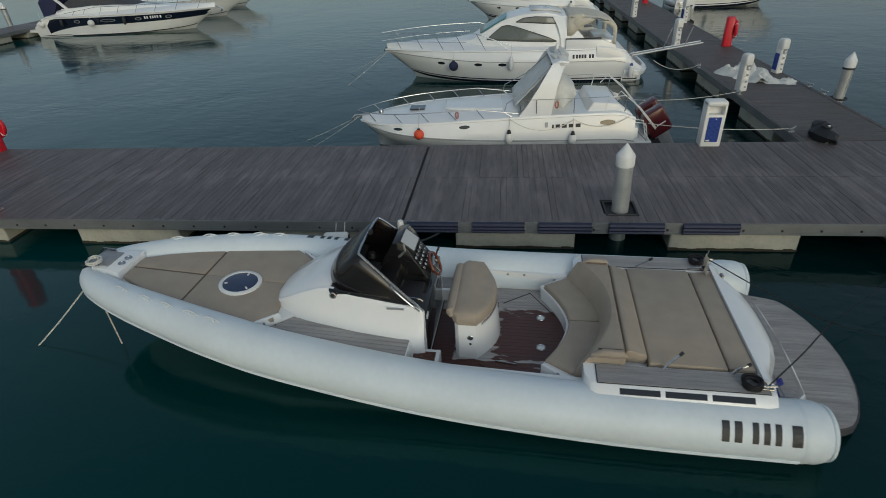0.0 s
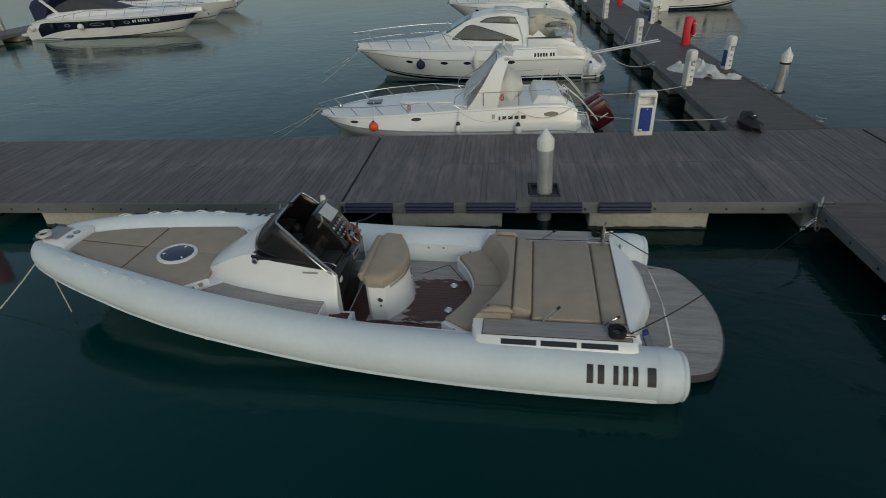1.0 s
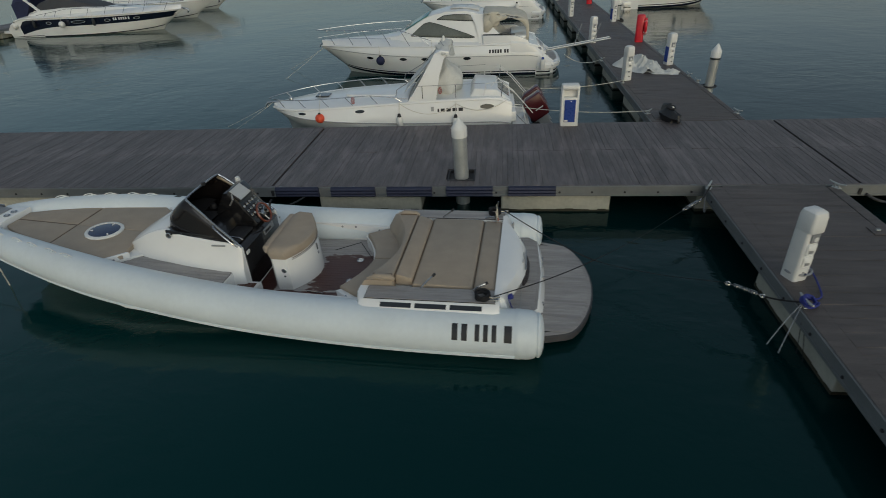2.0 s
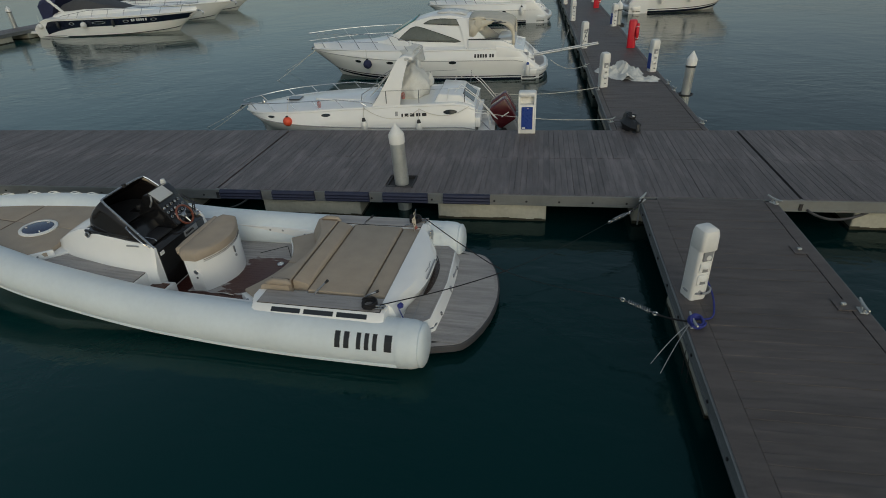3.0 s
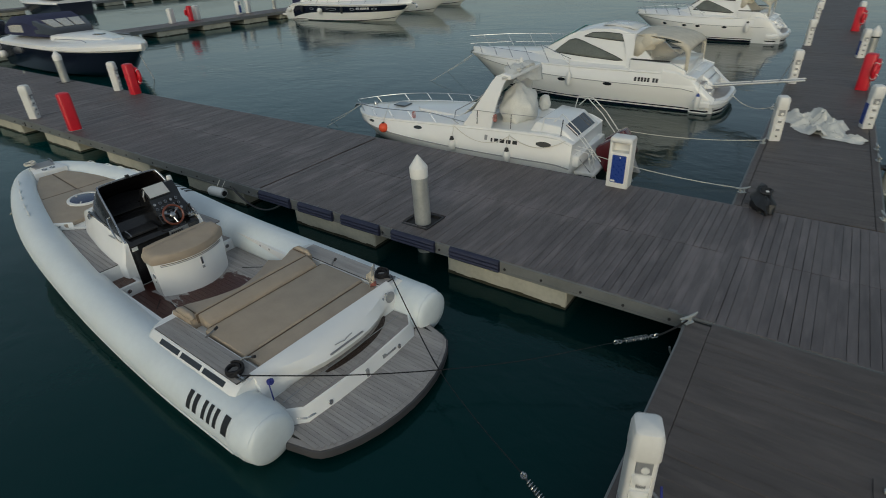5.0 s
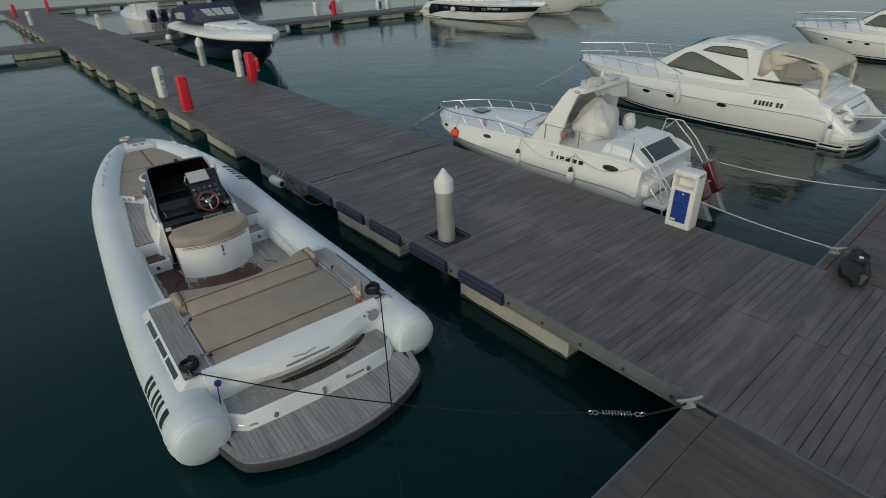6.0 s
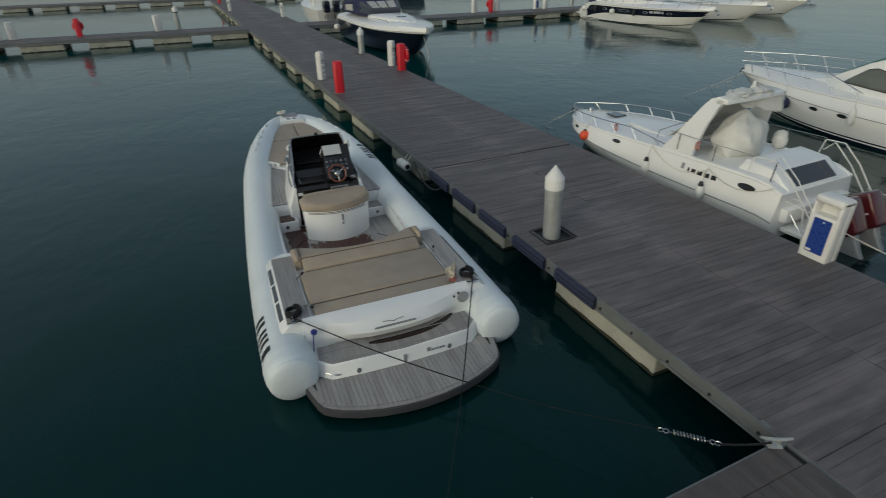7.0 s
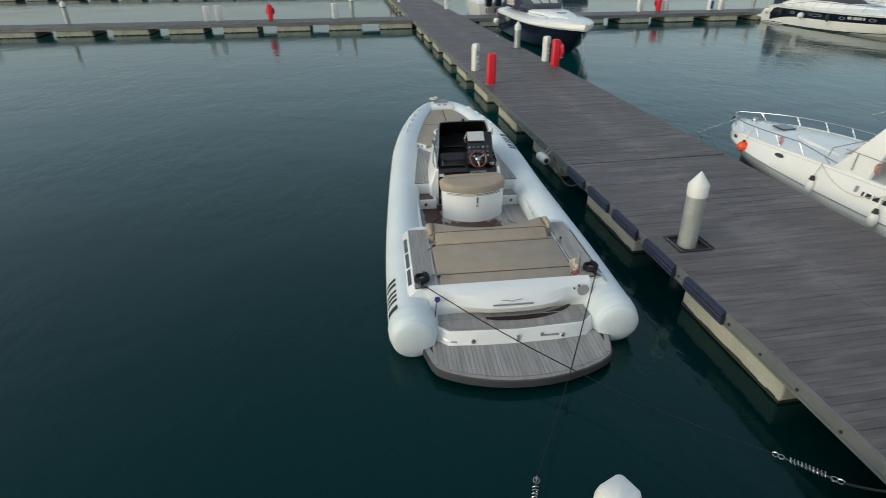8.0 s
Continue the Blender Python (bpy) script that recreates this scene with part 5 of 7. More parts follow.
# ---- the other boats ----
class Hull:
    """Shape of a planing hull: x from the stern to the bow, y to port."""

    def __init__(self, L, B, zs, zb, fine=2.2, rake=0.9, stern=0.92, drop=0.0, run=0.12, knuckle=0.0, lean=0.0, climb=0.0, nose=0.0):
        self.knuckle, self.lean, self.climb, self.nose = knuckle, lean, climb, nose
        self.drop, self.run = drop, run
        self.L, self.B, self.zs, self.zb, self.fine, self.rake, self.stern = L, B, zs, zb, fine, rake, stern

    def beam(self, t):
        k = max(0.0, (t - 0.40) / 0.60)
        return self.B / 2 * (self.stern + (1 - self.stern) * min(1, t / 0.4)) * max(1 - k ** self.fine, 0.012)

    def sheer(self, t):
        return self.zs + (self.zb - self.zs) * t ** 2 - self.drop * max(0.0, 1 - t / self.run) ** 1.7 - self.nose * max(0.0, (t - 0.72) / 0.28) ** 2

    def edge(self, t):
        """Height fraction of the rubbing strip, which climbs towards the bow."""
        return self.knuckle + self.climb * t ** 3

    def side(self, t, h, out=0.0):
        """A point on the port side at fraction t of the length and h of the height from the chine."""
        b, s = self.beam(t), self.sheer(t)
        yc, zc = b * (0.90 - 0.45 * t ** 3), 0.02 + 0.30 * t ** 4
        if self.knuckle:
            y = yc + (b - yc) * min(1.0, h / self.edge(t)) ** 0.75 - b * self.lean * max(0.0, (h - self.edge(t)) / (1 - self.edge(t))) ** 1.2
        else:
            y = yc + (b - yc) * h ** 0.75
        x = self.L * t - self.rake * (1 - h) * t ** 6
        return Vector((x, y + out, zc + (s - zc) * h))

    def mesh(self, n=26, t0=0.0):
        rings = []
        for i in range(n + 1):
            t = t0 + (1 - t0) * (i / n) ** 1.25
            c = self.edge(t) if self.knuckle else 0.45
            half = [self.side(t, h) for h in (1, 1 - 0.25 * (1 - c), 1 - 0.6 * (1 - c), c, c * 0.65, c * 0.3, 0)]
            keel = Vector((self.L * t - self.rake * 1.25 * t ** 5, 0, -0.45 + 0.40 * t ** 6))
            rings.append(half + [keel] + [Vector((p.x, -p.y, p.z)) for p in half[::-1]])
        return loft(rings)

    def deck(self, t0, t1, n=20, rise=0.08, inset=0.05, lift=0.015):
        rings = []
        for i in range(n + 1):
            t = t0 + (t1 - t0) * i / n
            b, s, x = max(self.side(t, 1.0).y - inset, 0.01), self.sheer(t), self.L * t
            rings.append([(x, b, s - 0.03), (x, b, s + lift), (x, b * 0.6, s + lift + rise * 0.8), (x, 0, s + lift + rise), (x, -b * 0.6, s + lift + rise * 0.8), (x, -b, s + lift), (x, -b, s - 0.03)])
        return loft(rings)

    def strip(self, t0, t1, h0, h1, s=1, out=0.006, n=16, taper=False):
        """A thin patch lying on one side."""
        rows = []
        for i in range(n + 1):
            t = t0 + (t1 - t0) * i / n
            ha, hb = h0, h1
            if taper:
                f = math.sin(math.pi * (0.06 + 0.88 * i / n)) ** 0.6
                m = (h0 + h1) / 2
                ha, hb = m + (h0 - m) * f, m + (h1 - m) * f
            rows.append([(lambda p: (p.x, s * p.y, p.z))(self.side(t, ha + (hb - ha) * k / 3, out)) for k in range(4)])
        return loft(rows, closed=False)

    def line(self, t0, t1, h, r, s=1, n=24, out=0.008):
        ts = [t0 + (t1 - t0) * i / n for i in range(n + 1)]
        return pipe([(lambda p: (p.x, s * p.y, p.z))(self.side(t, self.edge(t) if h is None else h, out)) for t in ts], r, 6)


def bow_rail(t, h, t0, t1, height, posts, slope=0.12, mid=True):
    """Steel pulpit rails with stanchions on both sides."""
    for s in (1, -1):
        pts = []
        for i in range(25):
            f = t0 + (t1 - t0) * i / 24
            p = h.side(f, 1.0)
            hh = height * min(1.0, 0.35 + 2.6 * (f - t0) / (t1 - t0))
            pts.append((p.x + slope * (i / 24) ** 6, s * max(p.y - 0.07, 0.02), p.z + hh))
        part("rail", pipe(pts, 0.0125, 6), M_STEEL, t, "stainless bow rail", True)
        if mid:
            part("rail", pipe([(x, y, z - height * 0.5) for x, y, z in pts[8:]], 0.008, 6), M_STEEL, t, smooth=True)
        for k in range(posts):
            i = int(2 + (22 - 2) * k / max(posts - 1, 1))
            f = t0 + (t1 - t0) * i / 24
            p = h.side(f, 1.0)
            part("stanchion", pipe([(pts[i][0] - 0.10 - 0.40 * height, s * max(h.side(f - 0.4 * height / h.L, 1.0).y - 0.08, 0.02), p.z + 0.01), pts[i]], 0.012, 6), M_STEEL, t)


def fender(m, label, material=None, r=0.10, length=0.5, cap=None, rope_up=0.5, reach=0.05):
    t = thing("hanging_fender", m, label, "fender", "hanging boat fenders")
    prof = [(0.0, -length / 2), (r * 0.6, -length / 2 + 0.02), (r, -length / 2 + 0.10), (r, length / 2 - 0.10), (r * 0.6, length / 2 - 0.02), (0.03, length / 2 + 0.02), (0.0, length / 2 + 0.05)]
    part("body", lathe(prof, 14), material or M_WHITEP, t, smooth=True)
    part("collar", lathe([(r * 0.72, length / 2 - 0.05), (r * 0.6, length / 2 - 0.01), (0.035, length / 2 + 0.05), (0.0, length / 2 + 0.06)], 12), cap or M_RUBBER, t, "dark collar", True)
    part("lanyard", pipe([(0, 0, length / 2 + 0.03), (0.01, reach, length / 2 + rope_up)], 0.008, 5), M_ROPE, t)
    return t


def ball_fender(m, label, material, r=0.14, rope_up=0.5, reach=0.05):
    t = thing("ball_fender", m, label, "fender", "hanging boat fenders")
    prof = [(r * math.sin(math.pi * k / 12), -r * math.cos(math.pi * k / 12)) for k in range(13)]
    part("body", lathe(prof, 18), material, t, smooth=True)
    part("eye", lathe([(r * 0.3, r * 0.9), (r * 0.25, r * 1.2), (0.0, r * 1.25)], 10), M_INK, t)
    part("lanyard", pipe([(0, 0, r * 1.1), (0.0, reach, r + rope_up)], 0.008, 5), M_ROPE, t)
    return t


def outboard(t, m, material, big=1.0, label=""):
    ob = part("outboard_cowl", loft([[(x * w * big + dx, y * w * big, z * big) for x, y in round_rect(0.29, 0.19, 0.06)] for z, w, dx in ((0.35, 0.78, -0.02), (0.40, 0.95, -0.02), (0.70, 1.0, -0.03), (0.88, 0.97, -0.05), (0.955, 0.88, -0.07), (0.98, 0.70, -0.08))]), material, t, label, True)
    ob.matrix_local = m
    part("outboard_leg", loft([[(x * w + dx, y * w * 0.6, z) for x, y in round_rect(0.20, 0.14, 0.06)] for z, w, dx in ((0.36, 1.0, 0), (0.1, 0.8, 0), (-0.25, 0.6, -0.04), (-0.6, 0.45, -0.08))]), M_GREY, ob, "grey outboard leg", True)
    part("bracket", box(0.12, 0.34, -0.10, 0.10, -0.05, 0.30, 0.02), M_RUBBER, ob)
    part("cowl_stripe", box(-0.22, 0.02, 0.19, 0.202, 0.63, 0.66), M_INKW if material is M_MAROON else M_GREY, ob, "pale stripe")
    return ob


def open_cruiser():
    """The near cruiser with a raked arch, outboards and a white tarpaulin."""
    t = thing("cabin_boat", pose(1.55, 5.42, 0, 0, 0, 181.8), "small white cabin boat with raked arch and maroon outboards", "boat", "moored motor boats")
    h = Hull(7.56, 2.44, 1.05, 0.74, 5.6, 0.4, 0.96, 0.52, 0.13, 0.40, 0.10, 0.42, 0.03)
    part("hull", h.mesh(26, 0.066), M_GEL, t, "white glass-fibre hull", True)
    part("deck", h.deck(0.44, 0.99, rise=0.10), M_GEL, t, "white foredeck", True)
    part("cockpit_deck", h.deck(0.11, 0.435, rise=-0.05, lift=0.004), M_GEL, t, "white cockpit coaming", True)
    for s in (1, -1):
        part("rub_rail", h.line(0.066, 0.985, None, 0.014, s), M_GREY, t, "thin grey rubbing strip", True)
        part("porthole", h.strip(0.60, 0.635, 0.80, 0.90, s, 0.008, 8, True), M_WINDOW, t, "small oval port light")
        part("porthole", h.strip(0.83, 0.862, 0.80, 0.90, s, 0.008, 8, True), M_WINDOW, t, "small oval port light")
        part("air_intake", h.strip(0.13, 0.178, 0.74, 0.86, s, 0.008, 10, True), M_WINDOW, t, "dark leaf-shaped air intake")
        for o, w in ((0.240, 0.016), (0.262, 0.016), (0.284, 0.016), (0.306, 0.014), (0.326, 0.006)):
            part("logo_bar", h.strip(o, o + w, 0.715, 0.80, s, 0.008, 3), M_INK, t, "dark lettering bar")
        part("logo_mark", h.strip(0.345, 0.355, 0.74, 0.86, s, 0.008, 3), M_GREY, t)
        part("gunwale", h.line(0.066, 0.99, 0.985, 0.045, s, 24, -0.02), M_GEL, t, smooth=True)
        wire = [(3.2, s * 1.08, 1.42), (2.2, s * 1.12, 1.44), (1.2, s * 1.12, 1.46)]
        part("guard_wire", pipe(wire, 0.006, 5), M_GREY, t)
        for x in (2.9, 2.0):
            part("wire_post", pipe([(x, s * 1.13, 1.1), (x, s * 1.10, 1.43)], 0.010, 6), M_STEEL, t)
    # arch legs and top
    for s in (1, -1):
        rings = []
        for x0, x1, y, z in ((2.54, 3.32, 1.10, 1.02), (2.50, 3.14, 1.09, 1.25), (2.42, 2.86, 1.02, 1.68), (2.29, 2.62, 0.93, 2.08), (2.22, 2.52, 0.86, 2.22)):
            rings.append([(x0, s * y, z), (x0, s * (y - 0.07), z), (x1, s * (y - 0.07), z), (x1, s * y, z)])
        part("arch_leg", loft(rings), M_GEL, t, "raked white arch leg", True)
    part("arch_top", slab([(2.13, 2.16), (2.15, 2.25), (2.37, 2.28), (2.55, 2.20), (2.49, 2.13)], -0.87, 0.87, 0.02), M_GEL, t, "white arch top", True)
    part("arch_lamp", lathe([(0.05, 0), (0.06, 0.08), (0.03, 0.22), (0.0, 0.24)], 10, (2.35, -0.1, 2.26)), M_WHITEP, t, smooth=True)
    part("whip_aerial", pipe([(2.20, 0.55, 2.16), (2.40, 0.57, 2.48)], 0.008, 5), M_GREY, t)
    # crumpled tarpaulin over the arch and helm
    def cloth(name, p0, p1, p2, p3, amp, seed, material=M_CANVAS, n=14):
        rows = []
        for i in range(n + 1):
            row = []
            for j in range(n + 1):
                u, v = i / n, j / n
                p = (Vector(p0) * (1 - u) + Vector(p1) * u) * (1 - v) + (Vector(p3) * (1 - u) + Vector(p2) * u) * v
                w = noise.noise(Vector((u * 3.1 + seed, v * 3.7, seed * 0.7))) + 0.5 * noise.noise(Vector((u * 8 + seed, v * 8, 1.3)))
                row.append(p + Vector((0.3, 0.3, 1)) * amp * w)
            rows.append(row)
        ob = part(name, loft(rows, closed=False), material, t, "crumpled cream canvas", True)
        so = ob.modifiers.new("thick", "SOLIDIFY")
        so.thickness = 0.012
        return ob

    def lumpy(name, c, size, seed, label, sharp=0.12, flat=0.0):
        """A bag-like cover: a rounded body with soft folds pulled down its sides."""
        rings = []
        for i in range(25):
            p = math.pi * (0.03 + 0.94 * i / 24)
            row = []
            for j in range(40):
                a = 2 * math.pi * j / 40
                d = Vector((math.sin(p) * math.cos(a), math.sin(p) * math.sin(a), -math.cos(p)))
                q = 1 + sharp * (1.1 * noise.noise(d * 1.5 + Vector((seed, 0, 0))) + 0.45 * noise.noise(Vector((d.x * 4.2, d.y * 4.2, d.z * 1.3)) + Vector((0, seed, 0))))
                row.append((c[0] + d.x * size[0] * q, c[1] + d.y * size[1] * q, c[2] + d.z * size[2] * q + flat * size[2] * max(0.0, d.z) ** 3))
            rings.append(row)
        return part(name, loft(rings), M_CLOTH, t, label, True)

    # canopy rolled up along the arch top, its ends sagging
    rings = []
    for i in range(41):
        v = -1 + 2 * i / 40
        r = 0.095 * (1 - abs(v) ** 4 * 0.75) * (1 + 0.55 * noise.noise(Vector((v * 4.2, 0.4, 2.2))))
        c = Vector((2.31 + 0.10 * noise.noise(Vector((v * 2.0, 3.0, 0.0))), 0.93 * v, 2.29 - 0.10 * v * v + 0.05 * noise.noise(Vector((v * 3.5, 7.0, 0.0)))))
        rings.append([c + Vector((math.cos(a) * 1.55, 0.10 * math.sin(3 * a), math.sin(a) * 0.85)) * r * (1 + 0.50 * noise.noise(Vector((math.cos(a) * 1.9, math.sin(a) * 1.9, v * 7.0)))) for a in np.linspace(0, 2 * math.pi, 22, endpoint=False)])
    part("canopy_roll", loft(rings), M_CLOTH, t, "white canopy rolled up along the arch", True)
    cloth("hanging_canopy", (2.33, 0.50, 2.22), (2.17, -0.92, 2.20), (2.11, -0.88, 1.84), (2.29, 0.10, 1.98), 0.06, 5.0, M_CLOTH)
    cloth("screen_cover", (2.55, 0.74, 2.09), (2.55, -0.74, 2.09), (3.42, -0.86, 1.22), (3.42, 0.86, 1.22), 0.03, 2.6, M_CLOTH)
    lumpy("covered_helm", (2.34, -0.02, 1.30), (0.46, 0.62, 0.42), 7.0, "helm seat under a white cover", 0.22, 0.30)
    lumpy("cover_roll", (2.04, -0.98, 1.22), (0.15, 0.16, 0.22), 2.0, "rolled white cover", 0.14)
    for s in (1, -1):
        part("canopy_strap", pipe([(2.45, s * 0.62, 2.20), (3.05, s * 0.80, 1.62), (3.62, s * 0.92, 1.30), (3.66, s * 0.93, 1.12)], 0.012, 6), M_GREY, t, "grey folded canopy hoop", True)
    part("dash_screen", loft([[(3.25, y, 1.10) for y in (-0.9, -0.3, 0.3, 0.9)], [(2.95, y * 0.94, 1.45) for y in (-0.9, -0.3, 0.3, 0.9)]], closed=False), M_CLEARV, t, "milky low windscreen", True)
    # aft sun deck with dark hatch, stern details
    part("sun_deck", slab([(0.50, 0.72), (0.52, 0.92), (0.90, 1.21), (1.50, 1.26), (1.66, 0.98)], -0.84, 0.84, 0.04, 3), M_GEL, t, "white aft sun deck", True)
    part("deck_window", box(-0.19, 0.19, -0.60, 0.60, -0.006, 0.010, 0.004), M_WINDOW, t, "dark sloping hatch window").matrix_local = pose(0.710, -0.03, 1.069, 0, -37.3, 0)
    part("cockpit_well", box(1.5, 2.6, -0.95, 0.95, 0.80, 0.98, 0.01), M_GEL, t)
    part("splash_well", box(0.36, 0.60, -0.95, 0.95, 0.35, 0.62, 0.03), M_GEL, t, "white transom well", True)
    part("stern_platform", box(-0.02, 0.46, -0.90, 0.90, 0.16, 0.24, 0.02), M_GELO, t, "short stern platform", True)
    for y in (0.32, -0.32):
        outboard(t, pose(-0.58, y, -0.02, 0, 34, 0), M_MAROON, 1.05, "maroon outboard engine cowl")
    # ladder and stern rails
    for s in (1, -1):
        part("stern_rail", pipe([(1.25, s * 1.08, 1.12), (1.18, s * 1.08, 1.44), (0.80, s * 1.06, 1.46), (0.42, s * 1.02, 1.16), (-0.05, s * 0.98, 0.62)], 0.012, 6), M_WHITEP, t, "stainless stern rail", True)
        part("stern_rail", pipe([(0.78, s * 1.07, 1.08), (0.75, s * 1.06, 1.45)], 0.012, 6), M_STEEL, t)
        part("stern_rail", pipe([(1.05, s * 0.84, 1.30), (0.86, s * 0.82, 1.50), (0.45, s * 0.80, 1.16), (-0.10, s * 0.78, 0.52)], 0.012, 6), M_WHITEP, t, smooth=True)
        part("gate_post", pipe([(0.46, s * 0.86, 0.62), (0.1, s * 0.84, 0.24)], 0.012, 6), M_STEEL, t)
    for y in (0.62, 0.86):
        part("ladder_side", pipe([(0.5, y, 0.74), (0.18, y, 0.70), (0.02, y, 0.02)], 0.013, 6), M_WHITEP, t, smooth=True)
    for k in range(5):
        part("ladder_rung", pipe([(0.16 - 0.03 * k, 0.62, 0.62 - 0.12 * k), (0.16 - 0.03 * k, 0.86, 0.62 - 0.12 * k)], 0.013, 6), M_WHITEP, t)
    bow_rail(t, h, 0.44, 0.99, 0.25, 6, 0.12, False)
    part("anchor", pipe([(7.30, 0, 0.86), (7.68, 0, 0.83), (7.76, 0, 0.74), (7.70, 0, 0.68)], 0.03, 8, radii=[0.03, 0.035, 0.03, 0.015]), M_STEEL, t, "small anchor on the stem", True)
    part("deck_hatch", box(5.75, 6.15, -0.18, 0.18, 0.985, 1.015, 0.01), M_WINDOW, t, "dark deck hatch")
    part("windlass", lathe([(0.07, 0), (0.07, 0.06), (0.04, 0.1), (0.0, 0.11)], 12, (6.95, 0, 0.885)), M_STEEL, t, smooth=True)
    part("bow_seat", prism([(3.7, -0.62), (5.0, -0.46), (5.2, -0.30), (5.2, 0.30), (5.0, 0.46), (3.7, 0.62)], 1.03, 1.095, 0.03, 3), M_GEL, t, "white foredeck pad", True)
    return t


open_cruiser()
ball_fender(pose(-4.23, 4.10, 0.64), "orange ball fender hanging at the cabin boat's bow", M_ORANGE, 0.13, 0.45, 0.34)
fender(pose(-1.97, 4.06, 0.53), "white fender with black collar on the cabin boat's side", None, 0.09, 0.32, None, 0.35, 0.12)
fender(pose(-0.42, 4.06, 0.48), "white fender with black collar on the cabin boat's side", None, 0.09, 0.32, None, 0.35, 0.10)
rope("hanging_line", sag((-1.95, 4.16, 0.98), (-0.40, 4.17, 0.95), 0.28), 0.009, M_ROPE, "slack rope hanging along the cabin boat's side")
rope("hanging_line", sag((-0.40, 4.17, 0.95), (0.95, 4.26, 1.0), 0.22), 0.009, M_ROPE, "slack rope hanging along the cabin boat's side")
rope("hanging_line", sag((-5.5, 5.0, 0.84), (-4.25, 4.36, 0.88), 0.40), 0.008, M_ROPE, "slack rope looped from the cabin boat's bow")
for x, y, z in ((4.85, 1.03, 1.08), (2.42, 1.12, 1.30)):
    hank = thing("rope_hank", pose(1.55, 5.42, 0, 0, 0, 181.8) @ pose(x, y, z), "faded red line hung in loops on the cabin boat's rail", "rope")
    for k in range(3):
        part("loop", pipe([(0.030 * math.sin(a) + 0.014 * (k - 1), 0.016 * (k - 1), 0.095 * math.cos(a) * (1 - 0.08 * k)) for a in np.linspace(0, 2 * math.pi, 17)], 0.007, 5), M_PINKR, hank, smooth=True)
rope("stern_rope", sag((1.42, 6.35, 0.78), (4.58, 7.35, 0.68), 0.10), 0.010, M_ROPE, "white stern rope from the cabin boat to the finger pier")
rope("stern_rope", sag((1.45, 4.55, 0.70), (4.62, 4.1, 0.68), 0.08), 0.010, M_ROPE, "white stern rope from the cabin boat to the finger pier")
rope("anchor_line", sag((-5.95, 5.15, 0.84), (-7.6, 5.0, -0.1), 0.03), 0.006, M_ROPE, "bow line of the cabin boat running into the water")
rope("anchor_line", sag((-5.95, 5.22, 0.84), (-8.0, 5.6, -0.1), 0.03), 0.006, M_ROPE, "bow line of the cabin boat running into the water")


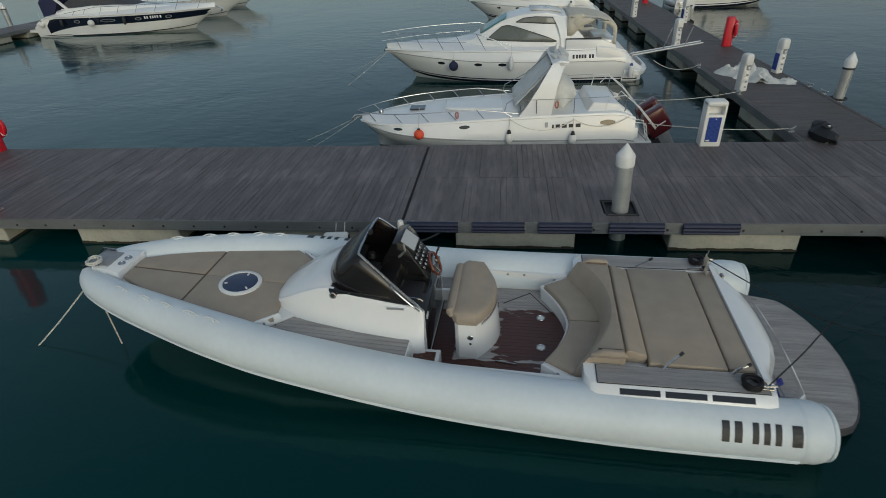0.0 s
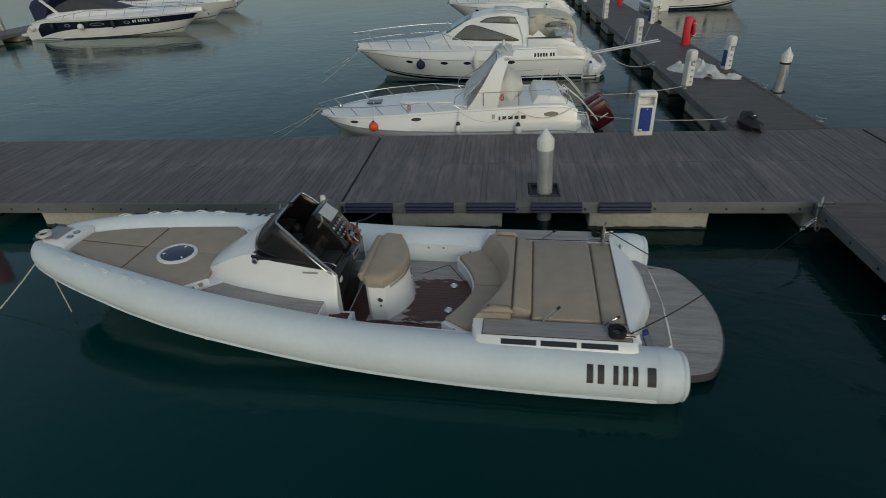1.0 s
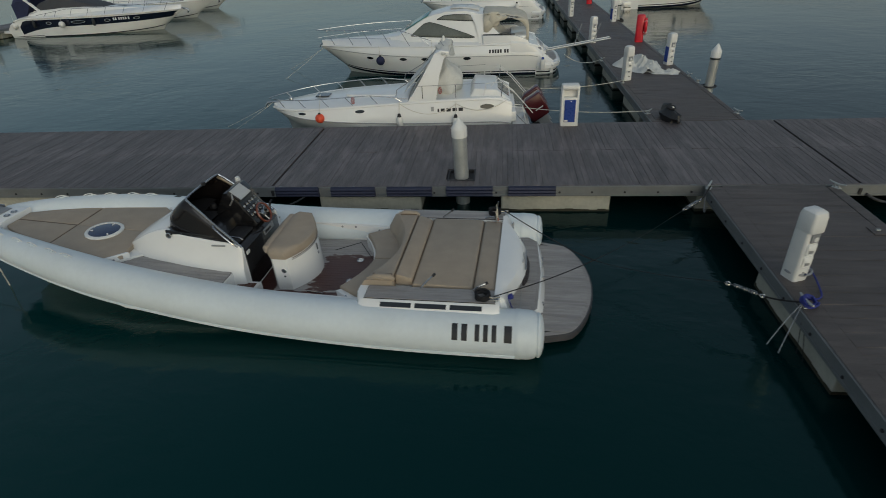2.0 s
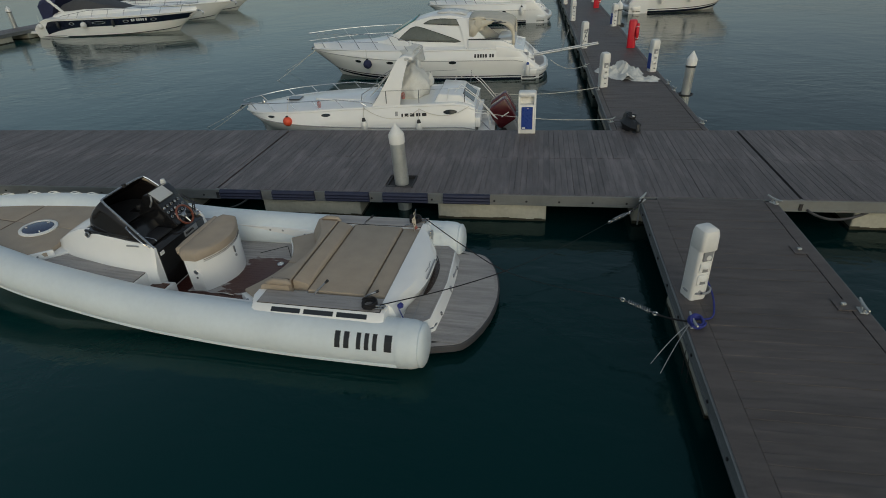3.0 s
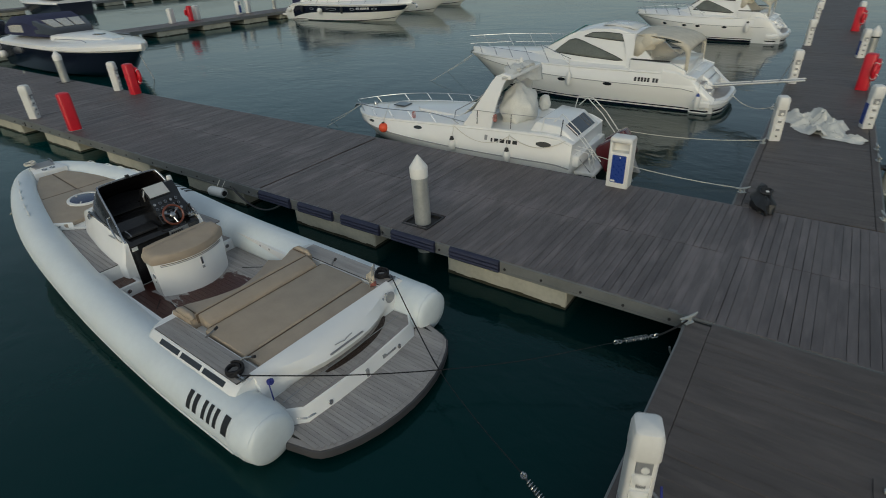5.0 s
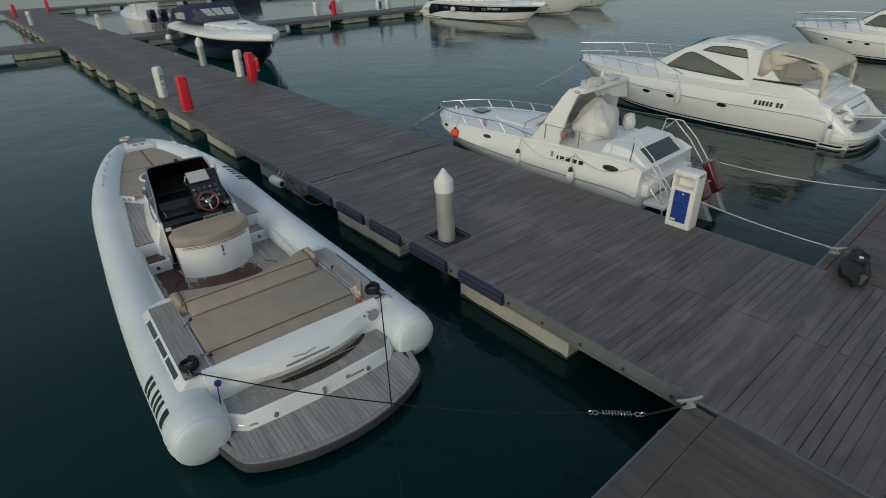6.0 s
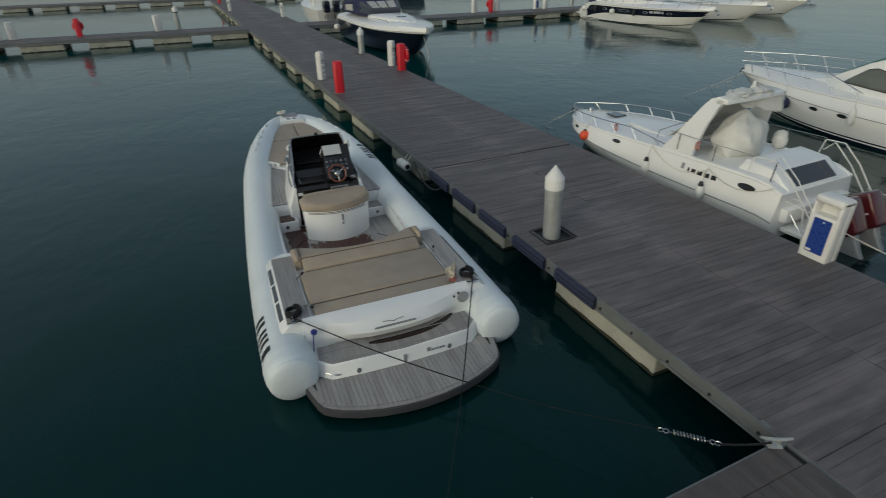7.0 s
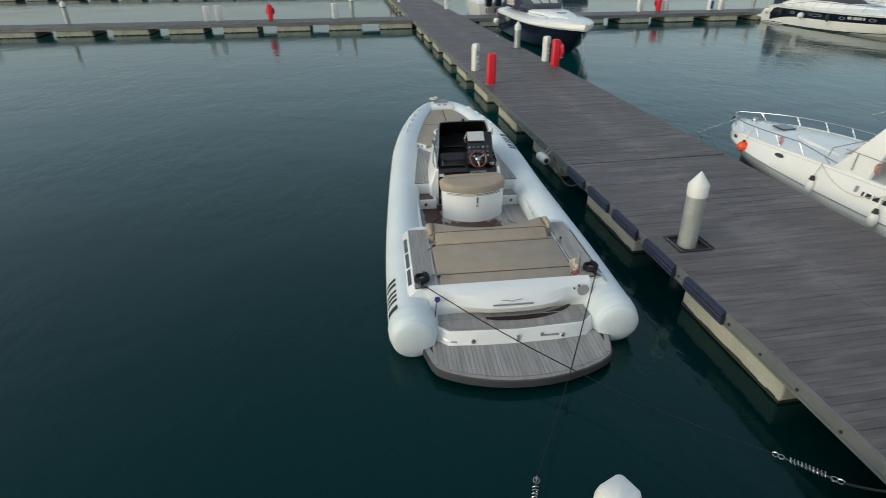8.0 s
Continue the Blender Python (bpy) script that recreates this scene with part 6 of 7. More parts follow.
def hardtop_yacht(m, label, L=9.75, B=3.2, zs=1.18, zb=1.22, bars_at=True, bimini=True, green=True, stripe=True, roof=1.0):
    t = thing("motor_yacht", m, label, "boat", "moored motor boats")
    h = Hull(L * 1.018, B, zs, zb, 2.8, 1.0, 0.92, 0.50 * zs / 1.18, 0.125, 0.66, 0.09, 0.24, 0.09)
    k = L / 9.75
    part("hull", h.mesh(34, 0.075), M_GELO, t, "cream-white glass-fibre hull", True)
    part("deck", h.deck(0.30, 0.99, rise=0.20, lift=0.02), M_GEL, t, "white foredeck", True)
    part("side_deck", h.deck(0.14, 0.31, rise=0.02, lift=0.006), M_GEL, t, "white side deck", True)
    for s in (1, -1):
        part("rub_rail", h.line(0.076, 0.985, None, 0.010, s), M_GREY, t, "dark hull line", True)
        if stripe:
            part("waterline", h.strip(0.076, 0.97, 0.125, 0.155, s, 0.006, 20), M_HULLB, t, "black waterline stripe")
            part("waterline", h.strip(0.076, 0.97, 0.0, 0.085, s, 0.006, 20), M_HULLB, t, "black waterline stripe")
        for a in (0.34, 0.51, 0.602, 0.752):
            part("port_light", h.strip(a, a + 0.030, 0.565, 0.665, s, 0.008, 10, True), M_WINDOW, t, "dark port light")
        part("gunwale", h.line(0.076, 0.99, 1.0, 0.035, s), M_GEL, t, smooth=True)
        if bars_at:
            for o in (0.0, 0.012, 0.032, 0.044, 0.056, 0.068, 0.082):
                part("lettering_bar", h.strip(0.190 + o * 0.85, 0.190 + o * 0.85 + 0.0075, 0.755, 0.86, s, 0.008, 2), M_INK, t, "black lettering bar")
    # coachroof and saloon: sections along x
    def sec(x, wb, wt, zb_, zt, crown=0.06):
        return [(x, wb, zb_), (x, wb * 0.985, zb_ + (zt - zb_) * 0.35), (x, wt + (wb - wt) * 0.25, zb_ + (zt - zb_) * 0.72), (x, wt, zt - 0.03), (x, wt * 0.88, zt), (x, 0, zt + crown)] + \
               [(x, -wt * 0.88, zt), (x, -wt, zt - 0.03), (x, -(wt + (wb - wt) * 0.25), zb_ + (zt - zb_) * 0.72), (x, -wb * 0.985, zb_ + (zt - zb_) * 0.35), (x, -wb, zb_)]
    R = roof
    prof = [(2.9, 1.16, 0.87, zs - 0.1, 2.24), (3.6, 1.16, 0.90, zs - 0.1, 2.39), (4.4, 1.15, 0.88, zs - 0.1, 2.37), (5.0, 1.11, 0.85, zs - 0.1, 2.24), (5.3, 1.09, 0.86, zs - 0.1, 2.13), (5.65, 1.06, 0.87, zs - 0.1, 1.935), (6.05, 0.96, 0.85, zs - 0.05, 1.72), (6.35, 0.86, 0.74, zs - 0.05, 1.54), (7.2, 0.64, 0.51, zs - 0.02, 1.40), (8.2, 0.27, 0.18, zs + 0.05, 1.36)]
    lift = R
    part("coachroof", loft([sec(x * k, wb, wt, z0, z1 * lift) for x, wb, wt, z0, z1 in prof]), M_GEL, t, "white coachroof and hardtop", True)

    def skin(x, z):
        """Half-width of the coachroof at a place along it and a height."""
        i = max(j for j in range(len(prof) - 1) if prof[j][0] <= max(x, prof[0][0]))
        f = min(1, max(0, (x - prof[i][0]) / (prof[i + 1][0] - prof[i][0])))
        ys = []
        for _, wb, wt, z0, z1 in (prof[i], prof[i + 1]):
            q = [(z0, wb), (z0 + (z1 - z0) * 0.35, wb * 0.985), (z0 + (z1 - z0) * 0.72, wt + (wb - wt) * 0.25), (z1 - 0.03, wt), (z1 + 0.05, wt * 0.88)]
            ys.append(q)
        q = [((a[0] * (1 - f) + b[0] * f), (a[1] * (1 - f) + b[1] * f)) for a, b in zip(*ys)]
        for (za, ya), (zb_, yb) in zip(q, q[1:]):
            if z <= zb_:
                return ya + (yb - ya) * (z - za) / (zb_ - za)
        return q[-1][1]
    # windscreen panes and side windows laid just proud of the saloon
    def pane(name, quad, material, label="", n=6):
        rows = []
        a, b, c, d = [Vector(q) for q in quad]
        for i in range(n + 1):
            u = i / n
            rows.append([(a.lerp(b, u)).lerp(d.lerp(c, u), v / 3) for v in range(4)])
        ob = part(name, loft(rows, closed=False), material, t, label, True)
        so = ob.modifiers.new("thick", "SOLIDIFY")
        so.thickness = 0.02
        return ob
    wm = M_GREENW if green else M_WINDOW
    for s in (1, -1):
        pane("windscreen", [(5.08 * k, s * 0.03, 2.33 * R), (5.08 * k, s * 0.83, 2.25 * R), (6.04 * k, s * 0.87, 1.755 * R), (6.10 * k, s * 0.03, 1.82 * R)], wm, "greenish windscreen pane")
        low = [(5.80, 1.53), (4.9, 1.49), (4.0, 1.45), (3.45, 1.42), (3.22, 1.44), (3.5, 1.56), (4.1, 1.75), (4.7, 1.93), (5.02, 2.0), (5.25, 1.95), (5.55, 1.73)]
        high = [(4.72, 2.09), (4.3, 2.07), (3.8, 2.03), (3.2, 2.0), (3.05, 2.06), (3.15, 2.16), (3.5, 2.225), (4.0, 2.25), (4.45, 2.215)]
        for name, pts, lab in (("side_window", low, "long curved side window"), ("roof_window", high, "curved roof window")):
            x0, x1 = min(p[0] for p in pts) + 0.004, max(p[0] for p in pts) - 0.004
            rows = []
            for i in range(25):
                x = x0 + (x1 - x0) * i / 24
                cross = []
                for (xa, za), (xb, zb_) in zip(pts, pts[1:] + pts[:1]):
                    if (xa - x) * (xb - x) < 0:
                        cross.append(za + (zb_ - za) * (x - xa) / (xb - xa))
                if len(cross) > 1:
                    lo, hi = min(cross), max(cross)
                    rows.append([(x * k, s * (skin(x, lo + (hi - lo) * j / 6) + 0.014), (lo + (hi - lo) * j / 6) * lift) for j in range(7)])
            ob = part(name, loft(rows, closed=False), M_CABGLASS, t, lab, True)
            so = ob.modifiers.new("thick", "SOLIDIFY")
            so.thickness, so.offset = 0.02, 0
            rim = [r[0] for r in rows] + [r[-1] for r in rows[::-1]]
            part("window_rim", pipe(rim + rim[:2], 0.014, 6), M_INK, ob, "black window rim", True)
        rings = [[(x0, s * y, z), (x0, s * (y - 0.08), z), (x1, s * (y - 0.08), z), (x1, s * y, z)] for x0, x1, y, z in ((1.75 * k, 3.05 * k, 1.27, zs), (2.25 * k, 3.1 * k, 1.21, 1.55), (2.65 * k, 3.2 * k, 1.12, 1.9), (2.75 * k, 3.4 * k, 0.97, 2.25 * R))]
        part("hardtop_leg", loft(rings), M_GEL, t, "white raked hardtop leg", True)
        part("coaming", slab([(0.95 * k, zs - 0.22), (1.15 * k, zs + 0.12), (1.6 * k, zs + 0.30), (2.9 * k, zs + 0.34), (2.9 * k, zs - 0.02)], *sorted((s * 1.24, s * 1.38)), 0.02), M_GEL, t, "white cockpit coaming", True)
        part("coaming_trim", box(1.65 * k, 2.9 * k, *sorted((s * 1.24, s * 1.36)), zs + 0.335, zs + 0.36), M_INK, t, "dark coaming trim")
    part("cockpit_seat", box(1.1 * k, 1.8 * k, -1.1, 1.1, zs - 0.10, zs + 0.26, 0.05), M_GEL, t, "white cockpit seat", True)
    lip = [(-0.20 * k + 0.42 * abs(v) ** 4.0, 1.50 * v) for v in np.linspace(-1, 1, 17)]
    part("swim_platform", prism(lip + [(0.75, 1.50), (0.75, -1.50)], 0.26, 0.46, 0.06, 3), M_GELO, t, "white rounded swim platform", True)
    part("platform_teak", prism([(x + 0.13, y * 0.80) for x, y in lip] + [(0.5 * k, 1.20), (0.5 * k, -1.20)], 0.46, 0.468), M_TEAK, t, "teak platform surface")
    part("stern_base", prism([(x + 0.10, y * 0.94) for x, y in lip] + [(0.80, 1.41), (0.80, -1.41)], -0.35, 0.27), M_GELO, t, "white hull below the platform")
    part("waterline", prism([(x + 0.09, y * 0.947) for x, y in lip] + [(0.76, 1.418), (0.76, -1.418)], 0.10, 0.15), M_HULLB, t, "black waterline stripe")
    part("platform_rim", pipe([(x - 0.004, y, 0.37) for x, y in lip], 0.022, 8), M_GEL, t, "white rubbing rim", True)
    for s in (1, -1):
        quarter = [[(x * k, s * y * 0.89, -0.30), (x * k, s * (y * 0.97), 0.30), (x * k, s * (y + 0.02), zq * 0.6 + 0.12), (x * k, s * (y - 0.03), zq - 0.06), (x * k, s * (y - 0.10), zq), (x * k, s * (y - 0.26), zq - 0.03), (x * k, s * (y - 0.30), 0.30)] for x, y, zq in ((0.12, 1.40, 0.52), (0.35, 1.43, 0.68), (0.62, 1.45, 0.92), (0.95, 1.46, 1.14), (1.35, 1.47, 1.27), (1.8, 1.475, 1.30))]
        part("stern_quarter", loft([[(x, y, z * zs / 1.18) for x, y, z in r] for r in quarter]), M_GEL, t, "white rounded stern quarter", True)
    for i in range(3):
        part("stern_stair", box((0.30 + 0.26 * i) * k, (0.60 + 0.26 * i) * k, 0.42, 1.08, 0.40, (0.66 + 0.20 * i) * zs / 1.18, 0.02), M_GELO, t, "white moulded stern stair", True)
        part("stair_tread", box((0.33 + 0.26 * i) * k, (0.53 + 0.26 * i) * k, 0.48, 1.02, (0.66 + 0.20 * i) * zs / 1.18, (0.66 + 0.20 * i) * zs / 1.18 + 0.008), M_TEAK, t, "teak stair tread")
    part("locker_lid", slab([(0.36 * k, 0.52), (0.40 * k, 0.74 * zs / 1.18), (0.92 * k, 1.16 * zs / 1.18), (1.08 * k, 1.17 * zs / 1.18), (1.10 * k, 0.6)], -1.05, 0.34, 0.05, 3), M_GEL, t, "white rounded stern locker", True)
    part("lid_seam", box(0.55 * k, 0.575 * k, -0.95, 0.24, 0.86 * zs / 1.18, 0.90 * zs / 1.18), M_GREY, t, "grey lid seam")
    part("roof_hatch", loft([[(x * k, y, z * R) for y in (-0.62, -0.2, 0.2, 0.62)] for x, z in ((3.05, 2.332), (3.4, 2.413), (3.8, 2.444), (4.2, 2.440))], closed=False), M_WHITEP, t, "white sliding roof hatch", True).modifiers.new("thick", "SOLIDIFY").thickness = 0.02
    if not green:
        part("radar_dome", lathe([(0.22, 0), (0.24, 0.06), (0.2, 0.16), (0.0, 0.22)], 18, (3.0 * k, 0.45, 2.32 * R)), M_WHITEP, t, "white radar dome", True)
    if bimini:
        part("folded_cover", lathe([(0.0, -0.3), (0.22, -0.24), (0.28, 0), (0.22, 0.24), (0.0, 0.3)], 14, (2.5 * k, 0.95, 2.05)), M_CANVAS, t, "bundled beige cover", True)
        def hoop(x):
            """Height and half-width of the canopy along the cockpit."""
            u = max(0.0, min(1.0, (x - 1.12) / 1.7))
            return 1.84 + 0.41 * math.sin(math.pi / 2 * u ** 0.5), 1.16
        rows = []
        for i in range(17):
            x = 1.12 + 1.75 * (i / 16) ** 1.6
            z, w = hoop(x)
            rows.append([(x * k, w * v, z * R + 0.05 * (1 - v * v)) for v in np.linspace(-1, 1, 13)])
        top = part("bimini_top", loft(rows, closed=False), M_CANVAS, t, "beige canvas canopy", True)
        top.modifiers.new("thick", "SOLIDIFY").thickness = 0.014
        for s in (1, -1):
            strip = [[(x * k, s * 1.165, z), ((x + w_) * k, s * 1.165, z)] for z, x, w_ in ((1.26, 1.10, 0.10), (1.50, 1.10, 0.11), (1.72, 1.10, 0.13), (1.85 * R, 1.11, 0.20), (1.97 * R, 1.18, 0.30), (2.07 * R, 1.33, 0.45))]
            leg = part("bimini_leg", loft(strip, closed=False), M_CANVAS, t, "beige canopy side strip", True)
            leg.modifiers.new("thick", "SOLIDIFY").thickness = 0.012
            wing = [[(2.87 * k, s * 1.15, 2.20 * R), (2.87 * k, s * 1.20, 1.50)], [(2.55 * k, s * 1.165, 2.20 * R), (2.62 * k, s * 1.20, 1.66)], [(2.25 * k, s * 1.165, 2.18 * R), (2.40 * k, s * 1.19, 1.92)], [(1.9 * k, s * 1.165, 2.14 * R), (2.0 * k, s * 1.18, 2.05)]]
            fold = part("bimini_wing", loft(wing, closed=False), M_CANVAS, t, "beige side curtain folded forward", True)
            fold.modifiers.new("thick", "SOLIDIFY").thickness = 0.012
            part("bimini_bow", pipe([(1.14 * k, s * 1.15, 1.22), (1.17 * k, s * 1.15, 1.70), (1.42 * k, s * 1.10, 2.04 * R), (2.0 * k, s * 1.08, 2.17 * R)], 0.014, 6), M_STEEL, t, smooth=True)
        # gear heaped on the stern: folded passerelle cradle and cushions
        for x, y, z, a in ((0.62, 0.55, 0.72, 20), (0.50, -0.15, 0.70, -25), (0.66, -0.70, 0.74, 60)):
            part("stern_cushion", box(-0.24, 0.24, -0.17, 0.17, -0.07, 0.07, 0.05, 3), M_GEL, t, "white cushion on the stern seat", True).matrix_local = pose(x * k, y, z, 12, -24, a)
    bow_rail(t, h, 0.50, 0.985, 0.60, 6, 0.22)
    part("anchor", pipe([(L - 0.25, 0, zb + 0.02), (L + 0.15, 0, zb - 0.02), (L + 0.22, 0, zb - 0.14)], 0.035, 8), M_STEEL, t, smooth=True)
    part("deck_hatch", box(6.55 * k, 7.05 * k, -0.25, 0.25, 1.40, 1.43, 0.012), M_WINDOW, t, "dark deck hatch")
    return t


BOAT_B = pose(2.88, 12.95, -0.06, 0, 0, 180)
hardtop_yacht(BOAT_B, "white motor yacht with hardtop, beige canopy and green windscreen", 9.52)
ball_fender(BOAT_B @ pose(6.86, 1.52, 0.74), "navy ball fender on the motor yacht's bow", M_NAVYC, 0.17, 0.4)
for x in (4.76, 0.55):
    fender(BOAT_B @ pose(x, 1.69, 0.80 if x > 2 else 0.45), "white cylindrical fender on the motor yacht's side", None, 0.09, 0.46, M_WHITEP if x > 2 else M_BLUEP, 0.45)
# boarding plank and davit bars at the stern
gp = thing("boarding_plank", BOAT_B @ pose(-0.1, 0.5, 0.75), "grey boarding plank from the yacht's stern to the pier", "plank")
part("plank", slab([(-1.95, 0.36), (-1.95, 0.39), (0.45, 0.02), (0.45, -0.02)], -0.15, 0.15, 0.008), M_GREY, gp, "grey metal plank")
for y in (-0.16, 0.16):
    part("edge_tube", pipe([(-1.98, y, 0.40), (0.45, y, 0.03)], 0.02, 6), M_WHITEP, gp)
for x in (-1.3, -0.6):
    part("stay", pipe([(x, 0.16, 0.20), (x - 0.25, 0.16, 0.95)], 0.014, 6), M_STEEL, gp)
rope("stern_rope", sag(BOAT_B @ Vector((-0.3, 1.2, 0.7)), (4.55, 10.9, 0.66), 0.25), 0.014, M_ROPE, "slack stern rope of the motor yacht")
rope("anchor_line", sag(BOAT_B @ Vector((9.55, 0.1, 1.08)), (-8.3, 11.7, -0.1), 0.04), 0.007, M_ROPE, "bow line of the motor yacht running into the water")
rope("anchor_line", sag(BOAT_B @ Vector((9.5, -0.1, 1.08)), (-8.8, 13.8, -0.1), 0.04), 0.007, M_ROPE, "bow line of the motor yacht running into the water")

hardtop_yacht(pose(3.25, 27.2, 0, 0, 0, 180), "white motor yacht with canopy moored behind another yacht", 7.5, 3.1, 1.14, 1.18, False, True, False, True, 0.95)
fender(pose(1.6, 25.52, 0.75), "white fender on the far motor yacht", None, 0.11, 0.5, None, 0.30, 0.22)
hardtop_yacht(pose(8.1, 29.75, 0, 0, 0, 2), "cream motor yacht moored stern-to beyond the finger pier", 6.6, 3.1, 1.45, 1.55, False, False, False, True, 1.12)
fender(pose(10.1, 28.17, 0.85), "white fender on the cream motor yacht", None, 0.12, 0.6)
fender(pose(11.8, 28.27, 0.9), "white fender on the cream motor yacht", None, 0.12, 0.6)


def banded_yacht(m, label, band=True, canvas=True, L=12.0):
    t = thing("motor_yacht", m, label, "boat", "moored motor boats")
    h = Hull(L, 3.6, 1.22, 1.26, 2.6, 1.5, 0.92, 0.62, 0.10)
    part("hull", h.mesh(34), M_GELO, t, "white glass-fibre hull", True)
    part("deck", h.deck(0.02, 0.99, rise=0.25, lift=0.03), M_GEL, t, "white deck", True)
    for s in (1, -1):
        if band:
            rows = []
            for i in range(33):
                f = 0.075 + 0.918 * i / 32
                low = 0.50 - 0.34 * max(0.0, 1 - (f - 0.075) / 0.26) ** 2 + 0.05 * f
                high = 0.90 - 0.30 * max(0.0, 1 - (f - 0.075) / 0.05) ** 2
                rows.append([(lambda p: (p.x, s * p.y, p.z))(h.side(f, low + (high - low) * k / 4, 0.008)) for k in range(5)])
            part("hull_band", loft(rows, closed=False), M_HULLB, t, "navy-black hull band")
            part("band_tail", h.strip(0.02, 0.20, 0.05, 0.09, s, 0.008, 12, True), M_HULLB, t, "dark pinstripe")
            for o in (0.0, 0.012, 0.03, 0.042, 0.054, 0.066, 0.082):
                part("lettering_bar", h.strip(0.645 + o, 0.645 + o + 0.008, 0.69, 0.83, s, 0.014, 2), M_INKW, t, "white lettering bar")
            for a, w in ((0.245, 0.035), (0.40, 0.085), (0.595, 0.035), (0.755, 0.035)):
                rim = part("port_light", h.strip(a, a + w, 0.64, 0.80, s, 0.014, 10, True), M_GREY, t, "oval port light with pale rim")
                part("pane", h.strip(a + 0.006, a + w - 0.006, 0.665, 0.775, s, 0.018, 10, True), M_WINDOW, rim, "dark pane")
        part("waterline", h.strip(0.20, 0.97, 0.0, 0.04, s, 0.006, 20), M_HULLB, t, "dark waterline")
        part("gunwale", h.line(0.02, 0.99, 1.0, 0.04, s), M_GEL, t, smooth=True)
    rings = []
    for x, w, z in ((1.6, 1.36, 1.52), (2.6, 1.38, 1.72), (4.2, 1.35, 1.80), (5.6, 1.25, 1.74), (7.0, 1.05, 1.64), (8.4, 0.75, 1.55), (9.8, 0.3, 1.45)):
        rings.append([(x, w * 1.05, 1.15), (x, w, z - 0.12), (x, w * 0.86, z), (x, -w * 0.86, z), (x, -w, z - 0.12), (x, -w * 1.05, 1.15)])
    part("coachroof", loft(rings), M_GEL, t, "white coachroof", True)
    if canvas:
        rings = []
        for x, w, z in ((2.0, 1.20, 1.86), (2.5, 1.28, 2.16), (3.4, 1.28, 2.42), (4.4, 1.22, 2.34), (5.4, 1.10, 2.05), (6.3, 0.92, 1.80), (6.8, 0.72, 1.67)):
            rings.append([(x, w, 1.55), (x, w, 1.62 + (z - 1.62) * 0.35), (x, w * 0.86, 1.62 + (z - 1.62) * 0.85), (x, w * 0.5, z), (x, -w * 0.5, z), (x, -w * 0.86, 1.62 + (z - 1.62) * 0.85), (x, -w, 1.62 + (z - 1.62) * 0.35), (x, -w, 1.55)])
        part("screen_cover", loft(rings), M_GREYC, t, "dark grey windscreen cover", True)
        for s in (1, -1):
            part("cover_seam", pipe([(2.0, s * 1.225, 1.60), (4.4, s * 1.235, 1.70), (6.7, s * 0.78, 1.62)], 0.022, 6), M_GEL, t, "white cover edge", True)
        rings = [[(x - d, w, 1.15), (x, w, z - 0.3), (x + 0.05, w * 0.8, z), (x + 0.05, -w * 0.8, z), (x, -w, z - 0.3), (x - d, -w, 1.15)] for x, w, z, d in ((0.65, 1.36, 2.35, -0.05), (1.2, 1.42, 2.55, 0.0), (2.1, 1.36, 2.52, 0.75))]
        part("canvas_cover", loft(rings), M_NAVYC, t, "navy canvas cockpit canopy", True)
        for s in (1, -1):
            part("hardtop_leg", loft([[(x, s * 1.38, z), (x, s * 1.30, z), (x + 0.24, s * 1.30, z), (x + 0.24, s * 1.38, z)] for x, z in ((2.5, 1.5), (2.0, 2.0), (1.5, 2.45))]), M_GEL, t, "white raked arch leg", True)
    else:
        part("windscreen", loft([[(3.2, 1.30, 1.70), (3.0, 1.20, 2.25), (3.0, -1.20, 2.25), (3.2, -1.30, 1.70)], [(5.2, 1.22, 1.70), (4.9, 1.10, 2.18), (4.9, -1.10, 2.18), (5.2, -1.22, 1.70)], [(6.4, 1.05, 1.66), (6.2, 0.98, 1.74), (6.2, -0.98, 1.74), (6.4, -1.05, 1.66)]]), M_WINDOW, t, "dark wrap-round windscreen", True)
    part("swim_platform", prism([(-0.9, -1.3), (-0.75, -1.45), (0.1, -1.6), (0.1, 1.6), (-0.75, 1.45), (-0.9, 1.3)], 0.30, 0.46, 0.05), M_GELO, t, "white swim platform", True)
    bow_rail(t, h, 0.20, 0.985, 0.48, 8, 0.3, False)
    part("anchor", pipe([(L - 0.3, 0, 1.30), (L + 0.22, 0, 1.24), (L + 0.32, 0, 1.08), (L + 0.22, 0, 1.0)], 0.05, 8), M_STEEL, t, "steel anchor on the stem", True)
    return t


banded_yacht(pose(-33.0, 27.7, 0, 0, 0, 1), "white motor yacht with black hull band and navy canopy")
for x, y in ((-32.35, 26.0), (-28.7, 25.80)):
    ball_fender(pose(x, y, 0.80), "white ball fender on the banded yacht's side", M_WHITEP, 0.20, 0.5)
for x, y in ((-30.8, 25.88), (-26.4, 25.85)):
    fender(pose(x, y, 0.85), "black fender hanging over the banded yacht's side", M_INK, 0.10, 0.45, None, 0.5)
banded_yacht(pose(-34.0, 33.4, 0, 0, 0, 2), "plain white motor yacht moored beyond the banded yacht", False, False, 12.4)
banded_yacht(pose(-35.0, 39.2, 0, 0, 0, 2), "plain white motor yacht moored farther along the cross pier", False, False, 12.4)


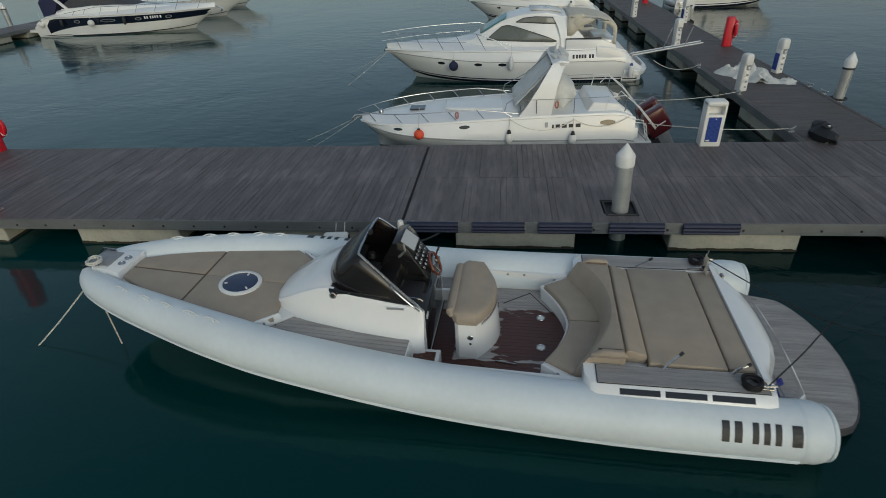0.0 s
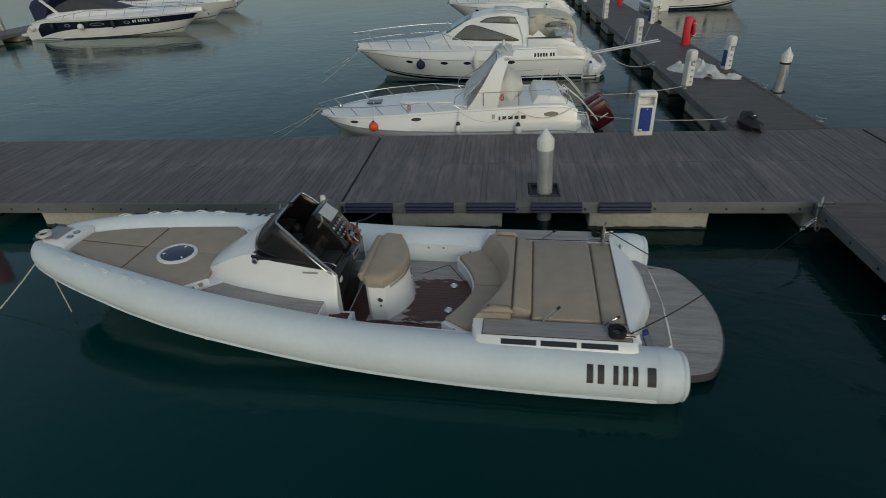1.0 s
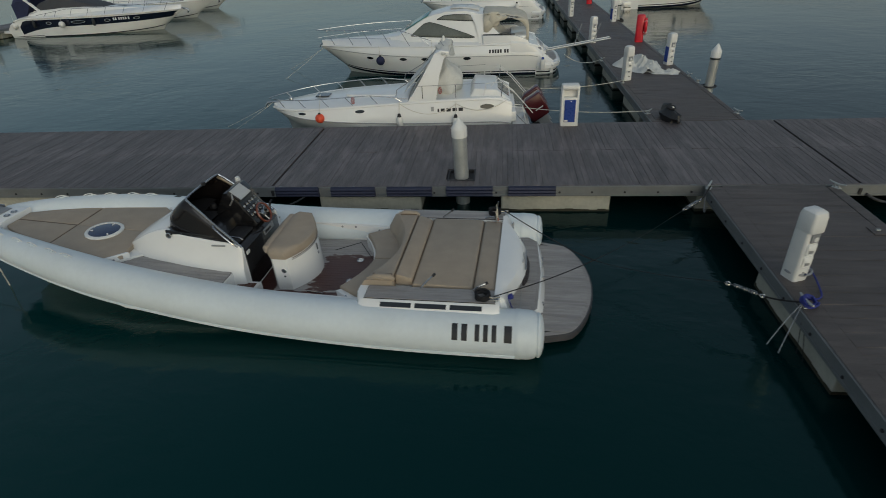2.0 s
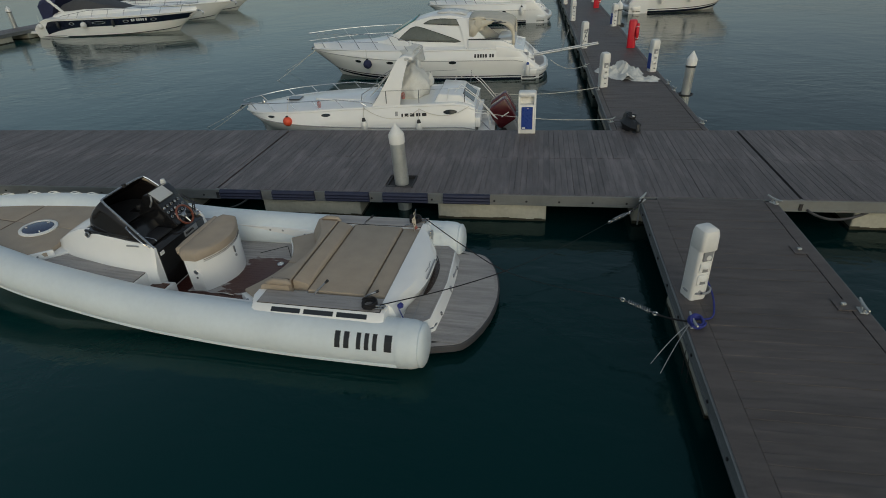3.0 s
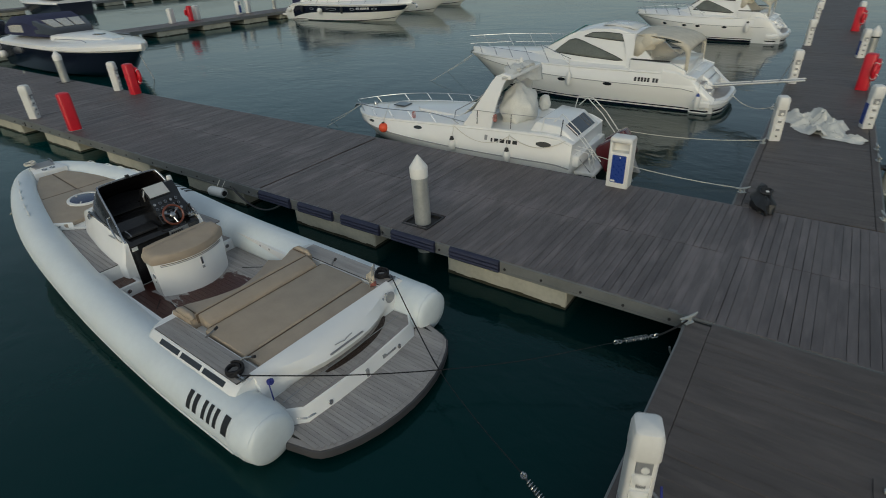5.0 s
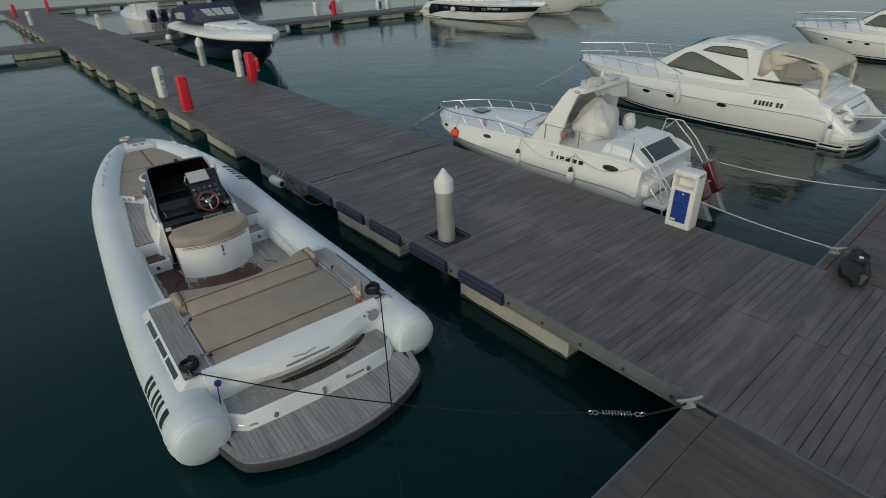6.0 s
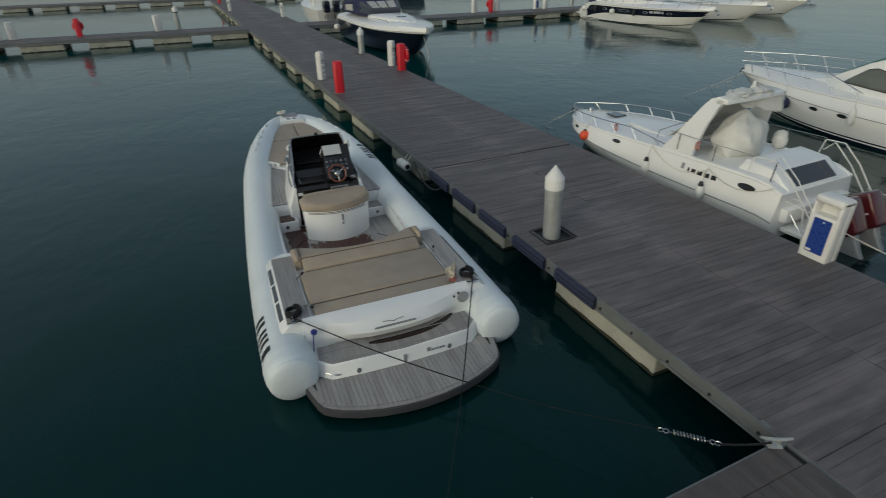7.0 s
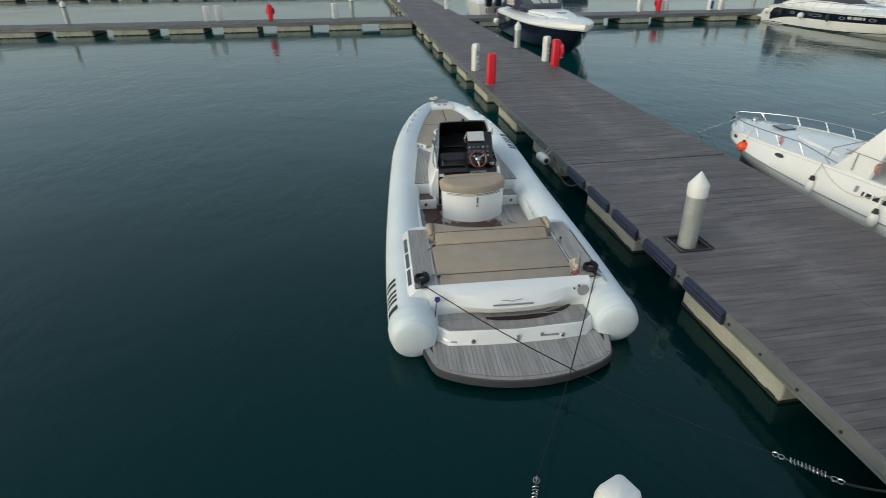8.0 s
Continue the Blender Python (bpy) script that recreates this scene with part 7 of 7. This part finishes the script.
def covered_boat(m, label):
    t = thing("motor_boat", m, label, "boat", "moored motor boats")
    h = Hull(11.95, 3.6, 1.22, 1.40, 3.2, 1.6)
    part("hull", h.mesh(), M_HULLB, t, "glossy black hull", True)
    rings = []
    for i in range(21):
        f = 0.02 + 0.975 * i / 20
        b, s, x = h.beam(f) + 0.03, h.sheer(f), h.L * f + 0.10 * f
        k = 0.3 + 0.7 * min(1.0, (1 - f) * 5)
        rings.append([(x - 0.12 * f, b * 0.97, s - 0.10 - 0.10 * f), (x, b, s - 0.10), (x, b * 0.985, s + 0.06), (x, b * 0.90, s + 0.08 + 0.08 * k), (x, b * 0.4, s + 0.08 + 0.20 * k), (x, -b * 0.4, s + 0.08 + 0.20 * k), (x, -b * 0.90, s + 0.08 + 0.08 * k), (x, -b * 0.985, s + 0.06), (x, -b, s - 0.10), (x - 0.12 * f, -b * 0.97, s - 0.10 - 0.10 * f)])
    part("deck", loft(rings), M_GEL, t, "white deck moulding", True)
    rings = [[(x, w, 1.6), (x, w, z - 0.3), (x, w * 0.75, z), (x, -w * 0.75, z), (x, -w, z - 0.3), (x, -w, 1.6)] for x, w, z in ((0.6, 1.35, 2.0), (1.5, 1.45, 2.42), (3.4, 1.40, 2.55), (4.5, 1.25, 2.35), (5.4, 1.0, 1.85))]
    part("canvas_cover", loft(rings), M_NAVYC, t, "navy canvas cover", True)
    for s in (1, -1):
        part("rub_rail", h.line(0.02, 0.985, 0.92, 0.02, s, 24, 0.02), M_GREY, t, "grey rubbing strip", True)
        pane = [[(x, s * (w + 0.012), z0), (x, s * (w + 0.012), z1)] for x, w, z0, z1 in ((1.7, 1.446, 1.72, 2.02), (2.5, 1.424, 1.74, 2.10), (3.3, 1.404, 1.76, 2.12))]
        part("canopy_window", loft(pane, closed=False), M_CLEARV, t, "milky canopy side window").modifiers.new("thick", "SOLIDIFY").thickness = 0.01
        part("deck_rail", pipe([(6.2, s * 1.30, 1.42), (6.4, s * 1.28, 1.60), (8.8, s * 1.10, 1.64), (9.1, s * 1.06, 1.50)], 0.016, 6), M_STEEL, t, "low steel deck rail", True)
    part("windscreen", loft([[(4.4, 1.30, 1.75), (4.3, 1.22, 2.32), (4.3, -1.22, 2.32), (4.4, -1.30, 1.75)], [(5.5, 1.06, 1.7), (5.4, 1.0, 2.0), (5.4, -1.0, 2.0), (5.5, -1.06, 1.7)], [(6.0, 0.85, 1.65), (5.9, 0.8, 1.76), (5.9, -0.8, 1.76), (6.0, -0.85, 1.65)]]), M_WINDOW, t, "dark windscreen", True)
    rings = [[(x, w, 1.3), (x, w * 0.96, z - 0.08), (x, w * 0.8, z), (x, -w * 0.8, z), (x, -w * 0.96, z - 0.08), (x, -w, 1.3)] for x, w, z in ((5.5, 1.15, 1.74), (7.0, 1.0, 1.76), (8.6, 0.7, 1.73), (10.0, 0.3, 1.66))]
    part("coachroof", loft(rings), M_GEL, t, "white raised foredeck", True)
    part("deck_hatch", lathe([(0.28, 0), (0.28, 0.03), (0.0, 0.05)], 18, (8.2, 0, 1.735)), M_WINDOW, t, "dark round deck hatch", True)
    for y in (-0.62, 0.0, 0.62):
        part("screen_pane", loft([[(4.52, y - 0.26, 2.335), (4.52, y + 0.26, 2.335)], [(5.38, y * 0.85 - 0.21, 2.03), (5.38, y * 0.85 + 0.21, 2.03)]], closed=False), M_CLEARV, t, "pale windscreen panel").modifiers.new("thick", "SOLIDIFY").thickness = 0.03
    part("anchor_chain", pipe([(11.2, 0.0, 1.50), (11.5, 0.1, 0.6), (11.8, 0.2, -0.2)], 0.02, 6), M_GREY, t)
    return t


covered_boat(pose(-32.10, 6.80, 0.08, 0, 0, -1), "black-hulled motor boat with white deck and navy cover")
ball_fender(pose(-31.0, 4.80, 0.75), "white ball fender on the black-hulled boat", M_WHITEP, 0.20, 0.4)
covered_boat(pose(-60.0, 22.0, 0, 0, 0, 180), "far black-hulled motor boat with white deck")


def outboard_boat(m, label):
    t = thing("motor_boat", m, label, "boat", "moored motor boats")
    h = Hull(9.5, 3.0, 1.2, 1.5, 2.2, 1.0)
    part("hull", h.mesh(), M_GELO, t, "white hull", True)
    part("deck", h.deck(0.02, 0.99, rise=0.1), M_GEL, t, "white deck", True)
    part("console", loft([[(x, w, 1.1), (x, w, z), (x, -w, z), (x, -w, 1.1)] for x, w, z in ((3.4, 0.8, 2.1), (4.6, 0.85, 2.0), (5.4, 0.6, 1.5))]), M_GEL, t, "white console", True)
    part("hardtop", box(2.6, 5.0, -1.1, 1.1, 2.75, 2.85, 0.04), M_GEL, t, "white T-top roof", True)
    for x, y in ((3.0, 0.8), (3.0, -0.8), (4.8, 0.8), (4.8, -0.8)):
        part("post", pipe([(x, y, 1.15), (x, y, 2.76)], 0.025, 6), M_STEEL, t)
    for y in (-0.75, 0.0, 0.75):
        outboard(t, pose(-0.45, y, 0.62), M_HULLB, 1.3, "black outboard engine cowl")
    return t


outboard_boat(pose(-38.2, 6.6, 0, 0, 0, 180), "white open boat with three black outboard engines")

# ---- loose things on the piers ----
bag = thing("hose_reel_bag", pose(5.03, 3.55, DECK, 0, 0, 106), "black bundled hose bag lying on the deck", "bag")
rings = []
for z, w in ((0.0, 0.92), (0.04, 1.0), (0.14, 0.98), (0.23, 0.84), (0.295, 0.60), (0.33, 0.30), (0.335, 0.05)):
    rings.append([(0.36 * w * math.cos(a) * (1 + 0.5 * noise.noise(Vector((math.cos(a) * 1.9, math.sin(a) * 1.9, z * 9)))), 0.18 * w * math.sin(a) * (1 + 0.6 * noise.noise(Vector((math.cos(a) * 2.2, math.sin(a) * 2.2, 3 + z * 10)))), z * (1 + 0.25 * math.cos(a - 0.6))) for a in np.linspace(0, 2 * math.pi, 26, endpoint=False)])
part("body", loft(rings), M_INK, bag, "black rubberised body", True)
part("loop", ring_on((0.03, 0, 0.318), (0.05, 0.10, 1), 0.10, 0.022, 18, 7), M_RUBBER, bag, smooth=True)
part("loop", ring_on((-0.05, 0.02, 0.326), (-0.12, -0.05, 1), 0.085, 0.02, 18, 7), M_RUBBER, bag, smooth=True)
part("buckle", box(-0.10, -0.05, -0.025, 0.025, 0.335, 0.355, 0.005), M_WHITEP, bag)


def heap(name, m, sx, sy, h, seed, material, label, category):
    n = 34
    rows = []
    for i in range(n + 1):
        row = []
        for j in range(n + 1):
            u, v = 2 * i / n - 1, 2 * j / n - 1
            r = math.hypot(u, v)
            q = noise.noise(Vector((u * 2.1 + seed, v * 2.1, 0.3))) + 0.6 * abs(noise.noise(Vector((u * 5 + seed, v * 5, 2.0))))
            edge = 1 + 0.25 * noise.noise(Vector((math.atan2(v, u) * 1.2 + seed, 0, 5)))
            f = max(0.0, 1 - (r / edge) ** 2)
            row.append((sx * u * edge, sy * v * edge, max(0.006 + 0.012 * abs(q), h * f * (0.45 + 1.0 * q + 0.35 * abs(noise.noise(Vector((u * 9 + seed, v * 7, 4.0))))))))
        rows.append(row)
    bm = bmesh.new()
    grid = [[bm.verts.new(p) for p in row] for row in rows]
    for i in range(n):
        for j in range(n):
            u, v = 2 * (i + 0.5) / n - 1, 2 * (j + 0.5) / n - 1
            if math.hypot(u, v) < 1.0 + 0.12 * math.sin(5 * math.atan2(v, u) + seed):
                bm.faces.new((grid[i][j], grid[i + 1][j], grid[i + 1][j + 1], grid[i][j + 1]))
    bmesh.ops.delete(bm, geom=[v for v in bm.verts if not v.link_faces], context="VERTS")
    ob = part(name, bm, material, None, label, True)
    ob.matrix_world = m
    return tagged(ob, category=category)


heap("tarpaulin", pose(5.50, 9.35, DECK, 0, 0, 20), 0.66, 0.95, 0.38, 1.7, M_CLOTH, "crumpled white tarpaulin heaped on the finger pier", "tarpaulin")
heap("tarpaulin", pose(6.05, 8.55, DECK, 0, 0, -25), 0.55, 0.30, 0.14, 4.1, M_CLOTH, "trailing end of a white tarpaulin on the finger pier", "tarpaulin")

# blue mooring rope bunch and tails on the near finger pier
coil("blue_rope", pose(4.80, -4.22, DECK + 0.02, 20, 10, 0), 0.10, M_ROPEBL, "tangled blue rope wound on a cleat", 5, 0.014)
for k, (dx, dy, dz) in enumerate(((-0.48, -0.34, -0.38), (-0.38, -0.46, -0.42), (-0.10, -0.36, -0.5), (-0.05, -0.45, -0.56))):
    rope("rope_tail", sag((4.74, -4.24, DECK + 0.05), (4.74 + dx, -4.24 + dy, DECK + dz), -0.05), 0.005, M_GREY if k < 2 else M_ROPEB, "frayed rope tail hanging from the finger pier")
rope("blue_hose", [tuple(p) for p in curve_pts([(4.80, -4.15, 0.63), (5.02, -4.10, 0.63), (5.12, -3.80, 0.64), (5.13, -3.55, 0.70), (5.08, -3.38, 0.80)], 5)], 0.012, M_ROPEBL, "thin blue hose lying beside the pedestal")
hose = [(4.95 + 0.17 * math.cos(a), -3.55 + 0.16 * math.sin(a), DECK + 0.10 + 0.012 * a / 6.28) for a in np.linspace(0, 12.5, 40)]
rope("grey_hose", hose, 0.012, M_GREY, "grey hose looped round the pedestal foot")
# rolled white fender and drooping hoses under the pier's edge
wf = thing("roll_fender", pose(-5.10, NEAR - 0.19, 0.35, 0, 90, 4), "short white roll fender tied under the pier edge", "fender")
part("roll", lathe([(0.0, -0.23), (0.09, -0.22), (0.11, -0.18), (0.11, 0.18), (0.09, 0.22), (0.0, 0.23)], 16), M_WHITEP, wf, smooth=True)
part("tie", pipe([(-0.10, 0, 0.0), (-0.24, 0.13, 0.0)], 0.008, 5), M_ROPE, wf)
part("tie", pipe([(-0.10, 0, 0.16), (-0.24, 0.14, 0.16)], 0.008, 5), M_ROPE, wf)
part("end_cap", lathe([(0.06, 0.22), (0.06, 0.235), (0.0, 0.24)], 12), M_RUBBER, wf)
rope("droop_hose", sag((-4.75, NEAR - 0.04, 0.46), (-3.15, NEAR - 0.04, 0.44), 0.30), 0.02, M_DARKM, "grey hose drooping under the pier edge")
rope("droop_hose", sag((7.55, NEAR - 0.03, 0.42), (8.75, NEAR + 0.1, 0.46), 0.22), 0.026, M_DARKM, "dark hose drooping between pier floats")
rope("droop_hose", sag((4.66, -0.62, 0.55), (4.60, -0.95, 0.40), 0.25), 0.012, M_GREY, "grey rope loop at the pier corner")


# ---- deck boards: the near ones singly, the rest joined ----
def board_mesh(name, l, w, h, axis):
    me = bpy.data.meshes.new(name)
    lx, ly = (w, l) if axis == "y" else (l, w)
    c = 0.0025
    v = [(-lx / 2, -ly / 2, -h), (lx / 2, -ly / 2, -h), (lx / 2, ly / 2, -h), (-lx / 2, ly / 2, -h),
         (-lx / 2, -ly / 2, -c), (lx / 2, -ly / 2, -c), (lx / 2, ly / 2, -c), (-lx / 2, ly / 2, -c),
         (-lx / 2 + c, -ly / 2 + c, 0), (lx / 2 - c, -ly / 2 + c, 0), (lx / 2 - c, ly / 2 - c, 0), (-lx / 2 + c, ly / 2 - c, 0)]
    f = [(0, 1, 5, 4), (1, 2, 6, 5), (2, 3, 7, 6), (3, 0, 4, 7), (4, 5, 9, 8), (5, 6, 10, 9), (6, 7, 11, 10), (7, 4, 8, 11), (8, 9, 10, 11)]
    me.from_pydata(v, [], f)
    return me


def joined_boards(name, spots, l, w, axis, material, parent, label):
    """Many boards in one mesh; spots are (x, y, z, length)."""
    vs, fs = [], []
    for x, y, z, ll in spots:
        lx, ly = (w, ll) if axis == "y" else (ll, w)
        o = len(vs)
        vs += [(x - lx / 2, y - ly / 2, z - 0.035), (x + lx / 2, y - ly / 2, z - 0.035), (x + lx / 2, y + ly / 2, z - 0.035), (x - lx / 2, y + ly / 2, z - 0.035),
               (x - lx / 2, y - ly / 2, z), (x + lx / 2, y - ly / 2, z), (x + lx / 2, y + ly / 2, z), (x - lx / 2, y + ly / 2, z)]
        fs += [(o, o + 1, o + 5, o + 4), (o + 1, o + 2, o + 6, o + 5), (o + 2, o + 3, o + 7, o + 6), (o + 3, o, o + 4, o + 7), (o + 4, o + 5, o + 6, o + 7)]
    me = bpy.data.meshes.new(name)
    me.from_pydata(vs, [], fs)
    me.materials.append(material)
    ob = new(name, me)
    ob.parent = parent
    ob.matrix_parent_inverse = parent.matrix_world.inverted()
    return tagged(ob, label, kind="stuff")


rnd = random.Random(7)
SECTION, GAP = 11.33, 0.0042
PER = 98
PITCH = (SECTION - 0.055) / PER
JOINTS = [7.44 + SECTION * k for k in range(-7, 4)]
ROWS = ((NEAR + 0.012, 1.50), (1.506, FAR - 0.012))
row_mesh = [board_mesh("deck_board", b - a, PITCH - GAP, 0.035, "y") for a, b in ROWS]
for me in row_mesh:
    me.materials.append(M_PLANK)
far_spots = []
for j in JOINTS:
    for i in range(PER):
        x = j + 0.0275 + (i + 0.5) * PITCH
        for k, (a, b) in enumerate(ROWS):
            if k == 0 and abs(x) < 0.29:
                # boards cut round the pile's collar
                far_spots.append((x, (a + -0.12) / 2, DECK, -0.12 - a))
                far_spots.append((x, (0.44 + b) / 2, DECK, b - 0.44))
                continue
            z = DECK + rnd.uniform(-0.003, 0.003)
            if -9.0 < x < 8.4:
                ob = new("deck_board", row_mesh[k])
                ob.parent = main_pier
                ob.matrix_world = pose(x, (a + b) / 2 + rnd.uniform(-0.004, 0.004), z, rnd.uniform(-0.12, 0.12), rnd.uniform(-0.6, 0.6), rnd.uniform(-0.05, 0.05)) @ Matrix.Diagonal((rnd.uniform(0.975, 1.055), 1, 1, 1))
            else:
                far_spots.append((x, (a + b) / 2, z, b - a))
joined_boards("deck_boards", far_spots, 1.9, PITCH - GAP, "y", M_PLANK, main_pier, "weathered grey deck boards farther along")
for j in JOINTS:
    bm = box(j - 0.027, j + 0.027, NEAR - 0.02, FAR + 0.02, DECK - 0.20, DECK - 0.07)
    ob = part("joint_gap", bm, M_RUBBER, main_pier)
    ob.matrix_parent_inverse = main_pier.matrix_world.inverted()

# finger piers: boards across, with a border board along each edge
def finger_boards(parent, x0, x1, y0, y1, count_single, skew=0.0):
    w = x1 - x0
    me = board_mesh("finger_board", w, 0.1370, 0.035, "x")
    me.materials.append(M_PLANKX)
    spots = []
    n = int(abs(y1 - y0) / 0.138)
    for i in range(n):
        f = (i + 0.5) / n
        y = y0 + (y1 - y0) * f
        x = (x0 + x1) / 2 + skew * (y - y0)
        z = DECK + rnd.uniform(-0.003, 0.003)
        if i < count_single:
            ob = new("finger_board", me)
            ob.parent = parent
            ob.matrix_world = pose(x, y, z, rnd.uniform(-0.5, 0.5), rnd.uniform(-0.1, 0.1), rnd.uniform(-0.05, 0.05) - math.degrees(skew))
        else:
            spots.append((x, y, z, w))
    if spots:
        joined_boards("finger_boards", spots, w, 0.1370, "x", M_PLANKX, parent, "weathered finger-pier boards farther along")


finger_boards(near_finger, 4.972, 6.775, NEAR - 0.03, -14.45, 102)
finger_boards(far_finger, 4.71, 6.69, FAR + 0.03, 48.5, 160, -0.014)
for y, x in ((-2.25, 6.72), (-3.65, 6.72), (-5.2, 6.72)):
    cover = part("hatch_cover", box(-0.10, 0.10, -0.12, 0.12, 0.0, 0.010, 0.003), M_PLANKX, near_finger, "small wooden hatch cover")
    cover.matrix_world = pose(x, y, DECK + 0.004)
    knob = part("hatch_knob", box(-0.03, 0.03, -0.02, 0.02, 0.0, 0.03, 0.006), M_GALV, cover)
    knob.matrix_local = pose(0, 0, 0.010)
part("end_channel", box(-0.05, 0.0, -1.14, 1.14, DECK - 0.22, DECK - 0.004), M_FASCIA, near_finger, "grey weathered metal channel")
for s, a in ((1, 0.862), (-1, 0.955)):
    part("edge_board", box(0.0, 13.9, *sorted((s * a, s * 1.135)), DECK - 0.03, DECK + 0.004, 0.004), M_PLANKX, near_finger, "long weathered edge board")
    part("edge_board", box(0.0, 45.5, *sorted((s * 1.0, s * 1.115)), DECK - 0.03, DECK + 0.004, 0.004), M_PLANKX, far_finger, "long weathered edge board")


def cross_deck(parent, length, w):
    spots = [(0.07 + i * 0.14, 0, DECK, w) for i in range(int(length / 0.14))]
    ob = joined_boards("deck_boards", spots, w, 0.128, "y", M_PLANK, parent, "weathered grey deck boards")
    ob.matrix_parent_inverse = Matrix.Identity(4)


cross_deck(cross_pier, 110, 2.36)
cross_deck(outer_pier, 140, 2.36)
